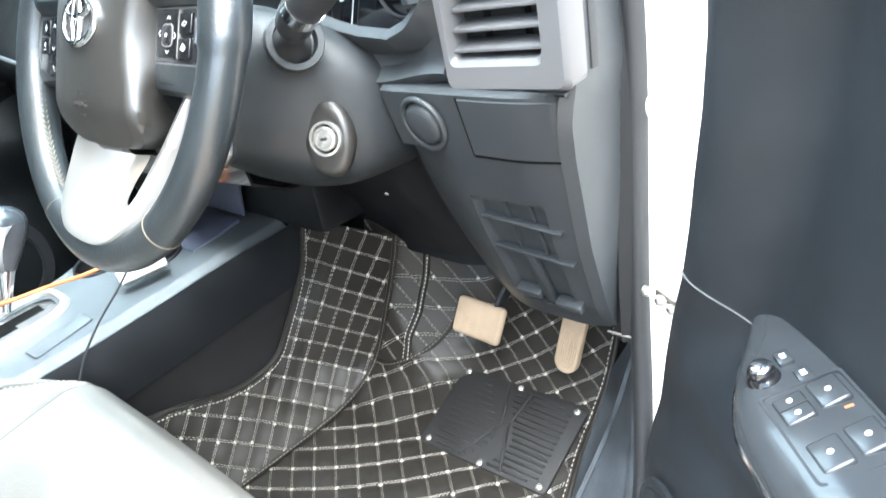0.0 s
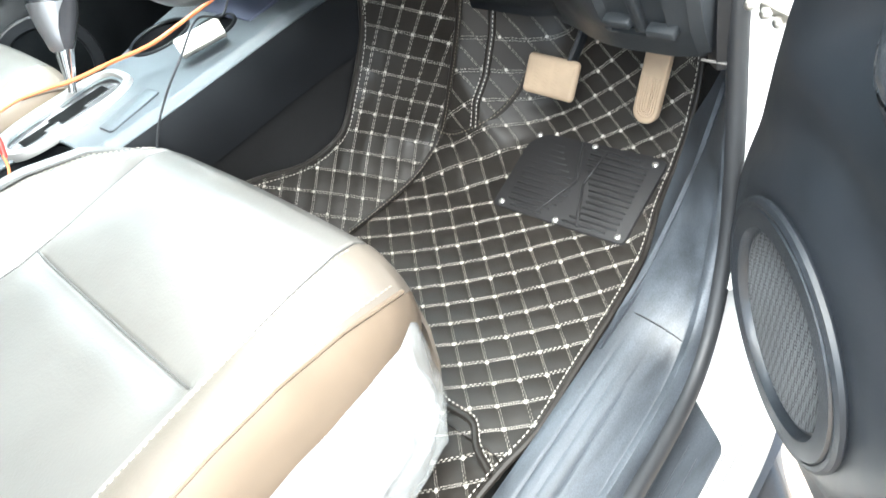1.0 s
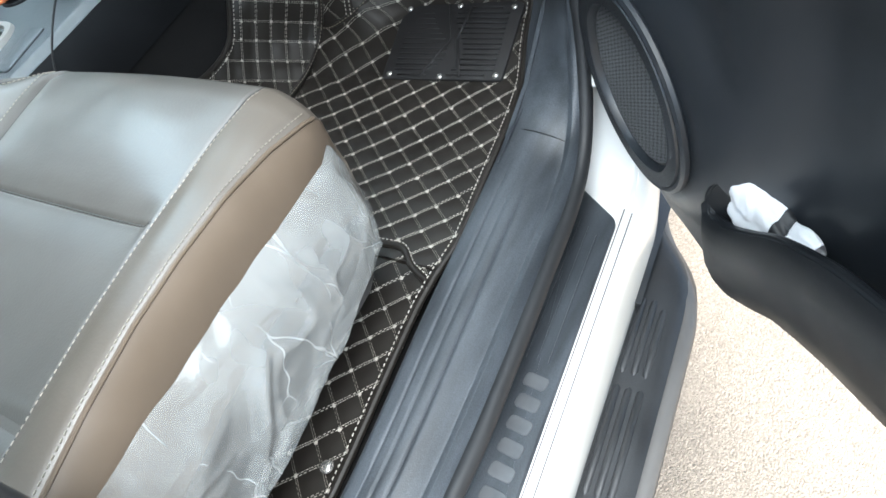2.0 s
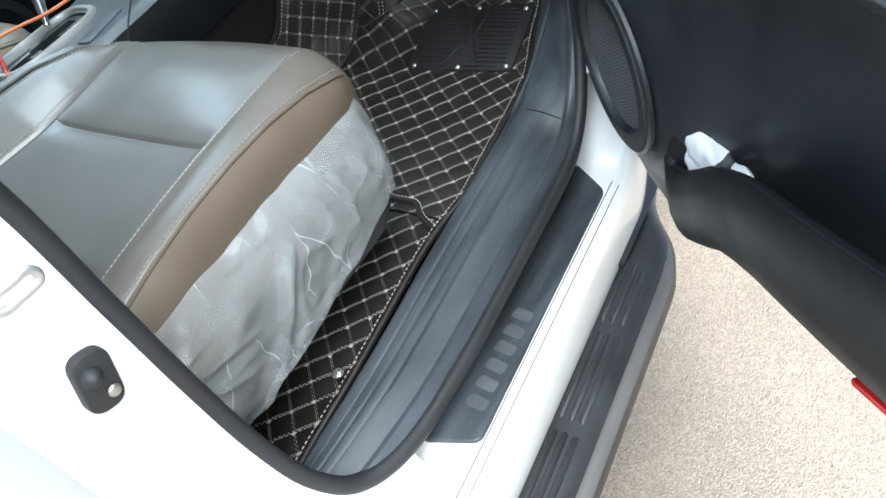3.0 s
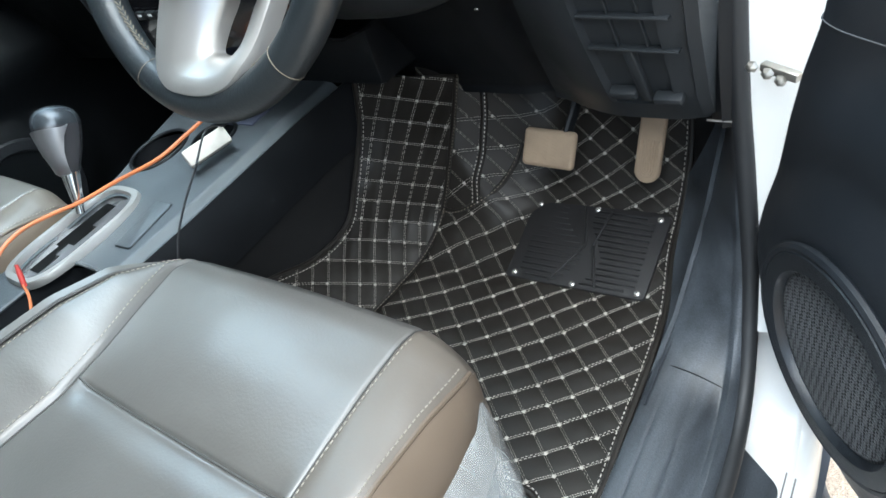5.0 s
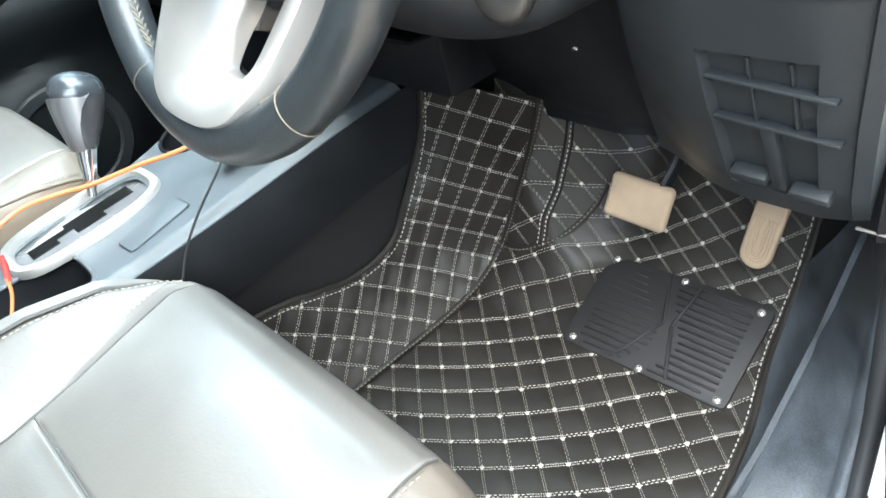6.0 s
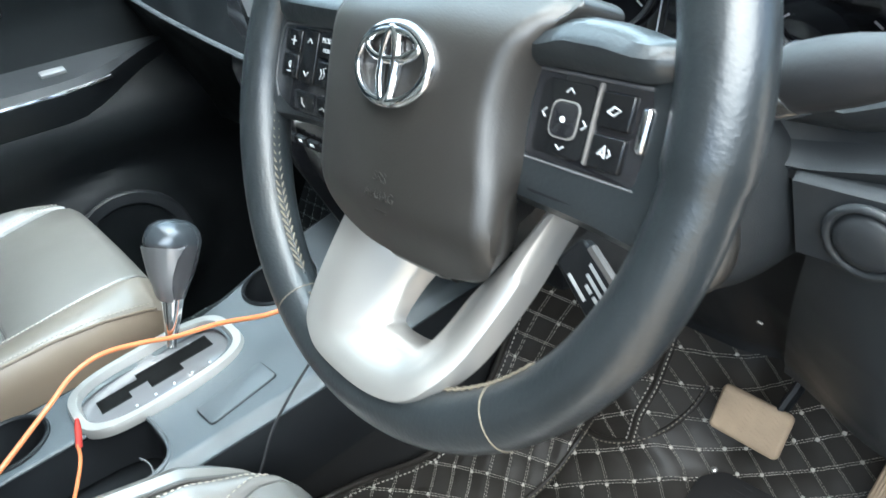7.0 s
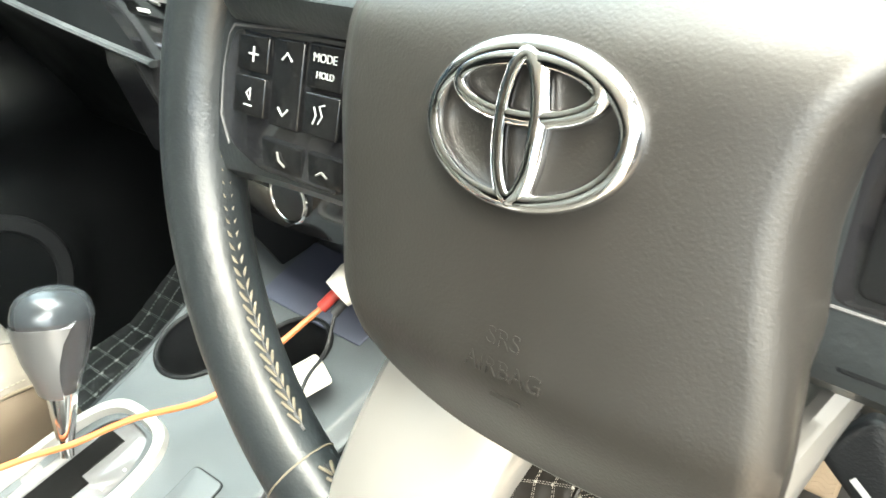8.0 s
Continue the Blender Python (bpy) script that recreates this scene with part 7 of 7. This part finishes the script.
def far_face(y, z):
    return FX + 0.05 * bump_at(z, 1.03, 0.07) + 0.03 * ease(1.2, 1.34, z) + 0.03 * (1 - ease(0.6, 1.6, ((y - 0.47) / 0.14) ** 2 + ((z - 0.79) / 0.13) ** 2))


rows = [[(far_face(y, z), y, z) for y in np.linspace(-0.6, 0.86, 50)] for z in np.linspace(0.58, 1.36, 50)]
# same shade-darkened black as the passenger dash
part("inner_panel", sheet(rows, 0.01), SHADEBLACK, far)
part("armrest", sheet([[(FX + 0.03, y, 1.15), (FX + 0.03 + 0.055 * f, y, 1.15 - 0.025 * f), (FX + 0.03 + 0.062 * f, y, 1.15 - 0.04 * f), (FX + 0.03 + 0.05 * f, y, 1.15 - 0.065 * f), (FX + 0.02, y, 1.02 + 0.11 * (1 - f))] for y, f in [(y, 1 - 0.94 * ease(0.44, 0.66, y)) for y in np.linspace(-0.5, 0.68, 40)]], 0.003), BLACK, far)
part("armrest_strip", tube([(FX + 0.092 - 0.008 * ease(0.44, 0.54, y), y, 1.112 + 0.006 * ease(0.44, 0.54, y)) for y in np.linspace(-0.5, 0.52, 24)], 0.0034, 8), CHROME, far, "chrome strip along the armrest")
part("window_switch", rbox((0.016, 0.040, 0.010), pose(FX + 0.06, 0.44, 1.140, 0, 20, 0), 0.003), VENTGREY, far)
part("door_pull", rbox((0.02, 0.10, 0.03), pose(FX + 0.02, 0.36, 1.245), 0.008), CHROME, far, "chrome door handle")
fs = basis((FX + 0.034, 0.47, 0.79), (0, 1, 0), (1, 0, 0))
part("speaker_ring", plate(oval(0.115, 0.115, 48), 0.012, fs, 0.004, 3, oval(0.088, 0.088, 48)), BLACK, far)
part("speaker_grille", plate(oval(0.088, 0.088, 40), 0.004, fs, 0.001), RUBBER, far)


# ---- passenger mat ----
pmat = thing("passenger_mat", "dark quilted passenger floor mat with pale diamond stitching", "floor mat")
quilt(0.30, 0.84, plain_pattern(3, 0.0), lambda y: -0.99, lambda y: -0.64, lambda x, y: float(np.interp(y, (0.2, 0.62, 0.76, 0.84), (0.60, 0.63, 0.70, 0.82))), "mat_panel", pmat, 90, 60, GREYTHREAD, PMAT)


# ---- cables, charger and packet on the console ----
orange = smooth_line([(-0.320, 0.05, 0.905), (-0.352, 0.12, 0.915), (-0.416, 0.211, 0.934), (-0.448, 0.249, 0.940), (-0.455, 0.285, 0.944), (-0.440, 0.325, 0.944), (-0.420, 0.358, 0.944), (-0.394, 0.403, 0.950), (-0.345, 0.450, 0.962), (-0.335, 0.50, 0.972), (-0.329, 0.567, 0.984)], 70)
oc = thing("orange_cable", "orange charging cable lying over the console", "cable")
part("cord", tube(orange, 0.0028, 8), ORANGE, oc)
part("plug", tube([(-0.329, 0.567, 0.984), (-0.322, 0.582, 0.994)], 0.0056, 12), PLUGRED, oc, "red metal plug")
o2 = thing("cable_end", "short orange cable end with a red tip in the tray", "cable")
part("cord", tube(smooth_line([(-0.345, 0.222, 0.928), (-0.339, 0.218, 0.914), (-0.330, 0.208, 0.900), (-0.318, 0.196, 0.888)], 20), 0.0019, 8), ORANGE, o2)
part("plug", tube([(-0.345, 0.222, 0.924), (-0.350, 0.228, 0.940), (-0.352, 0.231, 0.950)], [0.0034, 0.0034, 0.002], 10), PLUGRED, o2, "red metal tip")
bc = thing("black_cable", "thin black charging cable hanging over the console side", "cable")
part("cord", tube(smooth_line([(-0.316, 0.572, 0.982), (-0.300, 0.540, 0.966), (-0.262, 0.49, 0.990), (-0.240, 0.44, 0.965), (-0.238, 0.405, 0.938), (-0.240, 0.375, 0.905), (-0.236, 0.350, 0.870), (-0.240, 0.325, 0.842), (-0.250, 0.28, 0.80)], 50), 0.0016, 6), RUBBER, bc)
part("plug", tube([(-0.317, 0.570, 0.980), (-0.312, 0.584, 0.990)], 0.0045, 10), RUBBER, bc)
ch = thing("car_charger", "white round car charger in the dash socket", "charger")
part("charger_head", tube([(-0.320, 0.581, 0.994), (-0.314, 0.598, 1.002), (-0.306, 0.616, 1.011)], [0.0150, 0.0175, 0.0145], 20), WHITEPLASTIC, ch)
pk = thing("paper_packet", "small folded cream paper packet on the console", "packet")
pkm = basis((-0.308, 0.503, 0.951), (0.35, 0.92, 0.12), (-0.45, 0.1, 0.88))
part("packet", rbox((0.066, 0.030, 0.024), pkm, 0.003, 2), PAPER, pk)
part("fold_line", rbox((0.058, 0.002, 0.0252), pkm @ pose(0, 0.004, 0), 0.0004, 1), GREYTRIM, pk)


# ---- bases of the things, and the second seat ----
for ob in [o for o in scene.objects if o.type == "EMPTY" and o.parent is None]:
    low, high = Vector((1e9,) * 3), Vector((-1e9,) * 3)
    for ch_ in ob.children_recursive:
        if ch_.type == "MESH" and len(ch_.data.vertices):
            co = np.empty(len(ch_.data.vertices) * 3, np.float32)
            ch_.data.vertices.foreach_get("co", co)
            co = co.reshape(-1, 3)
            low = Vector(map(min, low, co.min(0).tolist()))
            high = Vector(map(max, high, co.max(0).tolist()))
    foot = Vector(((low.x + high.x) / 2, (low.y + high.y) / 2, low.z))
    ob.location = foot
    for c in ob.children:
        c.matrix_parent_inverse = Matrix.Translation(-foot)
second = copy_thing(driver_seat, Matrix.Translation(driver_seat.location + Vector((-0.850, 0.038, 0.006))))
second.name = "car_seat"
tagged(second, "grey leather passenger seat with taupe sides beside the console")
